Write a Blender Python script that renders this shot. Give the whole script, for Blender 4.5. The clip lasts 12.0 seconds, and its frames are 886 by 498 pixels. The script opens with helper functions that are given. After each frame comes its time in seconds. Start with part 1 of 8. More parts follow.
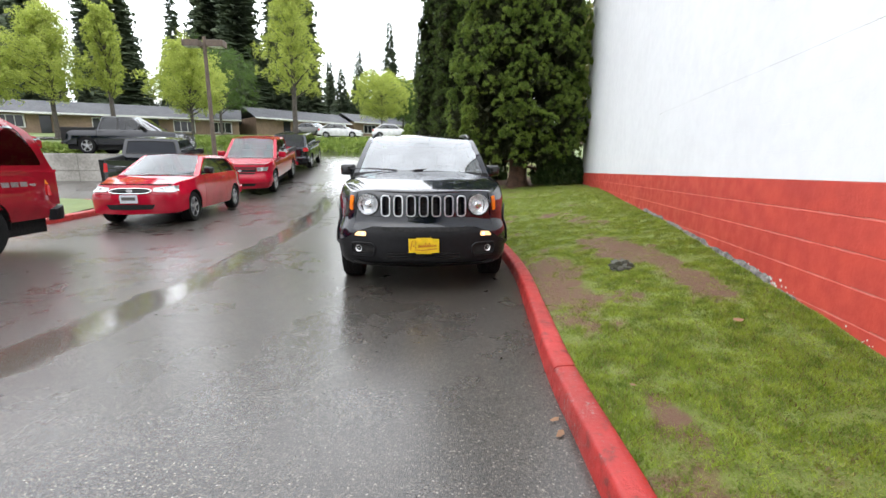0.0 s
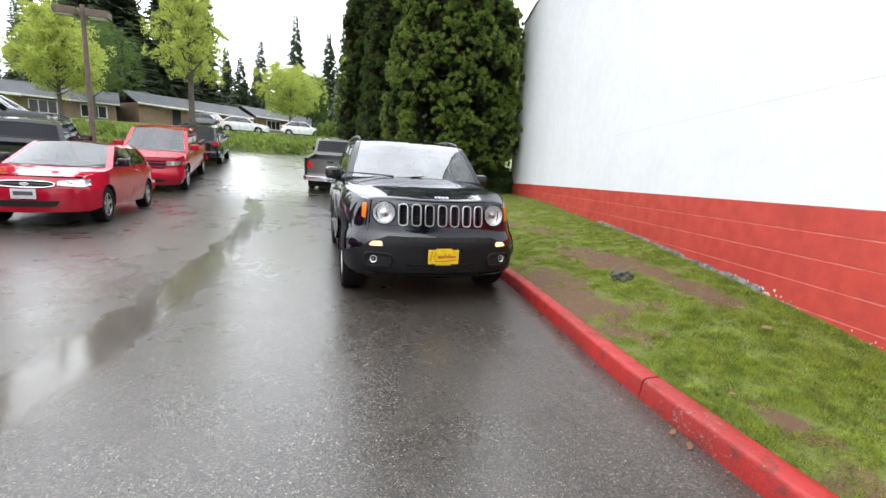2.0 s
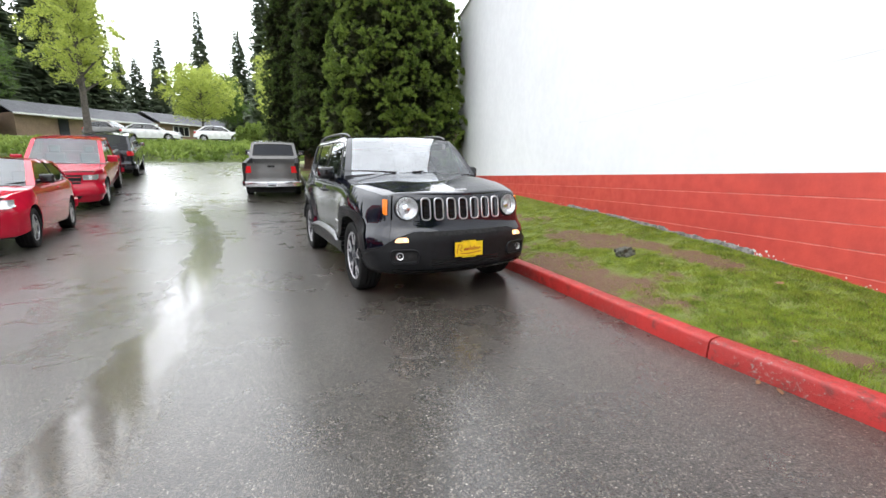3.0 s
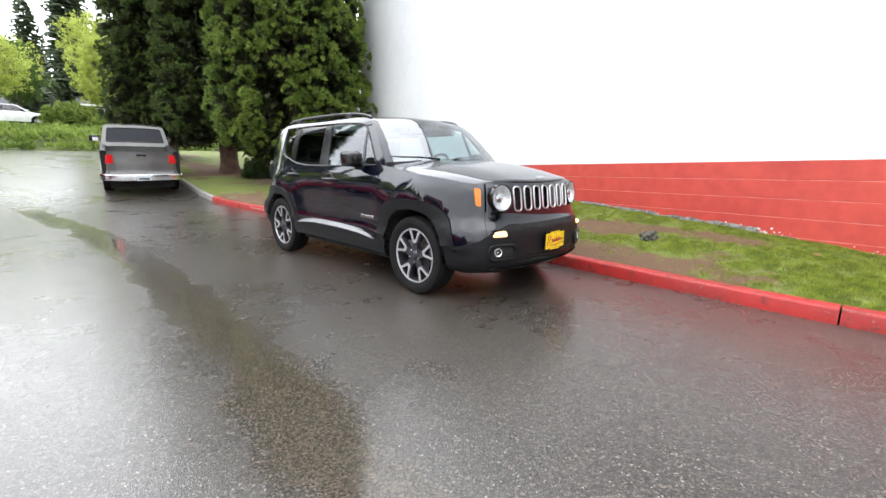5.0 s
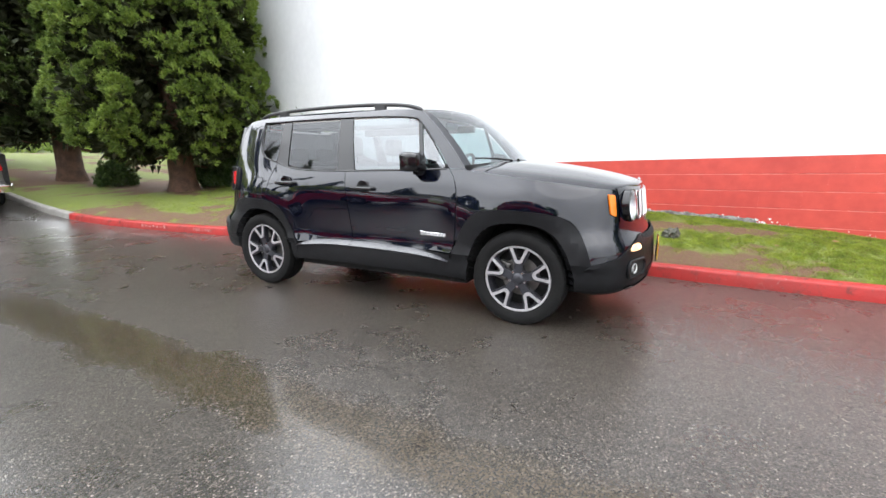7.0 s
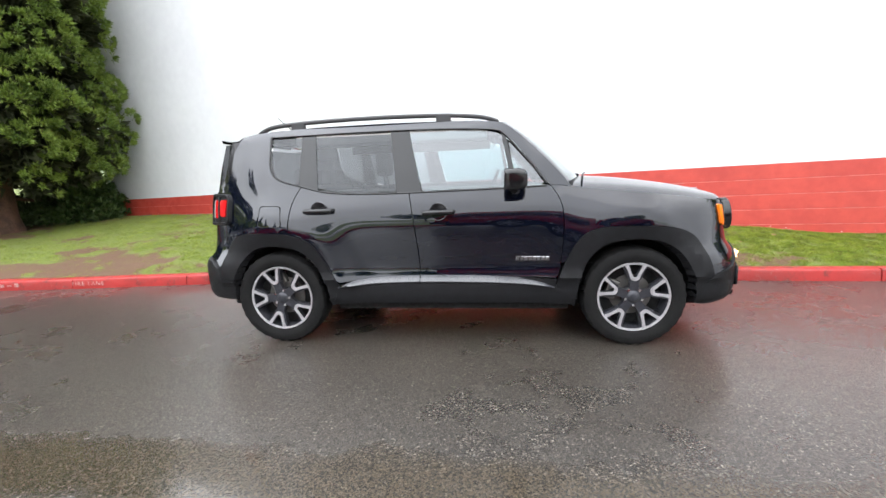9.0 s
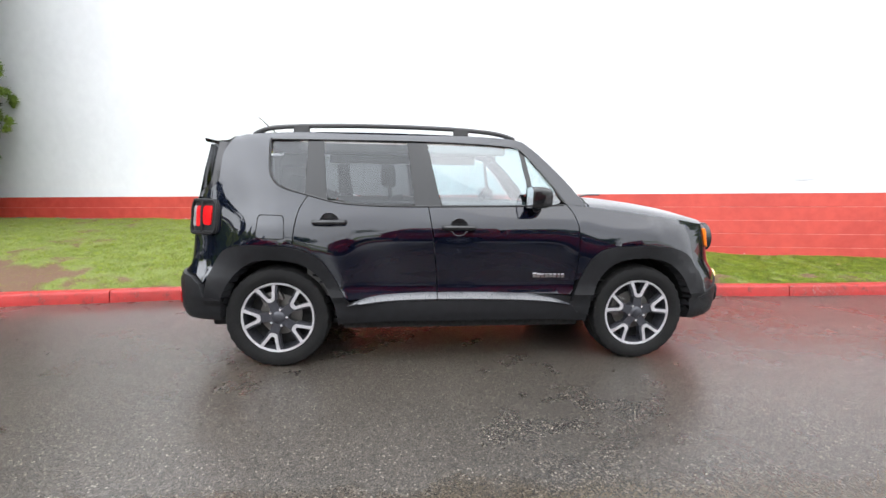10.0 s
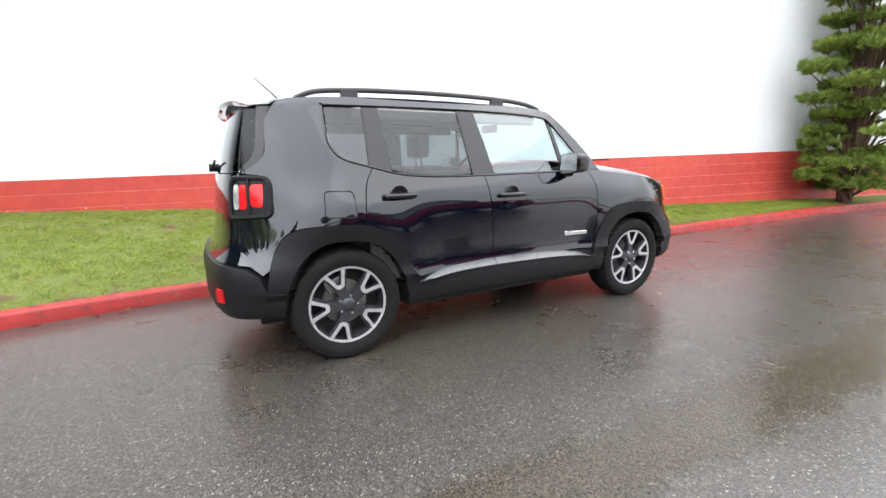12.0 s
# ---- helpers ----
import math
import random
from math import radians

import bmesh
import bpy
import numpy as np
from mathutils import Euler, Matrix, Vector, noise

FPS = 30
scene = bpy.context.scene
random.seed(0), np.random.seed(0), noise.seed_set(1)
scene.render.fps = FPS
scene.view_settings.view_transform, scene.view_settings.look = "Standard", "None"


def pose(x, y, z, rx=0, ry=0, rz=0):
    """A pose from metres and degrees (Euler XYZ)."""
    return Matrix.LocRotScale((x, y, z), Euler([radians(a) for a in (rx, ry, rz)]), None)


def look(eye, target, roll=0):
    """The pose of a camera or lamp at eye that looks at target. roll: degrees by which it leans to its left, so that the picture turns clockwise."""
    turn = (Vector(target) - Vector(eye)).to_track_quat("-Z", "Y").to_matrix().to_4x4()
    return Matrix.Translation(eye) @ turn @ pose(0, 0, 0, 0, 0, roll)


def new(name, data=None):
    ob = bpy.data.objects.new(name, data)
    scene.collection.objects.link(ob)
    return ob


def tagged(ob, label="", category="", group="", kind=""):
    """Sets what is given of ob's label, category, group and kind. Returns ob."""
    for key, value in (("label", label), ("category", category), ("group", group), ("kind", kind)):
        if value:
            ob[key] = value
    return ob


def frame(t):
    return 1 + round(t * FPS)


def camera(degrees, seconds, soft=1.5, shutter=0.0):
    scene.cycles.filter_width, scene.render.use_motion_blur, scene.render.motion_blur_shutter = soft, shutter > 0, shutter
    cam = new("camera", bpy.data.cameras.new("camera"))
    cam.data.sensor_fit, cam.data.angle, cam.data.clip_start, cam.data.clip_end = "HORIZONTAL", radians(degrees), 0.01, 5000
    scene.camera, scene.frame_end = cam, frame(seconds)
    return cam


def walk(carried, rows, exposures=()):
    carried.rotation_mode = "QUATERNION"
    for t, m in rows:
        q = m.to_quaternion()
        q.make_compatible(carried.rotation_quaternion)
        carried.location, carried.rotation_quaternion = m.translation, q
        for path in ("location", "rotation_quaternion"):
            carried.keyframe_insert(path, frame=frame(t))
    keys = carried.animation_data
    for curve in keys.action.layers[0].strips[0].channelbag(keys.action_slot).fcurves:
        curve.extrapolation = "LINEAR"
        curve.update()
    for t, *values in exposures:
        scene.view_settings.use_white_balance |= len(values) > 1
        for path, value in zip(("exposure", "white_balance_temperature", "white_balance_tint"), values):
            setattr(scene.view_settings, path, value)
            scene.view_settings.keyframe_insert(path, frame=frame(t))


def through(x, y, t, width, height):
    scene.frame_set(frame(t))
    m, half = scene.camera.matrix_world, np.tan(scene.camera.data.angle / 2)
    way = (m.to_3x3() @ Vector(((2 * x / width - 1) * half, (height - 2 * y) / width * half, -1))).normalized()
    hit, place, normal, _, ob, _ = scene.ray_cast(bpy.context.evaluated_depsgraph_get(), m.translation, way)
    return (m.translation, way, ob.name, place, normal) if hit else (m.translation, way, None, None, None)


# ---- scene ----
LENS = 91.4
cam = camera(LENS, 12.0)
PATH = [
    (0, (-0.09, -6.265, 1.311), (0.041, -4.31, 0.909), 0.5),
    (0.5, (-0.216, -6.253, 1.314), (-0.083, -4.295, 0.924), 2.2),
    (1, (-0.524, -6.243, 1.315), (-0.238, -4.304, 0.917), 1.6),
    (1.5, (-0.805, -6.124, 1.3), (-0.376, -4.203, 0.947), 1.8),
    (2, (-1.158, -5.962, 1.319), (-0.589, -4.081, 0.951), 3.5),
    (2.5, (-1.599, -5.861, 1.297), (-0.816, -4.056, 0.935), 1.1),
    (3, (-1.97, -5.627, 1.248), (-1.103, -3.863, 0.876), 0.1),
    (3.2, (-2.117, -5.509, 1.251), (-1.221, -3.768, 0.847), 1.5),
    (4.8, (-3.231, -4.296, 1.153), (-1.924, -2.832, 0.766), 1.5),
    (5, (-3.339, -4.111, 1.172), (-1.951, -2.728, 0.773), 0.4),
    (5.5, (-3.52, -3.635, 1.184), (-2.052, -2.336, 0.788), -1.1),
    (6, (-3.635, -3.167, 1.208), (-2.072, -1.985, 0.804), 1.6),
    (6.5, (-3.76, -2.688, 1.203), (-2.076, -1.7, 0.768), 0.6),
    (7, (-3.797, -2.186, 1.205), (-2.055, -1.293, 0.797), -0.5),
    (7.2, (-3.838, -2.004, 1.211), (-2.074, -1.15, 0.809), 0.2),
    (8.8, (-3.88, -0.512, 1.23), (-1.931, -0.239, 0.874), -1.4),
    (9, (-3.889, -0.362, 1.227), (-1.934, -0.109, 0.891), -2.2),
    (9.5, (-3.832, 0.043, 1.226), (-1.858, 0.132, 0.915), -1.6),
    (10, (-3.817, 0.451, 1.237), (-1.846, 0.257, 0.96), 0.8),
    (10.5, (-3.81, 0.837, 1.264), (-1.89, 0.387, 0.932), 1.1),
    (11, (-3.681, 1.215, 1.287), (-1.808, 0.617, 0.917), 0.7),
    (11.5, (-3.586, 1.626, 1.227), (-1.796, 0.82, 0.844), -0.5),
    (12, (-3.404, 1.975, 1.213), (-1.677, 1.05, 0.815), -0.8),
]
walk(cam, [(t, look(eye, target, roll)) for t, eye, target, roll in PATH],
     exposures=[(0, -0.12), (3.0, -0.04), (5.0, 0.17), (12.0, 0.32)])

# ---- world and light: an overcast, wet day ----
world = bpy.data.worlds.new("overcast_sky")
scene.world = world
world.use_nodes = True
wn, wl = world.node_tree.nodes, world.node_tree.links
wn.clear()
w_out = wn.new("ShaderNodeOutputWorld")
w_bg = wn.new("ShaderNodeBackground")
w_sky = wn.new("ShaderNodeTexSky")
w_sky.sky_type = "NISHITA"
w_sky.sun_disc = False
w_sky.sun_elevation = radians(45.6)
w_sky.sun_rotation = radians(200)
w_sky.air_density, w_sky.dust_density, w_sky.ozone_density = 2.0, 6.0, 1.0
w_hsv = wn.new("ShaderNodeHueSaturation")
w_hsv.inputs["Saturation"].default_value = 0.12
w_cloud = wn.new("ShaderNodeMix")
w_cloud.data_type = "RGBA"
w_cloud.inputs["Factor"].default_value = 0.75
w_cloud.inputs["B"].default_value = (27.5, 28.5, 30.0, 1)
w_noise = wn.new("ShaderNodeTexNoise")
w_noise.inputs["Scale"].default_value = 2.2
w_noise.inputs["Detail"].default_value = 5
w_ramp = wn.new("ShaderNodeMapRange")
w_ramp.inputs["From Min"].default_value, w_ramp.inputs["From Max"].default_value = 0.3, 0.7
w_ramp.inputs["To Min"].default_value, w_ramp.inputs["To Max"].default_value = 0.78, 1.18
w_mul = wn.new("ShaderNodeMix")
w_mul.data_type, w_mul.blend_type = "RGBA", "MULTIPLY"
w_mul.inputs["Factor"].default_value = 1.0
wl.new(w_sky.outputs[0], w_hsv.inputs["Color"])
wl.new(w_hsv.outputs[0], w_cloud.inputs["A"])
wl.new(w_noise.outputs[0], w_ramp.inputs["Value"])
wl.new(w_cloud.outputs["Result"], w_mul.inputs["A"])
wl.new(w_ramp.outputs[0], w_mul.inputs["B"])
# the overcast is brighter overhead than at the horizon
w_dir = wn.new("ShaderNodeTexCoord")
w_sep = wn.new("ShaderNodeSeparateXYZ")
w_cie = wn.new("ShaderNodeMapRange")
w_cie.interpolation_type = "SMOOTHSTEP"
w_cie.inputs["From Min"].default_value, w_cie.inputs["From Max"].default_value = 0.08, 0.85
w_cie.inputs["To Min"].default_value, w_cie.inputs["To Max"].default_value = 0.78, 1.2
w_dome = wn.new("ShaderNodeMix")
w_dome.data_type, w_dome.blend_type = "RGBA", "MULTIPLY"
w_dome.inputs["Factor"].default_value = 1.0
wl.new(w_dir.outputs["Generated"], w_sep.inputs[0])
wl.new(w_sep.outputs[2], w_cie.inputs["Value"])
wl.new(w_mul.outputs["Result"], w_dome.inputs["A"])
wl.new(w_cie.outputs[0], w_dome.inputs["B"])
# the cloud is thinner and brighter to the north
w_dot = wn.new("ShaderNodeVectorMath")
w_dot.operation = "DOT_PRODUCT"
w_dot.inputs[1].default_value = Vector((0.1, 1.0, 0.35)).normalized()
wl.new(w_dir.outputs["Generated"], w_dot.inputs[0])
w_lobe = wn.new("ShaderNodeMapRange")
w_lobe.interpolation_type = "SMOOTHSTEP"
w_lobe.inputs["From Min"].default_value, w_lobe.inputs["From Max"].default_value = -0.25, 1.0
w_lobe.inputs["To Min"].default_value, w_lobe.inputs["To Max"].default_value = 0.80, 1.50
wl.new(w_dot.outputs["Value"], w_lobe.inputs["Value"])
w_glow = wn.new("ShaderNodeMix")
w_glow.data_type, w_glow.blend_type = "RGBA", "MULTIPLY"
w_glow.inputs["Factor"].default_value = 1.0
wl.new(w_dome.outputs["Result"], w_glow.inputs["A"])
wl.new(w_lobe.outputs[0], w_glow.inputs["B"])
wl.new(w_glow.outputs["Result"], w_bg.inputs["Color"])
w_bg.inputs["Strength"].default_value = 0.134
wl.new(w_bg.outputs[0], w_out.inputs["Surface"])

sun = new("sun", bpy.data.lights.new("sun", "SUN"))
sun.data.energy, sun.data.angle, sun.data.color = 0.25, radians(40), (1.0, 0.97, 0.93)
sun.matrix_world = look((-14, -9, 17), (0, 0, 0))

# ---- materials ----
def nodes_of(name):
    m = bpy.data.materials.new(name)
    m.use_nodes = True
    t = m.node_tree
    return m, t.nodes, t.links, t.nodes["Principled BSDF"]


def mixed(n, l, fac, a, b, blend="MIX"):
    """A colour mix; fac, a and b are sockets or values."""
    x = n.new("ShaderNodeMix")
    x.data_type, x.blend_type = "RGBA", blend
    for key, v in (("Factor", fac), ("A", a), ("B", b)):
        if hasattr(v, "is_output"):
            l.new(v, x.inputs[key])
        else:
            x.inputs[key].default_value = v if key == "Factor" else (*v[:3], 1)
    return x.outputs["Result"]


def calc(n, l, op, a, b=0.0, clamp=False):
    x = n.new("ShaderNodeMath")
    x.operation, x.use_clamp = op, clamp
    for i, v in ((0, a), (1, b)):
        if hasattr(v, "is_output"):
            l.new(v, x.inputs[i])
        else:
            x.inputs[i].default_value = v
    return x.outputs[0]


def span(n, l, v, a, b, c=0.0, d=1.0):
    x = n.new("ShaderNodeMapRange")
    x.interpolation_type = "SMOOTHSTEP"
    l.new(v, x.inputs["Value"])
    for key, q in zip(("From Min", "From Max", "To Min", "To Max"), (a, b, c, d)):
        x.inputs[key].default_value = q
    return x.outputs[0]


def grain(n, l, scale, detail=4.0, rough=0.55, coords="Object", stretch=None, kind="noise"):
    co = n.new("ShaderNodeTexCoord").outputs[coords] if coords != "World" else n.new("ShaderNodeNewGeometry").outputs["Position"]
    if stretch:
        mp = n.new("ShaderNodeMapping")
        mp.inputs["Scale"].default_value = stretch
        l.new(co, mp.inputs["Vector"])
        co = mp.outputs[0]
    if kind == "voronoi":
        x = n.new("ShaderNodeTexVoronoi")
        x.inputs["Scale"].default_value = scale
        l.new(co, x.inputs["Vector"])
        return x
    x = n.new("ShaderNodeTexNoise")
    x.inputs["Scale"].default_value, x.inputs["Detail"].default_value, x.inputs["Roughness"].default_value = scale, detail, rough
    l.new(co, x.inputs["Vector"])
    return x.outputs[0]


def bumped(n, l, bsdf, height, strength, distance):
    b = n.new("ShaderNodeBump")
    b.inputs["Strength"].default_value, b.inputs["Distance"].default_value = strength, distance
    l.new(height, b.inputs["Height"])
    l.new(b.outputs[0], bsdf.inputs["Normal"])
    return b


def surface(name, colour, rough=0.5, metal=0.0, other=None, scale=8.0, bump=0.0, bump_scale=60.0, coat=0.0, rough_var=0.1, spec=0.5, coords="Object", random=0.0):
    """A plain painted, plastic, metal or mineral surface with variation at two scales."""
    m, n, l, p = nodes_of(name)
    other = other or tuple(c * 0.8 for c in colour)
    big, fine = grain(n, l, scale, 5, coords=coords), grain(n, l, scale * 9, 3, coords=coords)
    f = span(n, l, calc(n, l, "ADD", calc(n, l, "MULTIPLY", big, 0.65), calc(n, l, "MULTIPLY", fine, 0.35)), 0.35, 0.65)
    c = mixed(n, l, f, colour, other)
    if random:
        oi = n.new("ShaderNodeObjectInfo").outputs["Random"]
        c = mixed(n, l, span(n, l, oi, 0, 1, 0, random), c, tuple(q * 0.45 for q in colour))
    l.new(c, p.inputs["Base Color"])
    l.new(span(n, l, fine, 0.3, 0.7, max(0.0, rough - rough_var), min(1.0, rough + rough_var)), p.inputs["Roughness"])
    p.inputs["Metallic"].default_value = metal
    p.inputs["Specular IOR Level"].default_value = spec
    if coat:
        p.inputs["Coat Weight"].default_value, p.inputs["Coat Roughness"].default_value = coat, 0.03
    if bump:
        bumped(n, l, p, grain(n, l, bump_scale, 4, coords=coords), bump, 0.01)
    return m


def car_paint(name, colour, flake=0.0, drops=True, sheen=0.0, coat=1.65):
    """Clear-coated paint, wet with beads of rain."""
    m, n, l, p = nodes_of(name)
    g = grain(n, l, 2.5, 4)
    l.new(mixed(n, l, span(n, l, g, 0.35, 0.65), colour, tuple(c * 0.82 for c in colour)), p.inputs["Base Color"])
    p.inputs["Metallic"].default_value = flake
    p.inputs["Roughness"].default_value = 0.4
    p.inputs["Specular IOR Level"].default_value = sheen if flake == 0 else 0.5
    if sheen:
        p.inputs["Specular Tint"].default_value, p.inputs["Roughness"].default_value = (0.30, 0.45, 1.0, 1), 0.25
    p.inputs["Coat Weight"].default_value, p.inputs["Coat Roughness"].default_value, p.inputs["Coat IOR"].default_value = 1.0, 0.015, coat
    if drops:
        v = grain(n, l, 95, kind="voronoi")
        d = span(n, l, v.outputs["Distance"], 0.05, 0.32, 1.0, 0.0)
        keep = span(n, l, grain(n, l, 14, 3), 0.5, 0.6)
        b = n.new("ShaderNodeBump")
        b.inputs["Distance"].default_value = 0.004
        gn = n.new("ShaderNodeSeparateXYZ")
        l.new(n.new("ShaderNodeNewGeometry").outputs["Normal"], gn.inputs[0])
        l.new(span(n, l, gn.outputs[2], 0.55, 0.9, 0.06, 0.40), b.inputs["Strength"])
        l.new(calc(n, l, "MULTIPLY", d, keep), b.inputs["Height"])
        l.new(b.outputs[0], p.inputs["Coat Normal"])
    return m


def glass(name, tint, facing=0.09):
    """A thin pane: tinted see-through, with a gloss that grows towards grazing angles."""
    m = bpy.data.materials.new(name)
    m.use_nodes = True
    n, l = m.node_tree.nodes, m.node_tree.links
    n.clear()
    out, mix, tr, gl, fr = (n.new("ShaderNode" + k) for k in ("OutputMaterial", "MixShader", "BsdfTransparent", "BsdfGlossy", "LayerWeight"))
    tr.inputs["Color"].default_value = (*tint, 1)
    gl.inputs["Roughness"].default_value = 0.02
    gl.inputs["Color"].default_value = (0.95, 0.97, 1, 1)
    fr.inputs["Blend"].default_value = 0.5
    l.new(span(n, l, calc(n, l, "POWER", fr.outputs["Facing"], 4.0), 0.0, 1.0, facing, 1.0), mix.inputs[0])
    l.new(tr.outputs[0], mix.inputs[1])
    l.new(gl.outputs[0], mix.inputs[2])
    l.new(mix.outputs[0], out.inputs["Surface"])
    return m


def lamp_glow(name, colour, strength):
    m, n, l, p = nodes_of(name)
    p.inputs["Base Color"].default_value = (*colour, 1)
    p.inputs["Emission Color"].default_value = (*colour, 1)
    p.inputs["Emission Strength"].default_value = strength
    p.inputs["Roughness"].default_value = 0.15
    return m


def wet_asphalt():
    """Worn asphalt under a film of rain: stones stand out of the water, a rippled gutter runs along the lane."""
    m, n, l, p = nodes_of("wet_asphalt")
    pos = n.new("ShaderNodeNewGeometry").outputs["Position"]
    sep = n.new("ShaderNodeSeparateXYZ")
    l.new(pos, sep.inputs[0])
    stone = grain(n, l, 150, kind="voronoi", coords="World")
    stone2 = grain(n, l, 190, kind="voronoi", coords="World")
    fine = grain(n, l, 60, 6, 0.7, coords="World")
    patch = grain(n, l, 0.45, 5, 0.6, coords="World")
    mid = grain(n, l, 3.0, 4, 0.6, coords="World")
    base = mixed(n, l, span(n, l, patch, 0.3, 0.7), (0.032, 0.028, 0.0248), (0.054, 0.047, 0.041))
    tone = n.new("ShaderNodeSeparateColor")
    l.new(stone.outputs["Color"], tone.inputs[0])
    base = mixed(n, l, span(n, l, tone.outputs[0], 0.62, 0.99, 0, 0.85), base, (0.130, 0.112, 0.092))
    base = mixed(n, l, span(n, l, tone.outputs[2], 0.966, 0.988, 0, 0.8), base, (0.29, 0.26, 0.22))
    base = mixed(n, l, span(n, l, tone.outputs[1], 0.60, 0.92, 0, 0.85), base, (0.011, 0.0097, 0.0085))
    # standing water in the shallow gutter that runs along the lane
    bend = calc(n, l, "MULTIPLY", calc(n, l, "POWER", calc(n, l, "ABSOLUTE", calc(n, l, "SUBTRACT", sep.outputs[1], 1.2)), 2.0), -0.0125)
    off = calc(n, l, "ABSOLUTE", calc(n, l, "SUBTRACT", sep.outputs[0], calc(n, l, "ADD", bend, -2.36)))
    wob = calc(n, l, "MULTIPLY", calc(n, l, "SUBTRACT", grain(n, l, 1.6, 6, 0.65, coords="World"), 0.5), 0.6)
    strip = span(n, l, calc(n, l, "ADD", off, wob), 0.10, 0.28, 1.0, 0.0)
    along = calc(n, l, "MULTIPLY", span(n, l, sep.outputs[1], 8.0, 9.5, 1, 0), span(n, l, sep.outputs[1], -7.0, -5.5))
    strip = calc(n, l, "MULTIPLY", strip, along)
    silt = mixed(n, l, tone.outputs[0], (0.009, 0.007, 0.0045), (0.072, 0.055, 0.034))
    base = mixed(n, l, calc(n, l, "MULTIPLY", strip, 0.8), base, silt)
    l.new(base, p.inputs["Base Color"])
    film = span(n, l, calc(n, l, "ADD", calc(n, l, "MULTIPLY", patch, 0.6), calc(n, l, "MULTIPLY", mid, 0.4)), 0.2, 0.8, 0.22, 0.36)
    rough = n.new("ShaderNodeMix")
    l.new(strip, rough.inputs["Factor"])
    l.new(film, rough.inputs["A"])
    rough.inputs["B"].default_value = 0.16
    l.new(rough.outputs["Result"], p.inputs["Roughness"])
    p.inputs["Specular IOR Level"].default_value = 0.2
    hgt = calc(n, l, "ADD", calc(n, l, "MULTIPLY", span(n, l, stone.outputs["Distance"], 0.0, 0.6, 1, 0), 0.8), calc(n, l, "ADD", calc(n, l, "MULTIPLY", fine, 0.4), calc(n, l, "MULTIPLY", span(n, l, stone2.outputs["Distance"], 0, 0.6, 1, 0), 0.25)))
    b = bumped(n, l, p, hgt, 0.4, 0.005)
    l.new(span(n, l, strip, 0, 1, 0.6, 0.35), b.inputs["Strength"])
    # a thin film of rain over the stones
    low_side = span(n, l, calc(n, l, "ADD", sep.outputs[0], calc(n, l, "MULTIPLY", sep.outputs[1], -0.10)), -3.4, -2.0, 1.0, 0.0)
    l.new(calc(n, l, "MAXIMUM", span(n, l, low_side, 0, 1, 0.80, 1.0), strip), p.inputs["Coat Weight"])
    spread = span(n, l, calc(n, l, "ADD", calc(n, l, "MULTIPLY", mid, 0.5), calc(n, l, "MULTIPLY", patch, 0.5)), 0.3, 0.7, 0.15, 0.25)
    l.new(calc(n, l, "MULTIPLY", spread, span(n, l, strip, 0, 1, 1.0, 0.30)), p.inputs["Coat Roughness"])
    l.new(calc(n, l, "ADD", span(n, l, low_side, 0, 1, 1.44, 1.52), span(n, l, strip, 0, 1, 0.0, -0.10)), p.inputs["Coat IOR"])
    ripple = calc(n, l, "ADD", calc(n, l, "MULTIPLY", hgt, 0.35), calc(n, l, "MULTIPLY", grain(n, l, 22, 3, 0.6, coords="World"), 1.6))
    cb = n.new("ShaderNodeBump")
    cb.inputs["Distance"].default_value = 0.004
    l.new(span(n, l, strip, 0, 1, 0.12, 0.06), cb.inputs["Strength"])
    wave = n.new("ShaderNodeMix")
    l.new(strip, wave.inputs["Factor"])
    l.new(hgt, wave.inputs["A"])
    l.new(ripple, wave.inputs["B"])
    l.new(wave.outputs["Result"], cb.inputs["Height"])
    l.new(cb.outputs[0], p.inputs["Coat Normal"])
    return m


M = {}
M["asphalt"] = wet_asphalt()


def kerb_paint():
    """Red paint, scuffed dark by tyres and chipped to the concrete in spots."""
    m, n, l, p = nodes_of("red_kerb_paint")
    big, mid, fine = grain(n, l, 1.7, 4, 0.6, coords="World"), grain(n, l, 9, 5, 0.65, coords="World"), grain(n, l, 45, 5, 0.7, coords="World")
    c = mixed(n, l, span(n, l, big, 0.35, 0.65), (0.37, 0.018, 0.015), (0.27, 0.016, 0.013))
    c = mixed(n, l, span(n, l, calc(n, l, "ADD", mid, calc(n, l, "MULTIPLY", fine, 0.4)), 0.72, 0.90, 0, 0.75), c, (0.10, 0.022, 0.018))
    c = mixed(n, l, span(n, l, calc(n, l, "ADD", calc(n, l, "MULTIPLY", big, 0.5), fine), 0.86, 0.96, 0, 0.8), c, (0.26, 0.20, 0.18))
    l.new(c, p.inputs["Base Color"])
    l.new(span(n, l, mid, 0.3, 0.7, 0.38, 0.6), p.inputs["Roughness"])
    bumped(n, l, p, calc(n, l, "ADD", mid, fine), 0.45, 0.012)
    return m


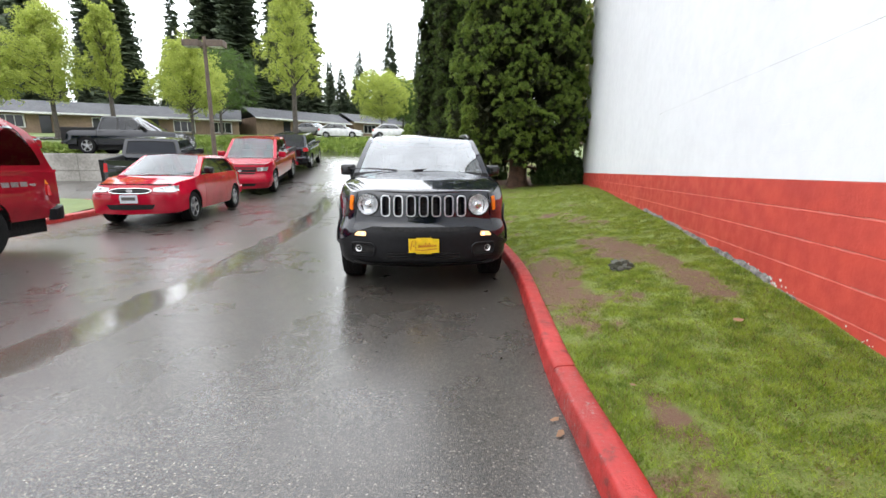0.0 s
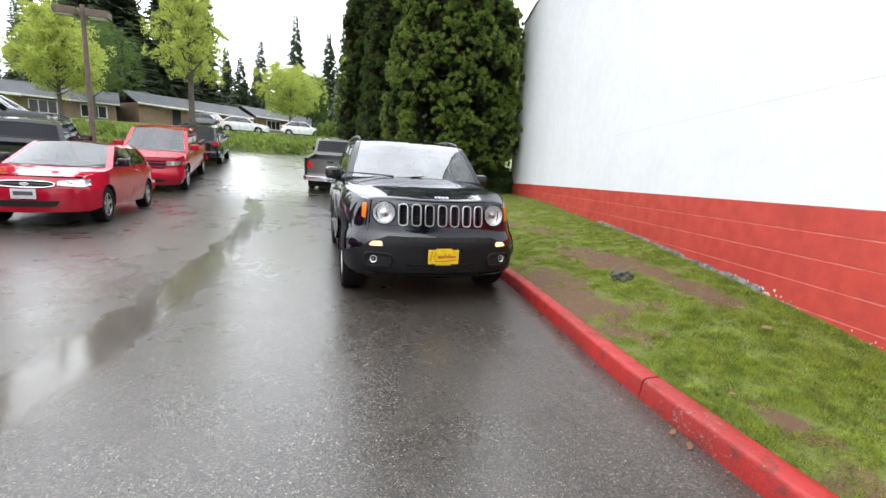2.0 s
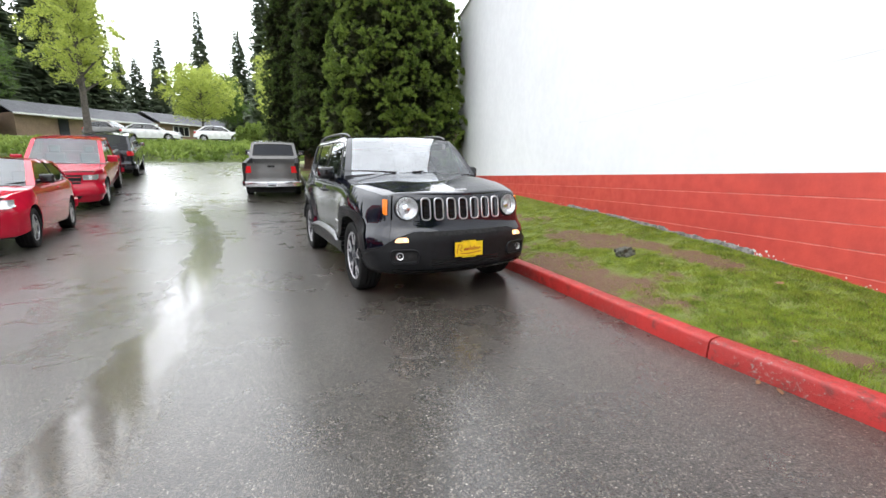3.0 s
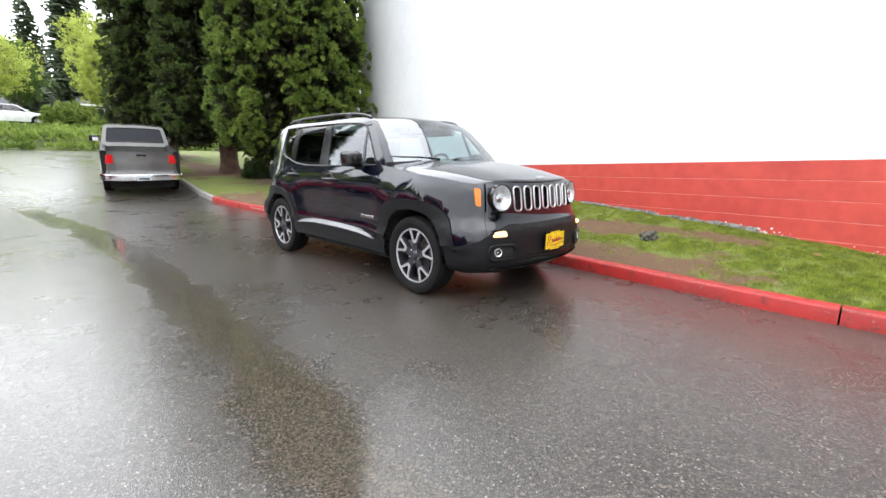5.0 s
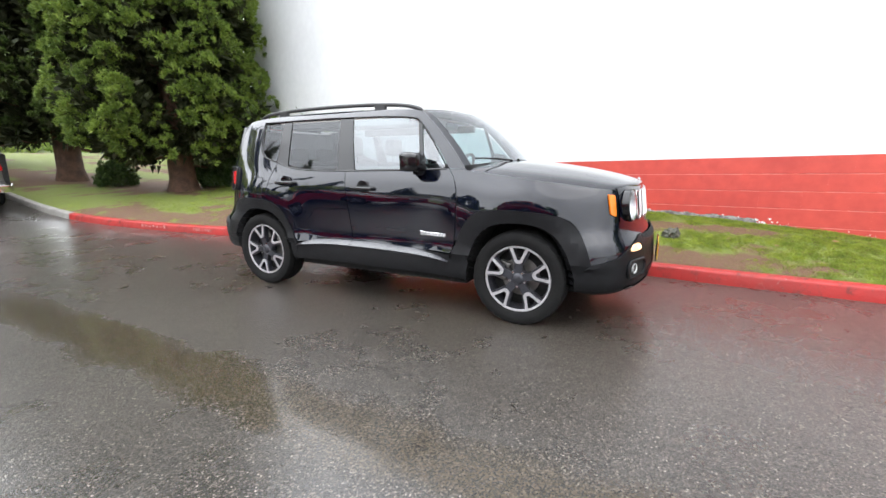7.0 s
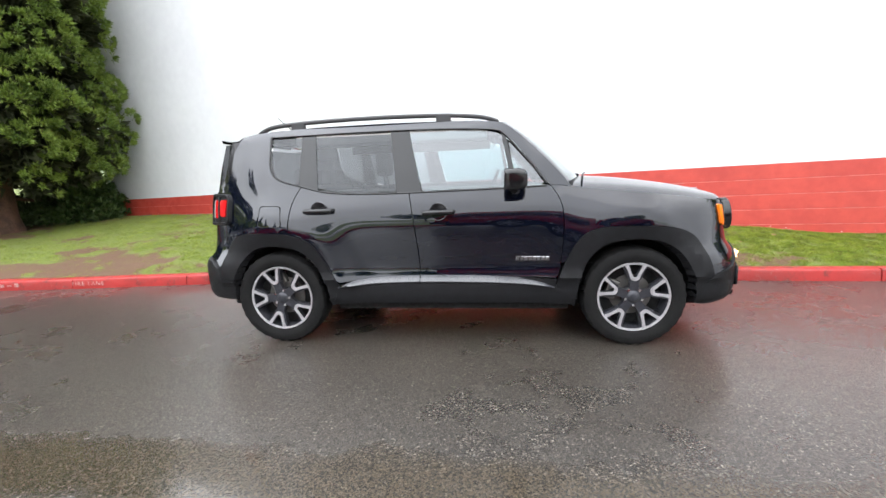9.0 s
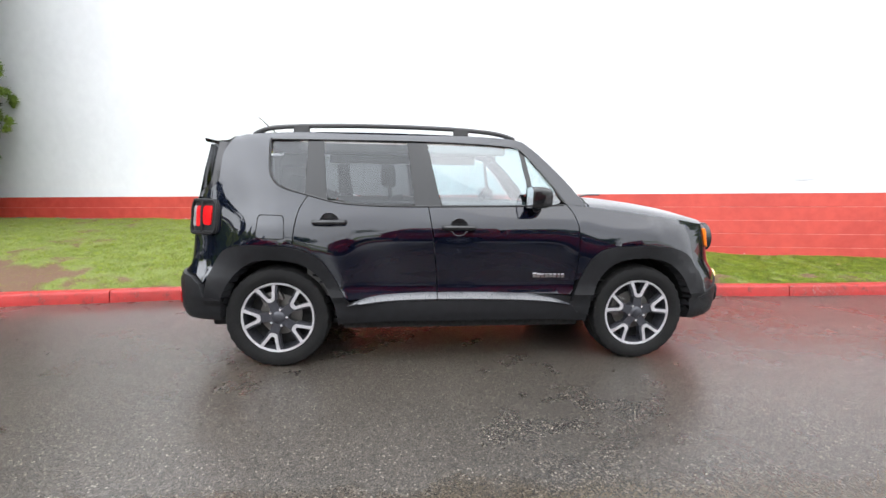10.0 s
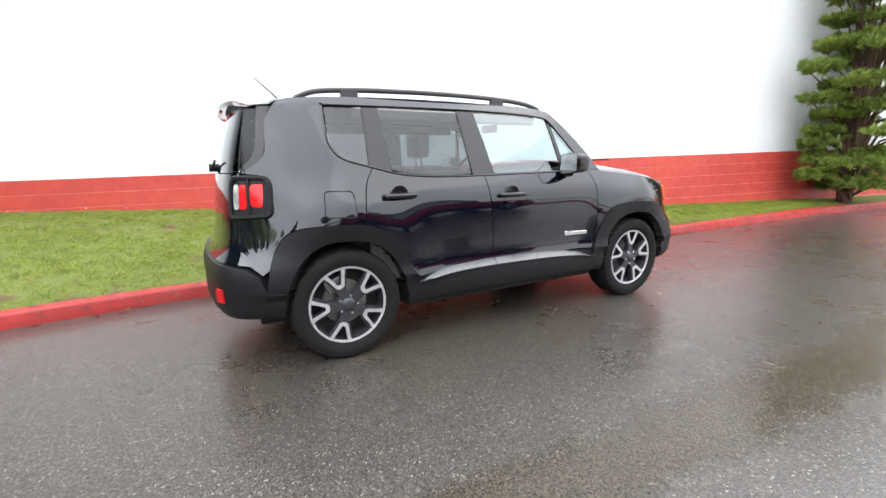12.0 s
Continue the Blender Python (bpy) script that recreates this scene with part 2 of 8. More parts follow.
M["red_kerb"] = kerb_paint()
M["stencil"] = surface("worn_stencil_paint", (0.50, 0.36, 0.33), 0.6, other=(0.40, 0.08, 0.07), scale=26, coords="World")
M["kerb"] = surface("kerb_concrete", (0.30, 0.29, 0.27), 0.6, other=(0.2, 0.19, 0.18), scale=4, bump=0.3, bump_scale=50, coords="World")
M["white_block"] = surface("white_masonry_paint", (0.75, 0.76, 0.785), 0.55, other=(0.70, 0.71, 0.735), scale=0.7, bump=0.12, bump_scale=45, coords="World")
M["red_block"] = surface("red_masonry_paint", (0.55, 0.068, 0.048), 0.5, other=(0.43, 0.046, 0.036), scale=0.8, bump=0.15, bump_scale=45, coords="World", random=0.05)
M["mortar_white"] = surface("white_painted_joint", (0.70, 0.71, 0.73), 0.6, scale=3, bump=0.2, coords="World")
# light caught on the red blocks' edges is put into this paler joint
M["lit_mortar_red"] = surface("red_joint_edge_light", (0.66, 0.20, 0.17), 0.6, scale=3, bump=0.2, coords="World")
M["rubble"] = surface("bare_footing_concrete", (0.25, 0.235, 0.22), 0.8, other=(0.05, 0.042, 0.036), scale=22, bump=0.6, bump_scale=30, coords="World")
M["concrete"] = surface("weathered_concrete", (0.36, 0.34, 0.31), 0.75, other=(0.2, 0.19, 0.17), scale=1.2, bump=0.3, bump_scale=30, coords="World")


def turf():
    m, n, l, p = nodes_of("worn_turf")
    big = grain(n, l, 1.1, 5, 0.6, coords="World")
    mid = grain(n, l, 6, 5, 0.65, coords="World")
    fine = grain(n, l, 70, 4, 0.7, coords="World")
    green = mixed(n, l, fine, (0.070, 0.100, 0.016), (0.20, 0.23, 0.045))
    soil = mixed(n, l, fine, (0.055, 0.026, 0.014), (0.185, 0.096, 0.056))
    soil = mixed(n, l, span(n, l, grain(n, l, 28, 5, 0.7, coords="World"), 0.52, 0.68, 0, 0.6), soil, (0.12, 0.13, 0.03))
    soil = mixed(n, l, span(n, l, grain(n, l, 11, 5, 0.7, coords="World"), 0.56, 0.72, 0, 0.6), soil, (0.028, 0.016, 0.009))
    at = n.new("ShaderNodeAttribute")
    at.attribute_name = "bare"
    bare = span(n, l, calc(n, l, "ADD", at.outputs["Fac"], calc(n, l, "MULTIPLY", calc(n, l, "SUBTRACT", mid, 0.5), 1.3)), 0.25, 0.75)
    l.new(mixed(n, l, bare, green, soil), p.inputs["Base Color"])
    p.inputs["Roughness"].default_value = 0.85
    bumped(n, l, p, calc(n, l, "ADD", mid, fine), 0.6, 0.03)
    return m


def leafy(name, dark, light, scale=1.5, gloss=0.45, through=0.25):
    """Foliage: tone varies by clump and by leaf."""
    m, n, l, p = nodes_of(name)
    clump = grain(n, l, scale, 3, coords="World")
    isl = n.new("ShaderNodeNewGeometry").outputs["Random Per Island"]
    f = calc(n, l, "ADD", calc(n, l, "MULTIPLY", span(n, l, clump, 0.3, 0.7), 0.55), calc(n, l, "MULTIPLY", isl, 0.45))
    c = mixed(n, l, f, dark, light)
    l.new(c, p.inputs["Base Color"])
    p.inputs["Roughness"].default_value = gloss
    p.inputs["Specular IOR Level"].default_value = 0.3
    out = n["Material Output"]
    tr, mx = n.new("ShaderNodeBsdfTranslucent"), n.new("ShaderNodeMixShader")
    l.new(c, tr.inputs["Color"])
    mx.inputs[0].default_value = through
    l.new(p.outputs[0], mx.inputs[1])
    l.new(tr.outputs[0], mx.inputs[2])
    l.new(mx.outputs[0], out.inputs["Surface"])
    return m


def grass_blades():
    """Short wet grass: fresh and mossy clumps, with straw and dead brown blades among them."""
    m = leafy("grass_blades", (0.078, 0.140, 0.013), (0.37, 0.45, 0.055), 9.0, 0.5, 0.35)
    n, l = m.node_tree.nodes, m.node_tree.links
    p, tr = n["Principled BSDF"], [q for q in n if q.bl_idname == "ShaderNodeBsdfTranslucent"][0]
    c = p.inputs["Base Color"].links[0].from_socket
    isl = n.new("ShaderNodeNewGeometry").outputs["Random Per Island"]
    dry = calc(n, l, "ADD", calc(n, l, "MULTIPLY", isl, 0.62), calc(n, l, "MULTIPLY", grain(n, l, 5.0, 4, 0.6, coords="World"), 0.75))
    c = mixed(n, l, span(n, l, dry, 0.86, 1.06, 0, 0.75), c, (0.33, 0.29, 0.10))
    c = mixed(n, l, span(n, l, calc(n, l, "FRACT", calc(n, l, "MULTIPLY", isl, 37.0)), 0.88, 0.90), c, (0.15, 0.10, 0.045))
    l.new(c, p.inputs["Base Color"])
    l.new(c, tr.inputs["Color"])
    return m


M["turf"] = turf()
M["grass"] = grass_blades()
M["lawn"] = surface("distant_lawn", (0.08, 0.12, 0.03), 0.8, other=(0.13, 0.16, 0.05), scale=0.8, bump=0.8, bump_scale=5, coords="World")
M["sequoia"] = leafy("dark_evergreen_foliage", (0.045, 0.088, 0.020), (0.27, 0.36, 0.07), 2.6, 0.5, 0.15)
# deep shade on the two rear evergreens is put into this darker leaf colour
M["shaded_sequoia"] = leafy("shaded_evergreen_foliage", (0.026, 0.052, 0.016), (0.135, 0.19, 0.045), 2.6, 0.5, 0.12)
# the crown's inner shade is put into this darker leaf colour
M["shaded_inner_sequoia"] = leafy("shaded_inner_foliage", (0.018, 0.026, 0.010), (0.05, 0.055, 0.022), 1.6, 0.6, 0.05)
# fir green paled towards grey: the mist is put into the colour
M["fir"] = leafy("misted_fir_foliage", (0.040, 0.060, 0.036), (0.115, 0.145, 0.080), 0.4, 0.6, 0.15)
M["spring"] = leafy("fresh_spring_leaves", (0.27, 0.33, 0.06), (0.56, 0.62, 0.17), 1.4, 0.5, 0.5)
M["mid_green"] = leafy("mid_green_leaves", (0.05, 0.10, 0.02), (0.13, 0.2, 0.05), 0.7, 0.5, 0.3)
M["hedge_leaf"] = leafy("clipped_hedge_leaves", (0.10, 0.16, 0.03), (0.30, 0.38, 0.09), 0.8, 0.5, 0.3)
M["plate_paint"] = surface("pale_grey_paint", (0.67, 0.68, 0.715), 0.5, scale=6, bump=0.1, coords="World")
M["olive"] = leafy("olive_yellow_leaves", (0.16, 0.17, 0.04), (0.32, 0.30, 0.10), 0.9, 0.5, 0.4)
M["juniper"] = leafy("juniper_foliage", (0.06, 0.12, 0.02), (0.36, 0.44, 0.09), 2.6, 0.5, 0.2)
M["bush"] = leafy("broad_shrub_leaves", (0.028, 0.055, 0.017), (0.10, 0.155, 0.045), 3.0, 0.35, 0.12)
M["bark"] = surface("reddish_bark", (0.13, 0.07, 0.045), 0.9, other=(0.06, 0.035, 0.025), scale=5, bump=0.9, bump_scale=18, coords="World")
M["grey_bark"] = surface("grey_bark", (0.11, 0.095, 0.08), 0.9, other=(0.05, 0.045, 0.04), scale=6, bump=0.7, bump_scale=20, coords="World")
M["roof_far"] = surface("grey_shingles", (0.095, 0.098, 0.105), 0.8, other=(0.07, 0.072, 0.08), scale=0.6, coords="World")
M["siding"] = surface("tan_brick_siding", (0.27, 0.19, 0.13), 0.8, other=(0.2, 0.14, 0.1), scale=0.9, coords="World")
M["white_trim"] = surface("white_trim_paint", (0.72, 0.72, 0.70), 0.5, scale=1, coords="World")
M["dark_pane"] = surface("dark_window_pane", (0.02, 0.022, 0.026), 0.12, scale=1, coords="World")
M["dark_glazing"] = surface("dark_vehicle_glazing", (0.010, 0.013, 0.020), 0.08, scale=1, spec=0.22, rough_var=0.03, coords="World")
M["pole"] = surface("brown_weathered_pole", (0.13, 0.095, 0.07), 0.75, other=(0.08, 0.06, 0.05), scale=3, coords="World")

# ---- building blocks ----
def link_mesh(name, verts, faces, material, parent=None, label="", smooth=False):
    me = bpy.data.meshes.new(name)
    me.from_pydata([tuple(v) for v in verts], [], faces)
    me.update()
    for mt in material if isinstance(material, (list, tuple)) else [material]:
        me.materials.append(mt)
    if smooth:
        me.shade_smooth()
    ob = new(name, me)
    if parent is not None:
        ob.parent = parent
    if label:
        ob["label"] = label
    return ob


def part(name, bm, material, parent=None, label="", smooth=False, angle=40):
    me = bpy.data.meshes.new(name)
    bm.to_mesh(me)
    bm.free()
    for mt in material if isinstance(material, (list, tuple)) else [material]:
        me.materials.append(mt)
    if smooth:
        me.shade_smooth()
        me.set_sharp_from_angle(angle=radians(angle))
    ob = new(name, me)
    if parent is not None:
        ob.parent = parent
    if label:
        ob["label"] = label
    return ob


def thing(name, label, category, m=None, group="", kind=""):
    ob = new(name)
    ob.empty_display_size = 0.2
    if m is not None:
        ob.matrix_world = m
    return tagged(ob, label, category, group, kind)


def box_into(bm, x0, x1, y0, y1, z0, z1, bevel=0.0, seg=2, m=None):
    r = bmesh.ops.create_cube(bm, size=1.0)
    vs = r["verts"]
    bmesh.ops.scale(bm, vec=(x1 - x0, y1 - y0, z1 - z0), verts=vs)
    bmesh.ops.translate(bm, vec=((x0 + x1) / 2, (y0 + y1) / 2, (z0 + z1) / 2), verts=vs)
    if bevel:
        es = list({e for v in vs for e in v.link_edges})
        r2 = bmesh.ops.bevel(bm, geom=es, offset=bevel, segments=seg, profile=0.6, affect="EDGES", clamp_overlap=True)
        vs = list({v for f in r2["faces"] for v in f.verts} | {v for v in vs if v.is_valid})
    if m is not None:
        bmesh.ops.transform(bm, matrix=m, verts=vs)
    return vs


def boxed(x0, x1, y0, y1, z0, z1, bevel=0.0, seg=2, m=None):
    bm = bmesh.new()
    box_into(bm, x0, x1, y0, y1, z0, z1, bevel, seg, m)
    return bm


def tube_into(bm, pts, radii, sides=8, cap=True):
    """A round tube along points."""
    pts = [Vector(p) for p in pts]
    radii = radii if isinstance(radii, (list, tuple)) else [radii] * len(pts)
    rings = []
    ref = Vector((0.31, 0.17, 0.93))
    for i, p in enumerate(pts):
        d = (pts[min(i + 1, len(pts) - 1)] - pts[max(i - 1, 0)]).normalized()
        if abs(d.dot(ref)) > 0.95:
            ref = Vector((0.9, 0.3, 0.1))
        u = d.cross(ref).normalized()
        v = d.cross(u)
        rings.append([bm.verts.new(p + radii[i] * (math.cos(a) * u + math.sin(a) * v)) for a in (2 * math.pi * k / sides for k in range(sides))])
    for a, b in zip(rings, rings[1:]):
        for k in range(sides):
            bm.faces.new((a[k], a[(k + 1) % sides], b[(k + 1) % sides], b[k]))
    if cap:
        bm.faces.new(rings[0])
        bm.faces.new(rings[-1][::-1])
    return bm


def eased(table, v):
    """A smooth curve through a short table of pairs."""
    xs = [q[0] for q in table]
    if v <= xs[0]:
        return table[0][1]
    if v >= xs[-1]:
        return table[-1][1]
    i = max(k for k in range(len(xs)) if xs[k] <= v)
    i = min(i, len(xs) - 2)
    x0, x1 = xs[i], xs[i + 1]
    y0, y1 = table[i][1], table[i + 1][1]
    m0 = (y1 - table[max(i - 1, 0)][1]) / (x1 - xs[max(i - 1, 0)])
    m1 = (table[min(i + 2, len(xs) - 1)][1] - y0) / (xs[min(i + 2, len(xs) - 1)] - x0)
    h = x1 - x0
    s = (v - x0) / h
    return (2 * s**3 - 3 * s**2 + 1) * y0 + (s**3 - 2 * s**2 + s) * h * m0 + (-2 * s**3 + 3 * s**2) * y1 + (s**3 - s**2) * h * m1


# ---- the lie of the land ----
RISE = [(-60, 0.5), (-12, 0.22), (-8, 0.145), (-6, 0.1), (-4.5, 0.064), (-3, 0.026), (-1.5, 0.004), (0, 0), (4, 0), (8, 0.02), (10, 0.14), (12, 0.34), (17, 0.88), (21, 1.32), (24, 1.5), (26, 1.66), (31, 2.6), (36, 3.0), (50, 4.2), (80, 5.4), (140, 8), (400, 10)]
KERB = [(-24, -7.2), (-16, -2.7), (-12, -0.9), (-9.7, 0.0), (-7.4, 0.42), (-5, 0.64), (-4, 0.73), (-3, 0.88), (-1.5, 1.09), (0, 1.15), (2.4, 1.09), (3.6, 0.95), (5.5, 0.74), (9, 0.64), (12.5, 0.85), (18, 1.2), (26, 1.4)]
BASE = [(-30, 0.25), (-8, 0.29), (-5.8, 0.285), (-4.5, 0.275), (-3.4, 0.37), (-2.3, 0.41), (-1, 0.47), (2.1, 0.53), (4.4, 0.575), (6, 0.55), (8.7, 0.51), (11, 0.5), (40, 1.2)]
WALL_X0, WALL_DX, WALL_END = 3.506, 0.2649, 9.35
LINE_Z, LINE_DZ = 1.124, -0.0224
WALL_TOP = 6.72


def rise(y):
    return eased(RISE, y)


def kerb_x(y):
    return eased(KERB, y)


def wall_x(y):
    return WALL_X0 + WALL_DX * y


def verge_z(x, y):
    """The grass between kerb and wall, and on behind the wall's end."""
    k = kerb_x(y) + 0.105
    s = max(0.0, min(1.0, (x - k) / max(0.4, wall_x(y) - k)))
    lump = 0.025 * noise.noise((x * 0.9, y * 0.9, 0)) + 0.012 * noise.noise((x * 3.1, y * 3.1, 4))
    edge = min(1.0, max(0.0, (x - k) / 0.25))
    r = rise(y)
    return (0.105 + r) * (1 - s) + max(eased(BASE, y), r + 0.1) * s + lump * edge + 0.03 * edge


def sheet(name, x0, x1, nx, y0, y1, ny, height, material, label, category, kind="structure"):
    verts = [(x0(y) + (x1(y) - x0(y)) * i / nx, y, 0) for y in (y0 + (y1 - y0) * j / ny for j in range(ny + 1)) for i in range(nx + 1)]
    verts = [(x, y, height(x, y)) for x, y, _ in verts]
    faces = [(j * (nx + 1) + i, j * (nx + 1) + i + 1, (j + 1) * (nx + 1) + i + 1, (j + 1) * (nx + 1) + i) for j in range(ny) for i in range(nx)]
    return tagged(link_mesh(name, verts, faces, material, smooth=True), label, category, kind=kind)


# one wide sheet of ground out to the horizon, a hand below the paving
def land_z(x, y):
    z = rise(y) - 0.06
    if x > kerb_x(y) + 0.1 and y < 26:
        z -= 0.1
    return z


gx = [-900, -500, -250, -140, -90, -60, -45] + [-36 + 2 * i for i in range(37)] + [45, 60, 90, 140, 250, 500, 900]
gy = [-900, -500, -250, -120, -60] + [-40 + 2 * i for i in range(66)] + [100, 130, 180, 260, 500, 900]
tagged(link_mesh("ground", [(x, y, land_z(x, y)) for y in gy for x in gx],
                 [(j * len(gx) + i, j * len(gx) + i + 1, (j + 1) * len(gx) + i + 1, (j + 1) * len(gx) + i) for j in range(len(gy) - 1) for i in range(len(gx) - 1)],
                 M["lawn"], smooth=True), "rough green ground rising to a wooded hillside", "ground", kind="structure")

# wet asphalt of the lane, up to the crest
tagged(sheet("road", lambda y: -30.0, lambda y: kerb_x(y) + 0.03, 60, -40, 24.4, 130, lambda x, y: rise(y), M["asphalt"],
             "dark wet asphalt lane with a puddled gutter", "road"), kind="structure")
sheet("verge", lambda y: kerb_x(y) + 0.098, lambda y: max(wall_x(y) + 0.05, kerb_x(y) + 1.2) if y < WALL_END else 14.0, 26, -14, 24, 240, verge_z, M["turf"], "worn grass verge with bare soil patches beside the wall", "grass")

# ---- vehicle kit: bodies are panels laid on a shell that wraps round the vehicle ----
M["black_paint"] = car_paint("black_clearcoat", (0.0018, 0.0028, 0.0075), 0.0, sheen=0.03, coat=1.66)
M["red_paint"] = car_paint("bright_red_clearcoat", (0.40, 0.008, 0.027), coat=1.5)
M["dark_red_paint"] = car_paint("dark_red_clearcoat", (0.26, 0.008, 0.018))
M["silver_paint"] = car_paint("silver_clearcoat", (0.10, 0.098, 0.096), 0.35)
M["charcoal_paint"] = car_paint("charcoal_clearcoat", (0.010, 0.011, 0.012), 0.0, sheen=0.10)
M["white_paint"] = car_paint("white_clearcoat", (0.75, 0.76, 0.78), drops=False)
M["cladding"] = surface("grained_black_plastic", (0.011, 0.0115, 0.013), 0.42, other=(0.008, 0.008, 0.009), scale=20, bump=0.2, bump_scale=400, spec=0.2)
M["gloss_black"] = surface("gloss_black_plastic", (0.008, 0.008, 0.009), 0.12, scale=5, rough_var=0.03)
M["dark_void"] = surface("dark_underside", (0.008, 0.008, 0.008), 0.9, scale=4)
M["rubber"] = surface("tyre_rubber", (0.007, 0.007, 0.0075), 0.75, other=(0.010, 0.0098, 0.0095), scale=9, bump=0.25, bump_scale=120, spec=0.18)
M["machined"] = surface("machined_alloy", (0.55, 0.54, 0.56), 0.34, 0.55, other=(0.42, 0.41, 0.43), scale=30, rough_var=0.08)
M["alloy_dark"] = surface("dark_painted_alloy", (0.045, 0.046, 0.055), 0.35, 0.4, scale=20)
M["alloy"] = surface("painted_alloy", (0.5, 0.5, 0.52), 0.35, 0.75, scale=12)
M["chrome"] = surface("bright_chrome", (0.78, 0.78, 0.80), 0.10, 1.0, scale=12, rough_var=0.05)
M["satin_silver"] = surface("satin_silver_trim", (0.55, 0.55, 0.57), 0.35, 0.8, scale=12)
M["sill_grey"] = surface("glossy_wet_ledge", (0.04, 0.041, 0.048), 0.3, 0.0, scale=12, spec=1.0, rough_var=0.05)
M["rail_grey"] = surface("satin_black_rail", (0.03, 0.03, 0.032), 0.38, scale=12)
M["brake"] = surface("brake_steel", (0.20, 0.19, 0.18), 0.5, 0.7, scale=25)
M["orange_lens"] = surface("amber_lens", (0.85, 0.20, 0.012), 0.12, scale=30, rough_var=0.03)
M["satin_chrome"] = surface("satin_chrome", (0.80, 0.80, 0.81), 0.34, 1.0, scale=12, rough_var=0.05)
M["red_lens"] = surface("red_lamp_lens", (0.55, 0.008, 0.012), 0.12, scale=30, rough_var=0.03)
M["clear_lens"] = surface("clear_lamp_reflector", (0.80, 0.81, 0.82), 0.24, 0.55, other=(0.52, 0.53, 0.54), scale=40, rough_var=0.06)
M["lamp_grey"] = surface("lamp_housing", (0.30, 0.31, 0.32), 0.16, 0.5, other=(0.55, 0.56, 0.57), scale=28, rough_var=0.05)
M["pane"] = glass("clear_window_glass", (0.44, 0.57, 0.59), 0.14)
M["tint"] = glass("dark_privacy_glass", (0.27, 0.285, 0.295), 0.055)
M["rear_tint"] = glass("dark_rear_glass", (0.06, 0.065, 0.07), 0.025)
M["screen"] = glass("windscreen_glass", (0.74, 0.86, 0.85), 0.21)
M["far_screen"] = glass("lightly_tinted_windscreen", (0.62, 0.72, 0.70), 0.10)
M["lens_glass"] = glass("lamp_cover_glass", (0.97, 0.98, 0.99), 0.05)
M["seat_cloth"] = surface("dark_seat_cloth", (0.035, 0.034, 0.033), 0.85, scale=20, bump=0.2, bump_scale=200)
M["trim_inside"] = surface("grey_cabin_trim", (0.09, 0.088, 0.085), 0.6, scale=12)
M["headliner"] = surface("pale_headliner", (0.34, 0.33, 0.31), 0.85, scale=12)
M["plate_yellow"] = surface("yellow_plate", (0.85, 0.58, 0.02), 0.35, scale=20)
M["plate_white"] = surface("white_plate", (0.62, 0.66, 0.72), 0.4, scale=20)
M["script_red"] = surface("dark_red_lettering", (0.35, 0.02, 0.01), 0.4, scale=20)
M["bulb"] = lamp_glow("lit_daytime_lamp", (1.0, 0.72, 0.42), 4.0)
M["reflector_lit"] = lamp_glow("lit_turn_lamp", (1.0, 0.62, 0.30), 1.0)


def smooth_path(pts, n=5, closed=False):
    """Catmull-Rom through 2D or 3D points."""
    p = [np.array(q, float) for q in pts]
    out = []
    m = len(p)
    for i in range(m if closed else m - 1):
        a, b = p[i], p[(i + 1) % m]
        z = p[(i - 1) % m] if closed or i > 0 else a
        c = p[(i + 2) % m] if closed or i + 2 < m else b
        for k in range(n):
            s = k / n
            out.append(tuple(0.5 * (2 * a + (b - z) * s + (2 * z - 5 * a + 4 * b - c) * s * s + (3 * a - z - 3 * b + c) * s**3)))
    if not closed:
        out.append(tuple(p[-1]))
    return out


def round_corners(poly, r=0.03, n=4):
    """A polygon with its corners rounded off."""
    out, m = [], len(poly)
    for i in range(m):
        a, b, c = (np.array(poly[k % m], float) for k in (i - 1, i, i + 1))
        la, lc = np.linalg.norm(a - b), np.linalg.norm(c - b)
        if la < 1e-6 or lc < 1e-6:
            continue
        t = min(r, la * 0.45, lc * 0.45)
        p, q = b + (a - b) / la * t, b + (c - b) / lc * t
        for k in range(n + 1):
            s = k / n
            out.append(tuple((1 - s) ** 2 * p + 2 * s * (1 - s) * b + s * s * q))
    return out


def half_plane(poly, axis, at, keep_less):
    out = []
    for i, b in enumerate(poly):
        a = poly[i - 1]
        ina = a[axis] <= at if keep_less else a[axis] >= at
        inb = b[axis] <= at if keep_less else b[axis] >= at
        if ina != inb:
            s = (at - a[axis]) / (b[axis] - a[axis])
            o = a[1 - axis] + s * (b[1 - axis] - a[1 - axis])
            out.append((at, o) if axis == 0 else (o, at))
        if inb:
            out.append(b)
    return out


def cells_of(poly, du, dv):
    """Cut a polygon into the cells of a grid."""
    poly = [(float(a), float(b)) for a, b in poly]
    v0, v1 = min(q[1] for q in poly), max(q[1] for q in poly)
    for j in range(math.floor(v0 / dv), math.floor(v1 / dv) + 1):
        row = half_plane(half_plane(poly, 1, j * dv, False), 1, (j + 1) * dv, True)
        if len(row) < 3:
            continue
        u0, u1 = min(q[0] for q in row), max(q[0] for q in row)
        for i in range(math.floor(u0 / du), math.floor(u1 / du) + 1):
            cell = half_plane(half_plane(row, 0, i * du, False), 0, (i + 1) * du, True)
            clean = [q for k, q in enumerate(cell) if math.hypot(q[0] - cell[k - 1][0], q[1] - cell[k - 1][1]) > 1e-5]
            if len(clean) >= 3:
                area = sum(clean[k - 1][0] * q[1] - q[0] * clean[k - 1][1] for k, q in enumerate(clean))
                if abs(area) > 1e-7:
                    yield clean


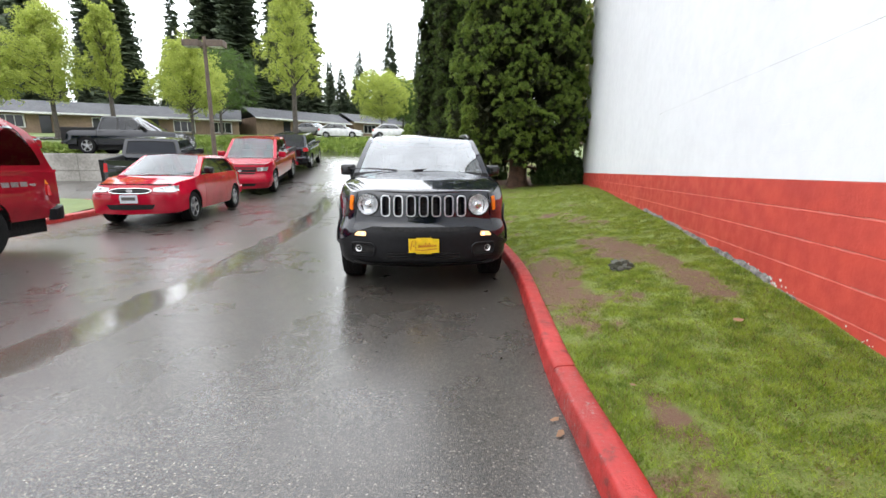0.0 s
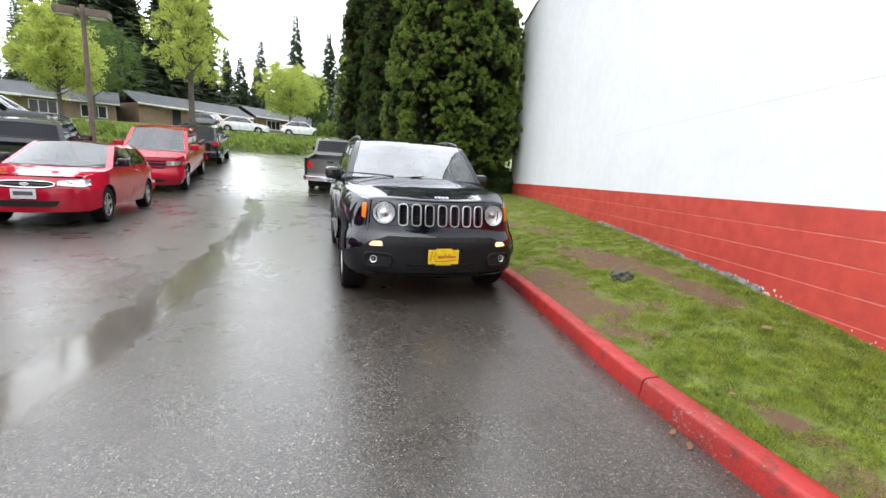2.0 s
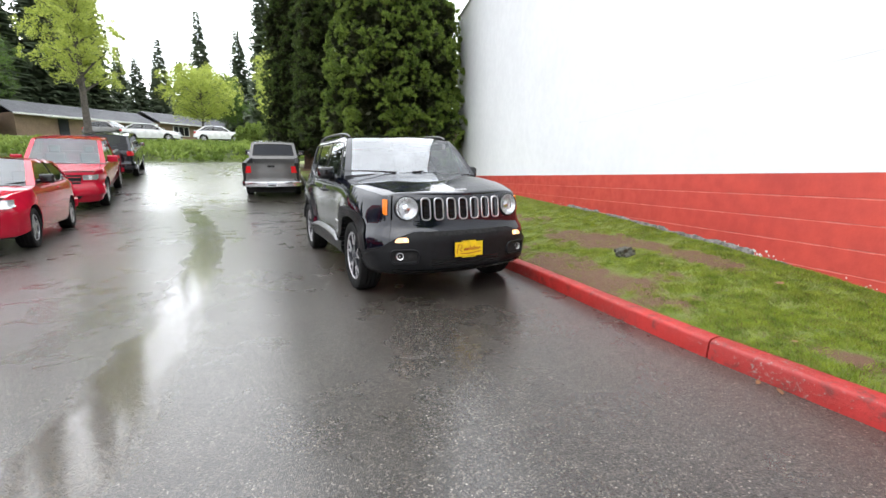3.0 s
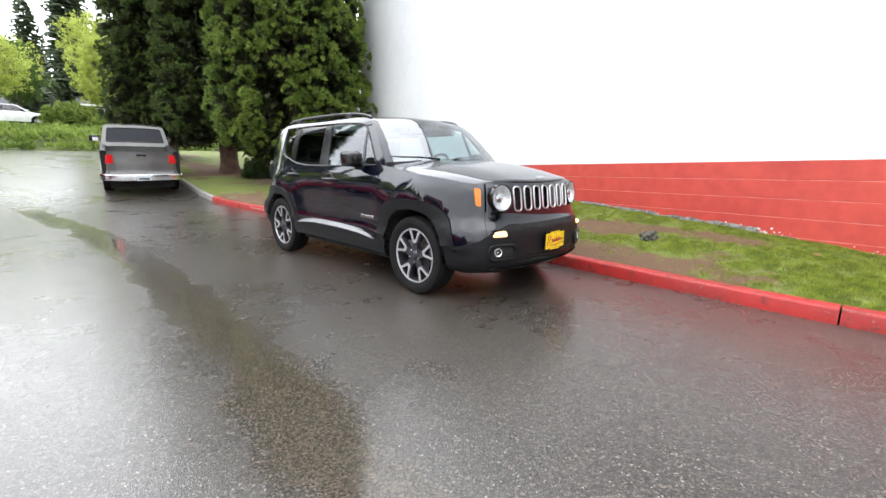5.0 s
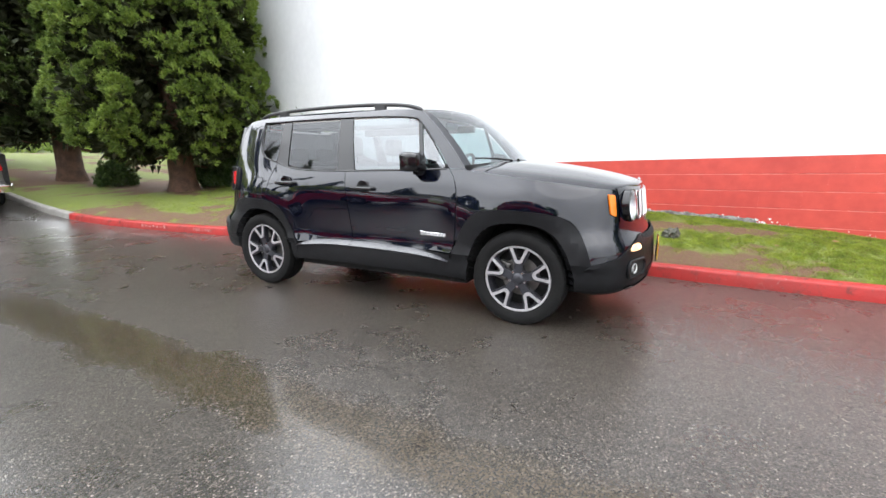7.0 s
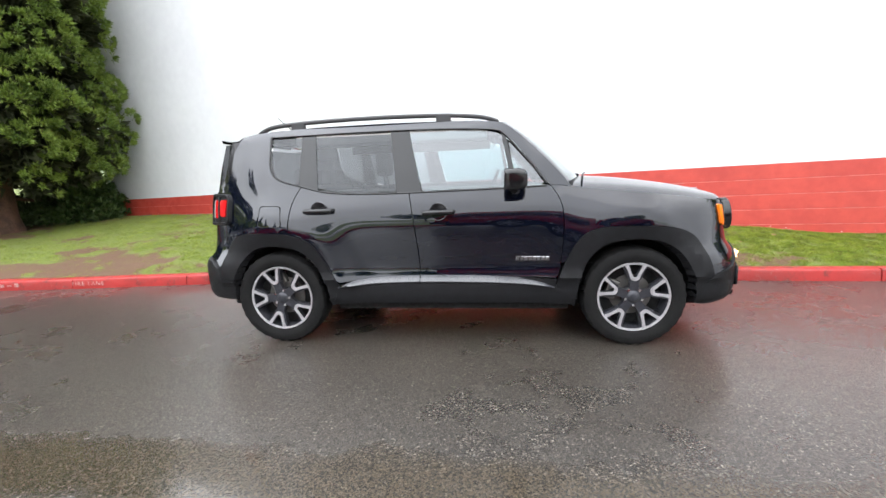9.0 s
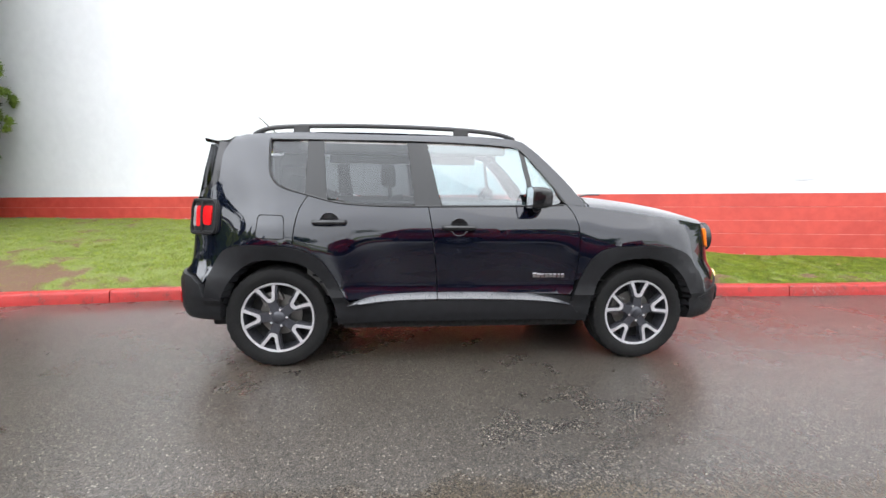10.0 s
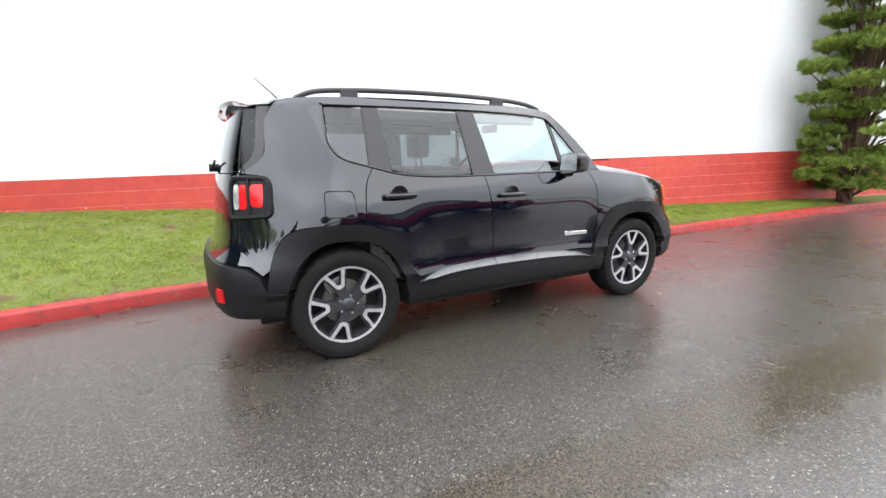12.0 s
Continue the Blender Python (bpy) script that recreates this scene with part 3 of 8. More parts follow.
def patch_bm(poly, mapping, du=0.05, dv=0.05, both=False, flange=None):
    """Lay a flat polygon on a surface; flange(co) gives the way in which its rim turns in."""
    bm = bmesh.new()
    polys = poly if isinstance(poly[0][0], (tuple, list)) else [poly]
    for one in polys:
        for cell in cells_of(one, du, dv):
            vs = [bm.verts.new(mapping(u, v)) for u, v in cell]
            try:
                bm.faces.new(vs)
            except ValueError:
                pass
    if both:
        for f in list(bm.faces):
            bm.faces.new([bm.verts.new((-v.co.x, v.co.y, v.co.z)) for v in reversed(f.verts)])
    bmesh.ops.remove_doubles(bm, verts=bm.verts, dist=0.0006)
    if flange is not None:
        rim = [e for e in bm.edges if e.is_boundary]
        made = bmesh.ops.extrude_edge_only(bm, edges=rim)["geom"]
        for v in made:
            if isinstance(v, bmesh.types.BMVert):
                v.co += Vector(flange(v.co))
    bmesh.ops.recalc_face_normals(bm, faces=bm.faces)
    return bm


def mirrored(bm):
    b2 = bm.copy()
    for v in b2.verts:
        v.co.x = -v.co.x
    bmesh.ops.reverse_faces(b2, faces=b2.faces)
    return b2


class Shell:
    """The skin of a vehicle's right half: a plan line wrapped round it, drawn in by height."""

    def __init__(self, front, rear, side_in, front_in, rear_in, blend=0.35, flare=None):
        line = smooth_path(front, 10)[::-1] + smooth_path(rear, 10)
        pts = [np.array(q, float) for q in line]
        arc = [0.0]
        for a, b in zip(pts, pts[1:]):
            arc.append(arc[-1] + float(np.linalg.norm(b - a)))
        # u runs as y does along the flank and on round the corners
        yf, yr = front[0][1], rear[0][1]
        i_f = len(smooth_path(front, 10)) - 1
        base = arc[i_f] - yf
        self.us = [a - base for a in arc]
        self.pts = pts
        self.side_in, self.front_in, self.rear_in = side_in, front_in, rear_in
        self.yf, self.yr, self.blend, self.flare = yf, yr, blend, flare
        self.u0, self.u1 = self.us[0], self.us[-1]

    def at(self, u, z, out=0.0):
        xs = np.interp(u, self.us, [q[0] for q in self.pts])
        ys = np.interp(u, self.us, [q[1] for q in self.pts])
        e = 0.02
        ax, ay = (np.interp(u + e, self.us, [q[k] for q in self.pts]) - np.interp(u - e, self.us, [q[k] for q in self.pts]) for k in (0, 1))
        if u - e < self.u0 or u + e > self.u1:
            ax, ay = (1.0 if u > 0 else -1.0), 0.0
        ln = math.hypot(ax, ay) or 1.0
        nx, ny = -ay / ln, ax / ln
        wf = min(1.0, max(0.0, (self.yf - u) / self.blend))
        wr = min(1.0, max(0.0, (u - self.yr) / self.blend))
        wf, wr = wf * wf * (3 - 2 * wf), wr * wr * (3 - 2 * wr)
        d = eased(self.side_in, z) * (1 - wf - wr) + eased(self.front_in, z) * wf + eased(self.rear_in, z) * wr
        if self.flare:
            d -= self.flare(u, z)
        d -= out
        return Vector((min(0.0, float(xs - nx * d)), float(ys - ny * d), z))

    def u_at_x(self, x, front=True):
        sel = [(q[0], u) for q, u in zip(self.pts, self.us) if (u < self.yf) == front and (u < self.yf or u > self.yr)]
        return min(sel, key=lambda s: abs(s[0] + abs(x)))[1]

    def panel(self, name, poly, material, parent, label="", out=0.0, side="pair", du=0.05, dv=0.05, lip=0.014, smooth_angle=35):
        def inward(co):
            return ((0.8 if co.x < 0 else -0.8) * lip if abs(co.x) > 0.05 else 0.0, (lip * 0.8 if co.y < self.yf else -lip * 0.8 if co.y > self.yr else 0.0), 0)
        bm = patch_bm(poly, lambda u, v: self.at(u, v, out), du, dv, side == "both", inward if lip else None)
        made = []
        if side in ("pair", "left"):
            made.append(part(name, mirrored(bm), material, parent, label, True, smooth_angle))
        if side != "left":
            made.append(part(name, bm, material, parent, label, True, smooth_angle))
        else:
            bm.free()
        return made


def lathe_bm(profile, seg=48, axis="x"):
    """Turn a profile of (along, radius) about the x axis."""
    bm = bmesh.new()
    rings = []
    for k in range(seg):
        a = 2 * math.pi * k / seg
        rings.append([bm.verts.new((p, r * math.cos(a), r * math.sin(a))) for p, r in profile])
    for k in range(seg):
        a, b = rings[k], rings[(k + 1) % seg]
        for i in range(len(profile) - 1):
            bm.faces.new((a[i], a[i + 1], b[i + 1], b[i]))
    bmesh.ops.remove_doubles(bm, verts=bm.verts, dist=1e-5)
    bmesh.ops.recalc_face_normals(bm, faces=bm.faces)
    return bm


def prism_into(bm, poly, x0, x1):
    """A plate of outline (y, z) from x0 to x1."""
    a = [bm.verts.new((x0, y, z)) for y, z in poly]
    b = [bm.verts.new((x1, y, z)) for y, z in poly]
    bm.faces.new(a)
    bm.faces.new(b[::-1])
    for k in range(len(poly)):
        bm.faces.new((a[k - 1], a[k], b[k], b[k - 1]))
    return bm


def wheel(name, parent, m, radius, width, rim, style="vee", seg=56):
    """A wheel about the local x axis; its outer face looks to -x. The tyre, rim and so on are its parts."""
    w = new(name)
    w.parent = parent
    w.matrix_local = m
    h = width / 2
    prof = [(-h * 0.78, rim * 0.985), (-h * 0.9, rim * 1.03), (-h * 1.0, rim + (radius - rim) * 0.35), (-h * 1.0, rim + (radius - rim) * 0.62), (-h * 0.93, radius * 0.965),
            (-h * 0.80, radius * 0.992), (-h * 0.45, radius), (-h * 0.42, radius - 0.008), (-h * 0.36, radius - 0.008), (-h * 0.33, radius), (-h * 0.04, radius), (0, radius - 0.008), (h * 0.04, radius),
            (h * 0.33, radius), (h * 0.36, radius - 0.008), (h * 0.42, radius - 0.008), (h * 0.45, radius), (h * 0.8, radius * 0.992), (h * 0.95, radius * 0.95), (h, rim + (radius - rim) * 0.5), (h * 0.8, rim * 0.985)]
    tb = lathe_bm(prof, 120 if style == "vee" else seg)
    if style == "vee":
        # shoulder blocks of the tread
        for v in tb.verts:
            r = math.hypot(v.co.y, v.co.z)
            if r > radius * 0.955:
                a = round(math.atan2(v.co.z, v.co.y) / (2 * math.pi) * 120) % 4
                if a in (0, 1) and abs(v.co.x) > h * 0.5:
                    v.co.y, v.co.z = v.co.y * 0.985, v.co.z * 0.985
    part("tyre", tb, M["rubber"], w, smooth=True, angle=25)
    part("rim", lathe_bm([(-h * 0.80, rim * 1.0), (-h * 0.86, rim * 0.985), (-h * 0.84, rim * 0.94), (-h * 0.78, rim * 0.93)], seg), M["machined"] if style == "vee" else M["alloy"], w, smooth=True, angle=30)
    part("barrel", lathe_bm([(-h * 0.78, rim * 0.93), (-h * 0.55, rim * 0.90), (h * 0.3, rim * 0.86), (h * 0.8, rim * 0.98)], seg), M["alloy_dark"], w, smooth=True, angle=30)
    part("brake_disc", lathe_bm([(-h * 0.02, 0.05), (-h * 0.02, rim * 0.58), (h * 0.06, rim * 0.58), (h * 0.06, 0.05)], 32), M["brake"], w, smooth=True)
    bm = bmesh.new()
    box_into(bm, -h * 0.32, h * 0.1, -0.07, 0.07, rim * 0.38, rim * 0.72, 0.01, m=Matrix.Rotation(radians(-75), 4, "X"))
    part("caliper", bm, M["brake"], w)
    part("wheel_back", lathe_bm([(h * 0.10, 0.001), (h * 0.10, rim * 0.9)], 32), M["dark_void"], w)
    face = -h * 0.82
    if style == "vee":
        for k in range(5):
            a = 2 * math.pi * k / 5 + math.pi / 2
            bm, bd = bmesh.new(), bmesh.new()
            for s in (-1, 1):
                # each arm leaves the hub beside its twin and opens towards the rim
                p1, p2 = (s * 0.022, rim * 0.56), (s * 0.074, rim * 0.955)
                arm = [(0.0, rim * 0.47), (0.0, rim * 0.57), (s * 0.012, rim * 0.58), (s * 0.031, rim * 0.76), (p2[0] - s * 0.022, p2[1] + 0.006), (p2[0] + s * 0.004, p2[1] - 0.001), (s * 0.049, rim * 0.74), (s * 0.027, rim * 0.51), (s * 0.014, rim * 0.475)]
                prism_into(bm, arm, face, face + 0.012)
                wide = [(0.0, rim * 0.16)] + [(y + s * (0.016 if i > 4 else -0.002), z) for i, (y, z) in enumerate(arm)][1:] + [(s * 0.030, rim * 0.16)]
                prism_into(bd, [(max(0.0, y * s) * s, z) for y, z in wide], face + 0.009, face + 0.05)
            for b in (bm, bd):
                bmesh.ops.recalc_face_normals(b, faces=b.faces)
                bmesh.ops.rotate(b, verts=b.verts, cent=(0, 0, 0), matrix=Matrix.Rotation(a - math.pi / 2, 3, "X"))
            part("spoke", bm, M["machined"], w)
            part("spoke_flank", bd, M["alloy_dark"], w)
        bm = lathe_bm([(face + 0.06, 0.074), (face + 0.016, 0.070), (face + 0.010, 0.045), (face - 0.002, 0.034), (face - 0.006, 0.029), (face - 0.007, 0.001)], 32)
        part("hub_cap", bm, M["alloy_dark"], w, smooth=True)
        for k in range(5):
            a = 2 * math.pi * (k + 0.5) / 5
            bm = bmesh.new()
            tube_into(bm, [(face + 0.03, 0.058 * math.sin(a), 0.058 * math.cos(a)), (face - 0.002, 0.058 * math.sin(a), 0.058 * math.cos(a))], 0.0095, 6)
            part("lug_nut", bm, M["chrome"], w)
    else:
        n = {"five": 5, "six": 6, "seven": 7}[style]
        for k in range(n):
            bm = bmesh.new()
            prism_into(bm, [(-0.032, rim * 0.2), (-0.022, rim * 0.6), (-0.04, rim * 0.95), (0.04, rim * 0.95), (0.022, rim * 0.6), (0.032, rim * 0.2)], face, face + 0.04)
            bmesh.ops.recalc_face_normals(bm, faces=bm.faces)
            bmesh.ops.rotate(bm, verts=bm.verts, cent=(0, 0, 0), matrix=Matrix.Rotation(2 * math.pi * k / n, 3, "X"))
            part("spoke", bm, M["alloy"], w)
        part("hub_cap", lathe_bm([(face + 0.05, rim * 0.3), (face - 0.002, rim * 0.27), (face - 0.008, rim * 0.12), (face - 0.008, 0.001)], 24), M["alloy"], w, smooth=True)
    return w


def ruled_bm(rows, flip=False):
    """A skin over rows of equally many 3D points."""
    bm = bmesh.new()
    vs = [[bm.verts.new(p) for p in r] for r in rows]
    for a, b in zip(vs, vs[1:]):
        for k in range(len(a) - 1):
            try:
                bm.faces.new((a[k], a[k + 1], b[k + 1], b[k]))
            except ValueError:
                pass
    bmesh.ops.remove_doubles(bm, verts=bm.verts, dist=1e-5)
    bmesh.ops.recalc_face_normals(bm, faces=bm.faces)
    return bm


def thick(bm, d):
    """Give a skin some thickness."""
    r = bmesh.ops.solidify(bm, geom=list(bm.faces), thickness=d)
    bmesh.ops.recalc_face_normals(bm, faces=bm.faces)
    return bm


def torus_into(bm, c, normal, r, t, seg=32, sides=8, sx=1.0, sz=1.0):
    """A ring about a centre, in the plane across normal."""
    nrm = Vector(normal).normalized()
    u = nrm.cross(Vector((0, 0, 1))).normalized()
    v = u.cross(nrm)
    rings = []
    for k in range(seg):
        a = 2 * math.pi * k / seg
        d = (math.cos(a) * u * sx + math.sin(a) * v * sz)
        o = Vector(c) + r * d
        dn = d.normalized()
        rings.append([bm.verts.new(o + t * (math.cos(b) * dn + math.sin(b) * nrm)) for b in (2 * math.pi * q / sides for q in range(sides))])
    for k in range(seg):
        a, b = rings[k], rings[(k + 1) % seg]
        for q in range(sides):
            bm.faces.new((a[q], a[(q + 1) % sides], b[(q + 1) % sides], b[q]))
    return bm


def loop_tube(bm, pts, r, sides=6):
    """A closed tube through points."""
    pts = [Vector(p) for p in pts]
    n = len(pts)
    rings = []
    for i, p in enumerate(pts):
        d = (pts[(i + 1) % n] - pts[i - 1]).normalized()
        ref = Vector((0, 0, 1)) if abs(d.z) < 0.8 else Vector((0, 1, 0)) if abs(d.y) < 0.8 else Vector((1, 0, 0))
        ref = (pts[i] - sum(pts, Vector()) / n)
        u = (ref - d * ref.dot(d)).normalized()
        v = d.cross(u)
        rings.append([bm.verts.new(p + r * (math.cos(a) * u + math.sin(a) * v)) for a in (2 * math.pi * k / sides for k in range(sides))])
    for i in range(n):
        a, b = rings[i], rings[(i + 1) % n]
        for k in range(sides):
            bm.faces.new((a[k], a[(k + 1) % sides], b[(k + 1) % sides], b[k]))
    return bm

# ---- the black compact off-roader ----
def build_offroader():
    car = thing("compact_suv", "glossy black compact SUV, wet with rain, parked beside the red kerb", "car")
    ARCH_F, ARCH_R = -1.285, 1.285

    def flare(u, z):
        d = 0.0
        for c in (ARCH_F, ARCH_R):
            r = math.hypot((u - c) * 0.95, (z - 0.50) * 1.05)
            d += 0.034 * math.exp(-((r - 0.39) / 0.17) ** 2) if z > 0.45 else 0.0
        return d

    sh = Shell(
        front=[(-0.885, -1.30), (-0.884, -1.45), (-0.868, -1.68), (-0.825, -1.85), (-0.75, -1.955), (-0.62, -2.03), (-0.45, -2.08), (-0.22, -2.115), (0, -2.125)],
        rear=[(-0.885, 1.25), (-0.884, 1.42), (-0.870, 1.63), (-0.838, 1.80), (-0.765, 1.92), (-0.62, 1.985), (-0.40, 2.02), (-0.2, 2.035), (0, 2.04)],
        side_in=[(0.18, 0.12), (0.24, 0.06), (0.33, 0.005), (0.42, -0.004), (0.49, 0.006), (0.55, 0.022), (0.68, 0.014), (0.82, 0.002), (0.92, 0.0), (0.99, 0.008), (1.06, 0.028), (1.12, 0.05), (1.16, 0.062), (1.30, 0.105), (1.45, 0.157), (1.55, 0.195), (1.59, 0.218), (1.62, 0.25), (1.65, 0.32)],
        front_in=[(0.18, 0.20), (0.25, 0.12), (0.31, 0.03), (0.40, 0.0), (0.55, 0.0), (0.61, 0.006), (0.645, 0.018), (0.67, 0.034), (0.695, 0.050), (0.74, 0.062), (0.80, 0.070), (0.88, 0.080), (0.98, 0.102), (1.03, 0.146), (1.08, 0.22)],
        rear_in=[(0.18, 0.16), (0.30, 0.06), (0.38, 0.005), (0.48, 0.0), (0.60, 0.0), (0.65, 0.02), (0.70, 0.055), (0.90, 0.085), (1.05, 0.10), (1.13, 0.115), (1.20, 0.13), (1.35, 0.165), (1.50, 0.21), (1.56, 0.23), (1.62, 0.30)],
        blend=0.62, flare=flare)
    P, U0, U1 = sh.at, sh.u0 + 1e-4, sh.u1 - 1e-4
    black, clad = M["black_paint"], M["cladding"]

    archf_out = smooth_path([(-0.755, 0.44), (-0.80, 0.56), (-0.845, 0.68), (-0.91, 0.785), (-0.995, 0.845), (-1.12, 0.865), (-1.30, 0.866), (-1.51, 0.848), (-1.655, 0.79), (-1.735, 0.67), (-1.785, 0.50)], 4)
    archf_in = smooth_path([(-0.885, 0.28), (-0.905, 0.42), (-0.945, 0.575), (-1.01, 0.69), (-1.11, 0.755), (-1.28, 0.778), (-1.44, 0.758), (-1.56, 0.685), (-1.64, 0.55), (-1.682, 0.40), (-1.69, 0.30)], 4)
    archr_out = smooth_path([(1.74, 0.50), (1.71, 0.68), (1.65, 0.80), (1.57, 0.852), (1.45, 0.868), (1.28, 0.865), (1.14, 0.848), (1.0, 0.79), (0.91, 0.665), (0.85, 0.53), (0.80, 0.455)], 4)
    archr_in = smooth_path([(1.66, 0.33), (1.64, 0.48), (1.58, 0.62), (1.50, 0.715), (1.39, 0.765), (1.24, 0.768), (1.10, 0.735), (0.995, 0.645), (0.925, 0.51), (0.89, 0.38), (0.88, 0.28)], 4)
    def sunk(path):
        return [(a, b - 0.018 * min(1.0, max(0.0, (b - 0.5) / 0.2))) for a, b in path]
    archf_out, archf_in, archr_out, archr_in = sunk(archf_out), sunk(archf_in), sunk(archr_out), sunk(archr_in)
    cut_front = smooth_path([(-0.722, 1.135), (-0.775, 1.06), (-0.805, 0.96), (-0.808, 0.82), (-0.80, 0.70), (-0.79, 0.60)], 4)
    cut_mid = [(0.262, 1.112), (0.232, 0.93), (0.208, 0.70), (0.197, 0.50)]
    cut_rear = smooth_path([(1.075, 1.175), (1.125, 1.09), (1.15, 0.98), (1.163, 0.86)], 4)
    top_fender = smooth_path([(-0.80, 1.128), (-1.0, 1.108), (-1.25, 1.077), (-1.50, 1.045), (-1.70, 1.018), (-1.82, 1.002), (-1.93, 0.995)], 4)
    g = 0.0035

    def shift(path, du=0.0, dz=0.0):
        return [(a + du, b + dz) for a, b in path]

    # fenders run from the door to the headlamp panel
    u_head = sh.u_at_x(0.715)
    ut = sh.u_at_x(0.62)
    bumper_top = [(-1.785, 0.50), (-1.83, 0.51), (u_head + 0.06, 0.545), (u_head - 0.0, 0.582), (u_head - 0.05, 0.612), (ut - 0.05, 0.648), (ut - 0.12, 0.668), (ut - 0.22, 0.668), (ut - 0.34, 0.64)]
    fender = shift(cut_front, -g)[::-1] + [(-0.80, 1.128)] + top_fender + [(u_head, 0.99), (u_head, 0.586)] + shift(bumper_top[:3], 0, g)[::-1] + shift(archf_out, 0, g)[::-1][1:-6]
    sh.panel("front_fender", fender, black, car)
    front_door = shift(cut_front, g) + [(-0.775, 0.53), (-0.755, 0.50), (-0.60, 0.505)] + shift(cut_mid[::-1], -g) + [(-0.2, 1.118), (-0.5, 1.128)]
    rear_door = shift(cut_mid, g) + [(0.55, 0.50), (0.80, 0.475)] + shift(archr_out[::-1], 0, g)[2:-16] + shift(cut_rear[::-1], -g) + smooth_path([(1.06, 1.172), (0.93, 1.142), (0.80, 1.123), (0.55, 1.112)], 3)
    doors = {}
    doors["front_door"] = sh.panel("front_door", front_door, black, car)
    doors["rear_door"] = sh.panel("rear_door", rear_door, black, car)
    # rear quarter with the broad rear pillar
    u_lamp = 1.738
    quarter = shift(cut_rear, g)[::-1] + smooth_path([(1.085, 1.18), (1.17, 1.205), (1.27, 1.245), (1.325, 1.32), (1.338, 1.43), (1.342, 1.565)], 4) + [(1.344, 1.600), (1.43, 1.596), (1.52, 1.589), (1.60, 1.573)] + \
        smooth_path([(1.64, 1.53), (1.68, 1.46), (1.69, 1.36), (1.70, 1.27), (1.77, 1.21), (1.87, 1.17)], 4) + [(1.87, 1.16), (1.74, 1.15), (u_lamp - 0.055, 1.12), (u_lamp - 0.065, 1.0), (u_lamp - 0.03, 0.92), (1.89, 0.905), (1.90, 0.656), (1.82, 0.65), (1.755, 0.60)] + shift(archr_out, 0, g)[3:29]
    sh.panel("rear_quarter", quarter, black, car)
    # grained plastic round the arches and along the sills
    sh.panel("arch_cladding", archf_out + archf_in[::-1], clad, car, "grained black plastic wheel-arch trim", out=0.014, lip=0.05)
    sh.panel("arch_cladding", archr_out + archr_in[::-1], clad, car, "grained black plastic wheel-arch trim", out=0.014, lip=0.05)
    sill = [(-0.885, 0.30), (-0.86, 0.36), (-0.755, 0.435), (-0.76, 0.485), (-0.60, 0.495), (0.197, 0.492), (0.60, 0.488), (0.80, 0.455), (0.885, 0.36), (0.88, 0.30), (0.60, 0.315), (0.0, 0.315), (-0.6, 0.315)]
    sh.panel("sill_cladding", sill, clad, car, "grained black plastic sill trim", out=0.012, lip=0.05)
    # the ledge that catches the sky along the foot of the doors
    ledge_lo = [(-0.75, 0.430), (-0.60, 0.453), (-0.35, 0.468), (0.0, 0.476), (0.35, 0.475), (0.60, 0.463), (0.82, 0.436)]
    ledge_hi = [(-0.75, 0.434), (-0.60, 0.486), (-0.35, 0.510), (0.0, 0.519), (0.35, 0.517), (0.60, 0.502), (0.72, 0.478), (0.82, 0.441)]
    for s in (-1, 1):
        for ya, yb in ((-0.745, 0.196), (0.203, 0.815)):
            rows = []
            for f, o in ((-0.25, 0.014), (0.0, 0.034), (0.12, 0.036), (0.5, 0.024), (0.9, 0.009), (1.0, 0.001)):
                row = []
                for y in np.linspace(ya, yb, 26):
                    z = eased(ledge_lo, y) * (1 - f) + eased(ledge_hi, y) * f
                    row.append((s * (abs(P(y, z).x) + o), y, z))
                rows.append(row)
            part("sill_strip", ruled_bm(rows), M["sill_grey"], car, "glossy wet ledge along the sill", True, 50)

    # bumpers
    bump = [(-1.693, 0.30), (-1.687, 0.40)] + bumper_top + [(U0, 0.638), (U0, 0.262), (U0 + 0.45, 0.268), (ut, 0.272), (-1.80, 0.275)]
    sh.panel("front_bumper", bump, clad, car, "grained black plastic front bumper", out=0.012, side="both", du=0.04, dv=0.03, lip=0.06)
    shelf = shift(bumper_top[3:], -0.002, g) + [(U0, 0.642), (U0, 0.765), (U0 + 0.5, 0.765), (ut - 0.05, 0.765), (u_head - 0.004, 0.775)]
    sh.panel("nose_panel", shelf, black, car, side="both", du=0.04, dv=0.02)
    slot = round_corners([(U0 + 0.001, 0.672), (U0 + 0.30, 0.672), (ut - 0.14, 0.668), (ut - 0.20, 0.645), (U0 + 0.30, 0.630), (U0 + 0.001, 0.628)], 0.006, 2)
    sh.panel("upper_intake", slot, M["dark_void"], car, "dark slot over the bumper", out=0.0155, side="both", lip=0)
    intake = [(U0 + 0.001, 0.338), (U0 + 0.34, 0.340), (U0 + 0.40, 0.36), (U0 + 0.37, 0.415), (U0 + 0.30, 0.43), (U0 + 0.001, 0.43)]
    sh.panel("lower_intake", intake, M["dark_void"], car, "dark lower air intake", out=0.0155, side="both", lip=0)
    for z in (0.362, 0.388, 0.414):
        sh.panel("intake_slat", [(U0 + 0.001, z - 0.004), (U0 + 0.355, z - 0.004), (U0 + 0.355, z + 0.004), (U0 + 0.001, z + 0.004)], M["gloss_black"], car, out=0.021, side="both", lip=0.006)
    skid = [(U0, 0.262), (U0, 0.315), (U0 + 0.35, 0.312), (ut - 0.03, 0.318), (ut + 0.03, 0.335), (ut + 0.10, 0.325), (ut + 0.02, 0.29)]
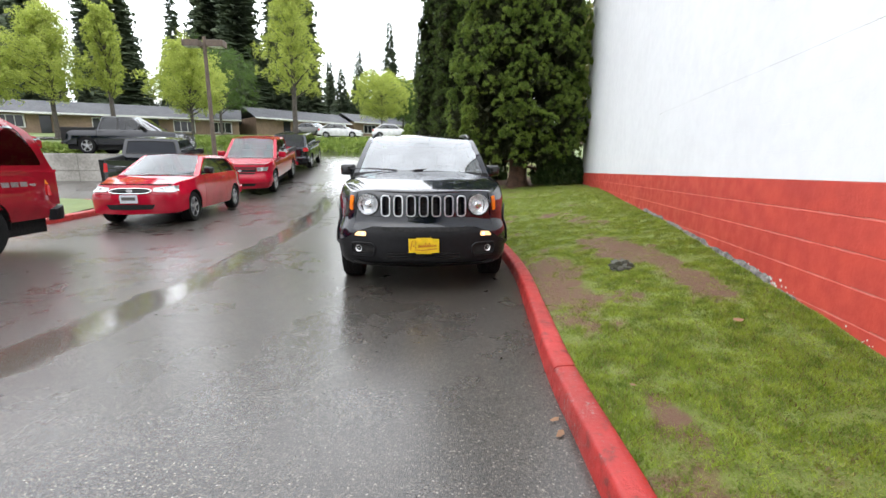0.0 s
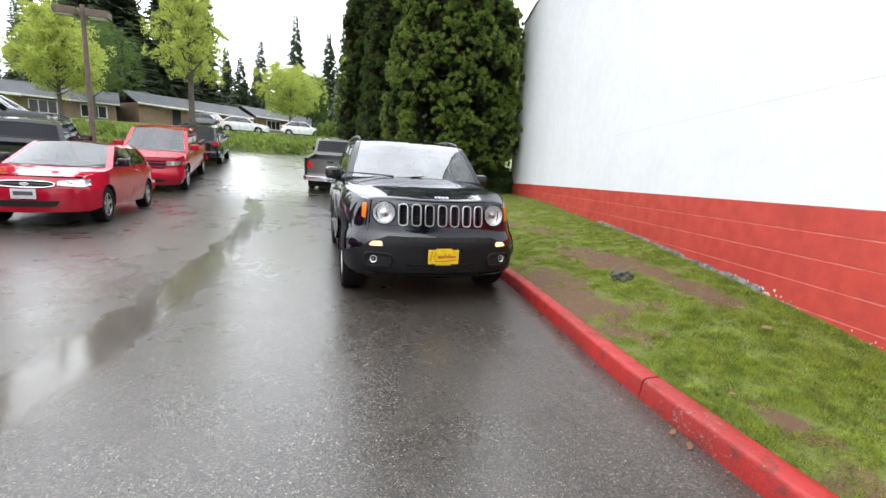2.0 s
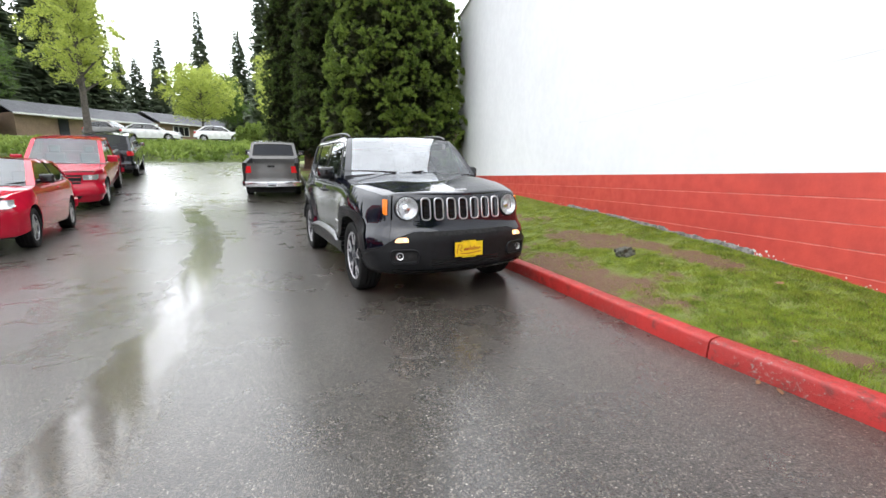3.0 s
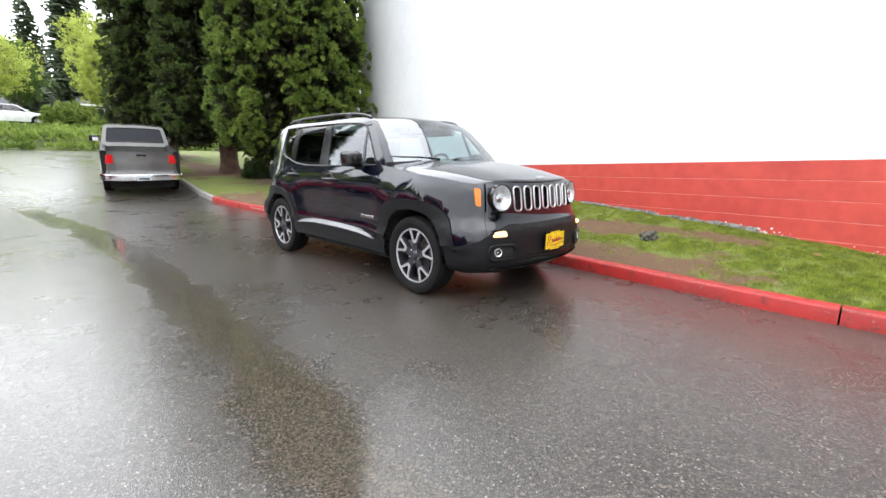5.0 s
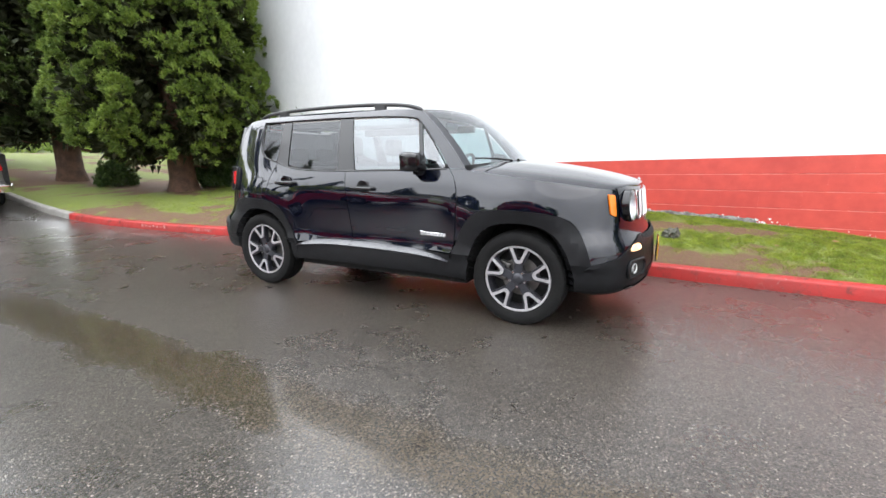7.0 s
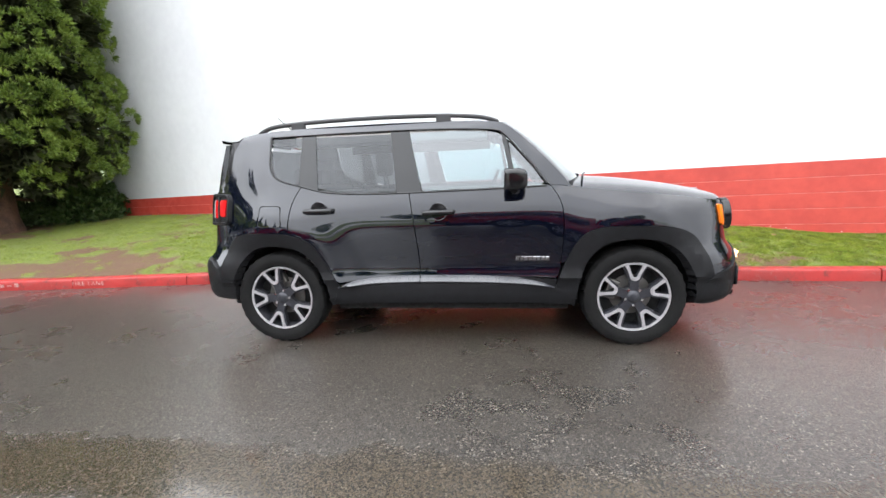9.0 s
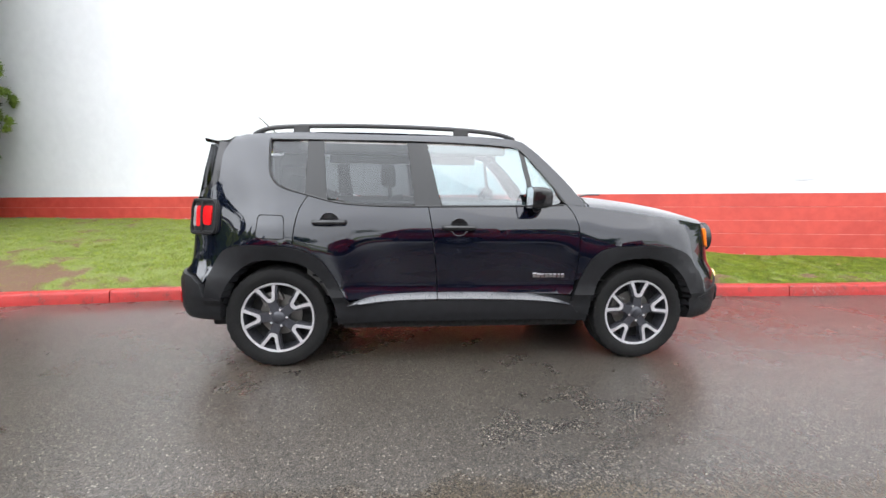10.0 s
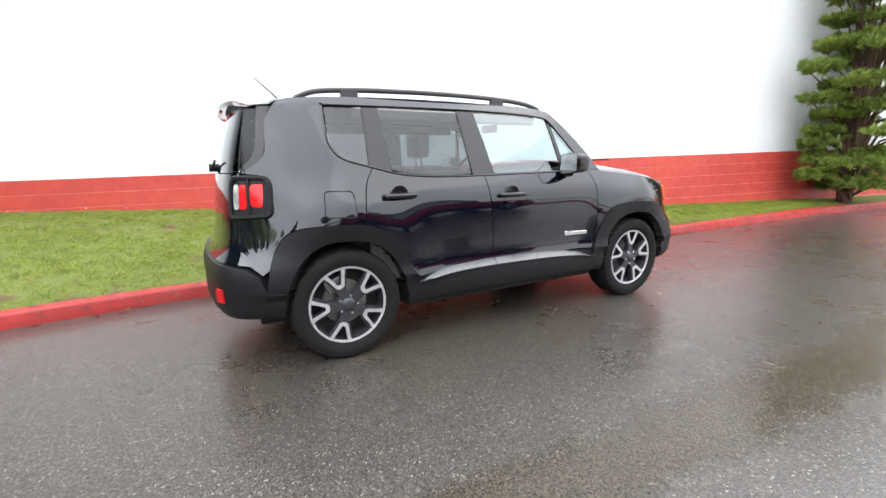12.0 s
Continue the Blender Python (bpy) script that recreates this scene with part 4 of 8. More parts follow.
    sh.panel("bumper_lip", skid, M["gloss_black"], car, "smooth dark lower bumper lip", out=0.026, side="both", lip=0.02)
    rbump = [(1.662, 0.335), (1.64, 0.48), (1.70, 0.50), (1.742, 0.50), (1.775, 0.59), (1.85, 0.635), (2.0, 0.648), (U1, 0.648), (U1, 0.34), (2.0, 0.34), (1.82, 0.335)]
    sh.panel("rear_bumper", rbump, clad, car, "grained black plastic rear bumper", out=0.014, side="both", du=0.04, dv=0.04, lip=0.075)
    ur = sh.u_at_x(0.70, False)
    sh.panel("reflector", round_corners([(ur - 0.03, 0.43), (ur + 0.06, 0.43), (ur + 0.06, 0.51), (ur - 0.03, 0.51)], 0.012), M["red_lens"], car, "small red bumper reflector", out=0.022)
    gate = [(1.903, 0.658), (1.893, 0.90), (1.85, 0.905), (1.88, 1.165), (2.03, 1.155), (U1, 1.15), (U1, 0.654), (2.1, 0.654)]
    sh.panel("tailgate", gate, black, car, side="both")

    # headlamp and grille panel with seven real slots
    slots = [(-0.372 + 0.124 * k) for k in range(7)]
    us = lambda x: float(np.interp(-abs(x), [q[0] for q in sh.pts[:81]][::-1] if sh.pts[0][0] < sh.pts[80][0] else [q[0] for q in sh.pts[:81]], sh.us[:81] if sh.pts[0][0] > sh.pts[80][0] else sh.us[:81]))
    xs_f = [q[0] for q, u in zip(sh.pts, sh.us) if u < sh.yf]
    us_f = [u for u in sh.us if u < sh.yf]

    def u_of(x):
        return float(np.interp(abs(x), [-q for q in xs_f], us_f))

    zs0, zs1 = 0.772, 0.968
    u_in, u_out, u_c, z_c, hole = u_of(0.413), u_of(0.70), u_of(0.545), 0.882, 0.105
    pieces = [[(U0, 0.765), (u_in, 0.768), (u_in, zs0 + 0.004), (U0, zs0 + 0.004)], [(U0, zs1), (u_in, zs1), (u_in, 1.021), (U0, 1.026)]]
    edges = [0.041]
    for x in (0.124, 0.248, 0.372):
        edges += [x - 0.041, x + 0.041]
    for a, b in zip(edges[0::2], edges[1::2]):
        pieces.append([(u_of(a), zs0 + 0.004), (u_of(b), zs0 + 0.004), (u_of(b), zs1), (u_of(a), zs1)])
    for ue, zt in ((u_in, 1.021), (u_out, 0.998)):
        s2 = 1 if ue > u_c else -1
        ring = [(u_c + s2 * hole * math.sin(a), z_c - hole * math.cos(a)) for a in np.linspace(0, math.pi, 19)]
        pieces.append([(ue, 0.768), (u_c, 0.768)] + ring + [(u_c, 1.008), (ue, zt)])
    sh.panel("grille_panel", pieces, black, car, "gloss black face panel with seven slots", side="both", du=0.03, dv=0.03, lip=0.03)
    grille = new("grille")
    grille.parent = car
    part("grille_mesh", patch_bm([(U0, 0.76), (u_of(0.43), 0.76), (u_of(0.43), 0.98), (U0, 0.98)], lambda u, v: P(u, v, -0.035), both=True), M["dark_void"], grille, "dark grille mesh")
    for x in slots:
        pts = []
        for px, pz in round_corners([(x - 0.041, zs0), (x + 0.041, zs0), (x + 0.041, zs1), (x - 0.041, zs1)], 0.036, 6):
            q = P(u_of(px), pz, 0.004)
            pts.append((px, q.y, pz))
        bm = bmesh.new()
        loop_tube(bm, pts, 0.0068, 6)
        part("slot_frame", bm, M["satin_chrome"], grille, "bright chrome slot frame", True)
        bm = bmesh.new()
        for k in range(5):
            z = zs0 + 0.03 + 0.034 * k
            q = P(u_of(x), z, -0.02)
            box_into(bm, x - 0.04, x + 0.04, q.y - 0.004, q.y + 0.004, z - 0.003, z + 0.003)
        part("slot_mesh", bm, M["gloss_black"], grille)

    # lamps
    for s in (-1, 1):
        c = P(u_of(0.545), 0.882, 0.006)
        c = Vector((s * 0.545, c.y, 0.882))
        nrm = Vector((s * 0.16, -1, 0.10)).normalized()
        rot = nrm.to_track_quat("X", "Z").to_matrix().to_4x4()
        head = new("headlamp")
        head.parent = car
        head["label"] = "round clear headlamp in a black bezel"
        mt = Matrix.Translation(c) @ rot

        def put(name, bm, mat, label="", owner=head, mt=mt):
            bmesh.ops.transform(bm, matrix=mt, verts=bm.verts)
            return part(name, bm, mat, owner, label, True, 30)
        put("bezel", lathe_bm([(-0.03, 0.115), (0.010, 0.113), (0.015, 0.109), (0.012, 0.103), (-0.02, 0.102)], 40), M["gloss_black"])
        put("reflector", lathe_bm([(0.010, 0.101), (-0.005, 0.094), (-0.030, 0.075), (-0.042, 0.05), (-0.046, 0.036), (-0.03, 0.034)], 40), M["clear_lens"])
        put("projector", lathe_bm([(-0.046, 0.036), (-0.022, 0.034), (-0.020, 0.028), (-0.014, 0.016), (-0.011, 0.001)], 28), M["chrome"])
        put("ring_light", lathe_bm([(0.0, 0.101), (0.008, 0.095), (0.0, 0.087)], 40), M["clear_lens"])
        put("lens", lathe_bm([(0.012, 0.103), (0.020, 0.085), (0.027, 0.05), (0.030, 0.001)], 40), M["lens_glass"])
        # amber marker at the corner of the fender
        uc = u_head + 0.075
        mk = patch_bm(round_corners([(uc - 0.036, 0.815), (uc + 0.02, 0.83), (uc + 0.042, 0.965), (uc - 0.032, 0.958)], 0.014), lambda u, v: P(u, v, 0.012), 0.02, 0.03, flange=lambda co: (0.012, 0.012, 0))
        part("side_marker", mk if s < 0 else mirrored(mk), M["orange_lens"], car, "amber corner marker lamp", True)
        # turn lamp and fog lamp in the bumper
        ul = u_of(0.605)
        tl = patch_bm(round_corners([(ul - 0.055, 0.582), (ul + 0.075, 0.582), (ul + 0.045, 0.622), (ul - 0.045, 0.628)], 0.018), lambda u, v: P(u, v, 0.022), 0.02, 0.02, flange=lambda co: (0, 0.02, 0))
        part("turn_lamp", tl if s < 0 else mirrored(tl), M["reflector_lit"], car, "small lit amber-white turn lamp", True)
        tb = bmesh.new()
        q = P(ul - 0.02, 0.604, 0.025)
        bmesh.ops.create_uvsphere(tb, u_segments=10, v_segments=6, radius=0.011)
        bmesh.ops.translate(tb, vec=(s * abs(q.x), q.y, q.z), verts=tb.verts)
        part("bulb", tb, M["bulb"], car, smooth=True)
        uf = u_of(0.60)
        fogp = [(uf - 0.125, 0.395), (uf + 0.095, 0.395), (uf + 0.115, 0.45), (uf + 0.10, 0.512), (uf - 0.10, 0.512), (uf - 0.135, 0.48)]
        fr = bmesh.new()
        loop_tube(fr, [P(u, v, 0.020) for u, v in round_corners(fogp, 0.035, 5)], 0.012, 6)
        part("fog_surround", fr if s < 0 else mirrored(fr), M["cladding"], car, smooth=True)
        fd = patch_bm(round_corners(fogp, 0.035, 5), lambda u, v: P(u, v, 0.0145), 0.03, 0.03)
        part("fog_recess", fd if s < 0 else mirrored(fd), M["dark_void"], car)
        q = P(uf + 0.035, 0.458, 0.0)
        fm = Matrix.Translation((s * abs(q.x), q.y, q.z)) @ Vector((s * 0.3, -1, 0)).normalized().to_track_quat("X", "Z").to_matrix().to_4x4()
        fog = part("fog_lamp", lathe_bm([(0.01, 0.036), (0.022, 0.034), (0.018, 0.028), (0.008, 0.018), (0.014, 0.008), (0.016, 0.001)], 24), M["clear_lens"], car, "small round fog lamp", True)
        fog.data.transform(fm)
        # tail lamp: a black box that wraps the corner, red inside
        tail = new("tail_lamp")
        tail.parent = car
        tail["label"] = "square black tail lamp with red lenses"
        ua, ub = u_lamp - 0.058, 1.985
        hs = patch_bm(round_corners([(ua, 0.915), (ub, 0.905), (ub + 0.01, 1.10), (ub - 0.03, 1.15), (ua + 0.02, 1.145), (ua - 0.005, 1.10)], 0.035), lambda u, v: P(u, v, 0.012), 0.03, 0.03, flange=lambda co: (0.03, -0.03, 0))
        part("housing", hs if s < 0 else mirrored(hs), M["cladding"], tail, smooth=True)
        rim_bm = bmesh.new()
        loop_tube(rim_bm, [P(u, v, 0.018) for u, v in round_corners([(ua + 0.012, 0.925), (ub - 0.012, 0.917), (ub - 0.004, 1.10), (ub - 0.035, 1.138), (ua + 0.028, 1.134), (ua + 0.008, 1.095)], 0.035, 5)], 0.013, 6)
        part("lamp_rim", rim_bm if s < 0 else mirrored(rim_bm), M["cladding"], tail, smooth=True)
        bar = patch_bm([(ua + 0.131, 0.925), (ua + 0.147, 0.925), (ua + 0.147, 1.13), (ua + 0.131, 1.13)], lambda u, v: P(u, v, 0.024), 0.02, 0.05, flange=lambda co: (0.02, -0.02, 0))
        part("divider", bar if s < 0 else mirrored(bar), M["cladding"], tail, smooth=True)
        for a, b, mt2 in ((ua + 0.040, ua + 0.128, "red_lens"), (ua + 0.150, ua + 0.205, "red_lens"), (ua + 0.208, ua + 0.262, "lamp_grey")):
            ln = patch_bm(round_corners([(a + 0.012, 0.968), (b, 0.980), (b, 1.098), (a, 1.104)] if a < ua + 0.1 else [(a, 0.962), (b, 0.962), (b, 1.100), (a, 1.100)], 0.022), lambda u, v: P(u, v, 0.018), 0.02, 0.03, flange=lambda co: (0.012, -0.012, 0))
            part("lens", ln if s < 0 else mirrored(ln), M[mt2], tail, smooth=True)

    # plate with a yellow dealer card
    yb = P(U0, 0.50, 0.03).y
    plate = part("number_plate", boxed(-0.155, 0.155, yb - 0.012, yb, 0.418, 0.582, 0.004), M["gloss_black"], car, "black plate frame with a yellow card")
    part("card", boxed(-0.148, 0.148, yb - 0.016, yb - 0.010, 0.432, 0.568, 0.003), M["plate_yellow"], plate, "plain yellow card")
    bm = bmesh.new()
    strokes = [[(-0.128, 0.462), (-0.112, 0.545), (-0.075, 0.538), (-0.078, 0.512), (-0.108, 0.503), (-0.07, 0.474)]]
    for k in range(9):
        x = -0.052 + 0.0195 * k
        tall = 0.040 if k not in (3, 5) else 0.062
        strokes.append([(x, 0.484 + 0.0015 * k), (x + 0.007, 0.484 + tall * 0.75), (x + 0.013, 0.486 + tall * 0.5), (x + 0.012, 0.482 + 0.0015 * k)])
    strokes.append([(-0.09, 0.462), (0.0, 0.458), (0.125, 0.472)])
    for st in strokes:
        tube_into(bm, [(x, yb - 0.0165, z) for x, z in st], 0.0034, 5)
    part("script_bar", bm, M["script_red"], plate, "dark red slanting script bars")
    for z in (0.5745, 0.4255):
        part("frame_bar", boxed(-0.075, 0.075, yb - 0.0145, yb - 0.0115, z - 0.0045, z + 0.0045), M["plate_yellow"], plate)

    # bonnet: lies between the tops of the fenders
    rows = []
    ys = np.linspace(-0.80, -1.93, 24)
    zf = lambda y: float(np.interp(-y, [-q[0] for q in top_fender], [q[1] for q in top_fender]))
    crest = [(0.80, 1.182), (1.0, 1.178), (1.25, 1.160), (1.5, 1.128), (1.7, 1.095), (1.85, 1.062), (1.93, 1.040), (2.02, 1.016)]

    def hood_rows(span_y, drop=0.0, n=25):
        rows = []
        for s in np.linspace(0, 1, 26):
            row = []
            for t in np.linspace(-1, 1, n):
                ue = -0.83 - s * (1.93 - 0.83)
                e = P(ue, zf(ue) + 0.001, -0.003)
                # the front and rear edges bow forward in the middle
                y_mid = -1.03 - s * (2.006 - 1.03)
                y = e.y + (y_mid - e.y) * (1 - abs(t) ** 2.2)
                zc = eased(crest, -y)
                lift = max(0.0, 1 - abs(t) ** 3.2)
                z = e.z + (zc - e.z) * lift ** 0.75
                a = abs(t)
                z += 0.014 * (1 / (1 + math.exp((a - 0.62) * 26))) * (1 - 0.6 * s) - 0.007
                row.append((t * abs(e.x), y, z - drop))
            rows.append(row)
        # the front edge rolls down onto the face panel
        edge_row = rows[-1]
        for dy, dz in ((-0.010, -0.006), (-0.014, -0.016), (-0.010, -0.028), (0.010, -0.034)):
            rows.append([(x, y + dy, z + dz) for x, y, z in edge_row])
        return rows
    part("bonnet", ruled_bm(hood_rows(None)), black, car, smooth=True, angle=30)
    q = P(U0, 0.99, 0.0)
    emblem = bmesh.new()
    for k, (x0, x1) in enumerate([(-0.07, -0.045), (-0.037, -0.008), (0.0, 0.028), (0.037, 0.066)]):
        box_into(emblem, x0, x1, -0.003, 0.003, -0.011, 0.011, 0.002, 1, m=Matrix.Translation((0, -1.993, 1.040)) @ Matrix.Rotation(radians(-35), 4, "X"))
    part("bonnet_emblem", emblem, M["satin_silver"], car, "small chrome emblem bars")

    # upper structure: side frame with the slanting front pillar, black pillars, glass
    frame_out = smooth_path([(-0.865, 1.126), (-0.735, 1.285), (-0.585, 1.44), (-0.465, 1.545), (-0.39, 1.585), (-0.2, 1.606), (0.3, 1.620), (0.9, 1.620), (1.342, 1.602)], 4)
    frame_in = smooth_path([(1.342, 1.565), (1.1, 1.560), (0.7, 1.566), (0.3, 1.566), (-0.1, 1.553), (-0.34, 1.532), (-0.42, 1.50), (-0.53, 1.385), (-0.64, 1.25), (-0.722, 1.138)], 4)
    sh.panel("side_frame", frame_out + frame_in, black, car, lip=0.03)
    panes = {
        "front_door_glass": ([(0.272, 1.552), (-0.10, 1.541), (-0.345, 1.520), (-0.405, 1.492), (-0.475, 1.165), (-0.47, 1.132), (0.165, 1.122)], "pane"),
        "vent_glass": ([(-0.445, 1.448), (-0.50, 1.39), (-0.60, 1.27), (-0.685, 1.155), (-0.66, 1.136), (-0.505, 1.133)], "pane"),
        "rear_door_glass": ([(0.985, 1.546), (0.405, 1.555), (0.350, 1.126), (0.62, 1.122), (0.80, 1.136), (0.950, 1.166)], "tint"),
        "quarter_glass": ([(1.083, 1.546), (1.318, 1.548), (1.318, 1.36), (1.295, 1.275), (1.24, 1.232), (1.090, 1.192)], "tint"),
    }
    for nm, (pl, mt) in panes.items():
        sh.panel(nm, round_corners(pl, 0.018, 3), M[mt], car, "dark tinted glass" if mt == "tint" else "clear side glass", out=-0.010, lip=0)
    seals = {
        "centre_pillar": [(0.408, 1.566), (0.270, 1.566), (0.172, 1.112), (0.353, 1.112)],
        "rear_pillar": [(1.086, 1.562), (0.982, 1.562), (0.946, 1.15), (1.0, 1.158), (1.093, 1.184)],
        "divider": [(-0.395, 1.512), (-0.425, 1.512), (-0.505, 1.128), (-0.468, 1.125)],
    }
    for nm, pl in seals.items():
        sh.panel(nm, pl, M["gloss_black"], car, out=-0.004, lip=0.02)
    # thin black seal under the glass
    for s in (-1, 1):
        bm = bmesh.new()
        tube_into(bm, [(s * abs(P(u, z, 0.0).x), u, z) for u, z in smooth_path([(-0.70, 1.131), (-0.3, 1.120), (0.2, 1.113), (0.55, 1.112), (0.80, 1.124), (0.93, 1.143), (1.08, 1.183), (1.20, 1.215), (1.28, 1.255), (1.325, 1.33), (1.334, 1.45), (1.336, 1.55)], 4)], 0.0065, 6)
        part("window_seal", bm, M["gloss_black"], car, smooth=True)
        bm = bmesh.new()
        tube_into(bm, [(s * abs(P(u, z, 0.002).x), u, z) for u, z in smooth_path([(-0.70, 1.15), (-0.60, 1.285), (-0.50, 1.405), (-0.41, 1.505), (-0.34, 1.533), (-0.1, 1.552), (0.3, 1.562), (0.8, 1.562), (1.33, 1.555)], 4)], 0.006, 6)
        part("window_seal", bm, M["gloss_black"], car, smooth=True)

    # windscreen, roof and rear window share edges with the side frame
    edge = [(u, z) for u, z in frame_out if u <= -0.389]
    ws_rows = []
    for k, (u, z) in enumerate(edge):
        s = k / (len(edge) - 1)
        e = P(u, z, -0.006)
        row = []
        for t in np.linspace(-1, 1, 25):
            b = 1 - abs(t) ** 2.0
            row.append((t * abs(e.x), e.y - (0.175 * (1 - s) + 0.105 * s) * b, e.z + (0.035 * (1 - s) + 0.028 * s) * b))
        ws_rows.append(row)
    inner = [r[1:-1] for r in ws_rows[1:-1]]
    ws = part("windscreen", ruled_bm(inner), M["screen"], car, "clear windscreen", True)
    for s in (0, 1):
        part("front_pillar", ruled_bm([(r[:2] if s == 0 else r[-2:]) for r in ws_rows]), black, car, smooth=True)
    part("cowl", ruled_bm([[(x, y - 0.05 * (1 - (x / 0.84) ** 2), z - 0.02) for x, y, z in ws_rows[0]], ws_rows[0], ws_rows[1]]), M["cladding"], car, smooth=True)
    part("screen_header", ruled_bm(ws_rows[-2:]), black, car, smooth=True)
    roof_edge = [(u, z) for u, z in frame_out if u >= -0.391] + [(1.43, 1.596), (1.52, 1.589), (1.61, 1.572), (1.65, 1.547)]
    rf = []
    for k, (u, z) in enumerate(roof_edge):
        e = P(u, z, -0.001)
        row = []
        back = max(0.0, (u - 1.2) / 0.5)
        for j, t in enumerate(np.linspace(-1, 1, 25)):
            b = 1 - abs(t) ** 2.6
            y = e.y
            if u <= -0.3:
                y = e.y - 0.105 * (1 - abs(t) ** 2) * min(1.0, (-0.2 - u) / 0.19)
            elif u > 1.3:
                y = e.y + 0.05 * (1 - abs(t) ** 2) * min(1.0, (u - 1.3) / 0.4)
            crown = 0.042 if u > -0.2 else 0.028 + 0.014 * (u + 0.39) / 0.19
            row.append((t * abs(e.x), y, e.z + crown * b * (1 - 0.2 * back)))
        rf.append(row)
    part("roof", ruled_bm(rf), black, car, smooth=True, angle=50)
    last = rf[-1]
    # spoiler over the rear window
    sp0 = [(x, y - 0.03, z + 0.004) for x, y, z in last[1:-1]]
    sp1 = [(x * 0.99, y + 0.09, z - 0.008) for x, y, z in last[1:-1]]
    sp2 = [(x * 0.985, y + 0.205 - 0.03 * (abs(x) / 0.6) ** 4, z - 0.012 + 0.022 * (abs(x) / 0.6) ** 2) for x, y, z in last[1:-1]]
    sp3 = [(x * 0.985, y + 0.200 - 0.03 * (abs(x) / 0.6) ** 4, z - 0.036 + 0.022 * (abs(x) / 0.6) ** 2) for x, y, z in last[1:-1]]
    sp4 = [(x * 0.99, y - 0.02, z - 0.055) for x, y, z in last[1:-1]]
    part("spoiler", ruled_bm([sp0, sp1, sp2, sp3, sp4]), black, car, "black roof spoiler", True)
    part("high_brake_lamp", boxed(-0.17, 0.17, last[12][1] + 0.178, last[12][1] + 0.196, last[12][2] - 0.046, last[12][2] - 0.03, 0.004), M["red_lens"], car)
    rw = [(1.72, 1.52), (1.735, 1.45), (1.745, 1.36), (1.77, 1.26), (1.89, 1.175), (2.03, 1.162), (U1, 1.158), (U1, 1.52)]
    sh.panel("rear_window", rw, M["rear_tint"], car, "dark tinted rear window", out=-0.006, side="both", lip=0)
    rs = smooth_path([(1.645, 1.535), (1.68, 1.46), (1.692, 1.36), (1.705, 1.27), (1.775, 1.208), (1.885, 1.168)], 4) + smooth_path([(1.895, 1.178), (1.778, 1.262), (1.75, 1.36), (1.74, 1.45), (1.725, 1.535)], 4)
    sh.panel("rear_window_seal", rs, M["gloss_black"], car, lip=0.02)
    bm = bmesh.new()
    pw = P(U1, 1.19, 0.02)
    tube_into(bm, [(0.0, pw.y, 1.19), (-0.30, P(sh.u_at_x(0.3, False), 1.235, 0.03).y, 1.235)], [0.012, 0.007], 6)
    tube_into(bm, [(-0.02, pw.y - 0.04, 1.19), (-0.02, pw.y + 0.025, 1.19)], 0.026, 10)
    part("rear_wiper", bm, M["cladding"], car)

    # mirrors
    for s in (-1, 1):
        mir = new("door_mirror")
        mir.parent = car
        bm = bmesh.new()
        pr = [(-0.085, 0.0, 0.0, 0.55), (-0.07, 0.0, 0.0, 0.82), (-0.03, 0, 0, 0.97), (0.02, 0, 0, 1.0), (0.055, 0, 0, 0.97), (0.062, 0, 0, 0.93)]
        rows = []
        for y, _, _, k in pr:
            rows.append([(s * (0.945 + px * k), -0.475 + y, 1.178 + pz * k) for px, pz in round_corners([(-0.098, -0.075), (0.092, -0.062), (0.098, 0.062), (0.06, 0.08), (-0.085, 0.08)], 0.03, 4)])
        vs = [[bm.verts.new(p) for p in r] for r in rows]
        for a, b in zip(vs, vs[1:]):
            for k in range(len(a)):
                bm.faces.new((a[k - 1], a[k], b[k], b[k - 1]))
        bm.faces.new(vs[0])
        bmesh.ops.recalc_face_normals(bm, faces=bm.faces)
        part("mirror_shell", bm, M["gloss_black"], mir, smooth=True)
        part("mirror_glass", link_bm([(p[0] * 0.985 + s * 0.945 * 0.015, p[1] - 0.004, p[2]) for p in rows[-1]]), M["chrome"], mir)
        bm = bmesh.new()
        tube_into(bm, [(s * 0.80, -0.50, 1.115), (s * 0.86, -0.49, 1.105), (s * 0.91, -0.475, 1.115)], [0.03, 0.026, 0.03], 8)
        part("mirror_foot", bm, M["cladding"], mir, smooth=True)

    # handles over round finger hollows, the filler flap, the badge bars
    for s in (-1, 1):
        for nm, y0, y1, z in (("front_door", -0.068, 0.172, 0.972), ("rear_door", 0.808, 1.045, 1.004)):
            owner = doors[nm][0 if s > 0 else 1]
            yc = (y0 + y1) / 2
            x = abs(P(yc, z).x)
            cup = lathe_bm([(0.003, 0.062), (-0.002, 0.058), (0.001, 0.045), (0.003, 0.001)], 28)
            bmesh.ops.scale(cup, vec=(1, 1, 1.0), verts=cup.verts)
            bmesh.ops.translate(cup, vec=(-(x + 0.001), yc, z + 0.004), verts=cup.verts)
            part("handle_cup", cup if s < 0 else mirrored(cup), M["gloss_black"], owner, smooth=True)
            bm = bmesh.new()
            tube_into(bm, [(-(x - 0.01), y0 + 0.012, z), (-(x + 0.024), y0 + 0.02, z), (-(x + 0.036), yc, z + 0.001), (-(x + 0.024), y1 - 0.02, z), (-(x - 0.01), y1 - 0.012, z)], [0.016, 0.018, 0.017, 0.018, 0.016], 10)
            for v in bm.verts:
                v.co.z = z + (v.co.z - z) * 1.0
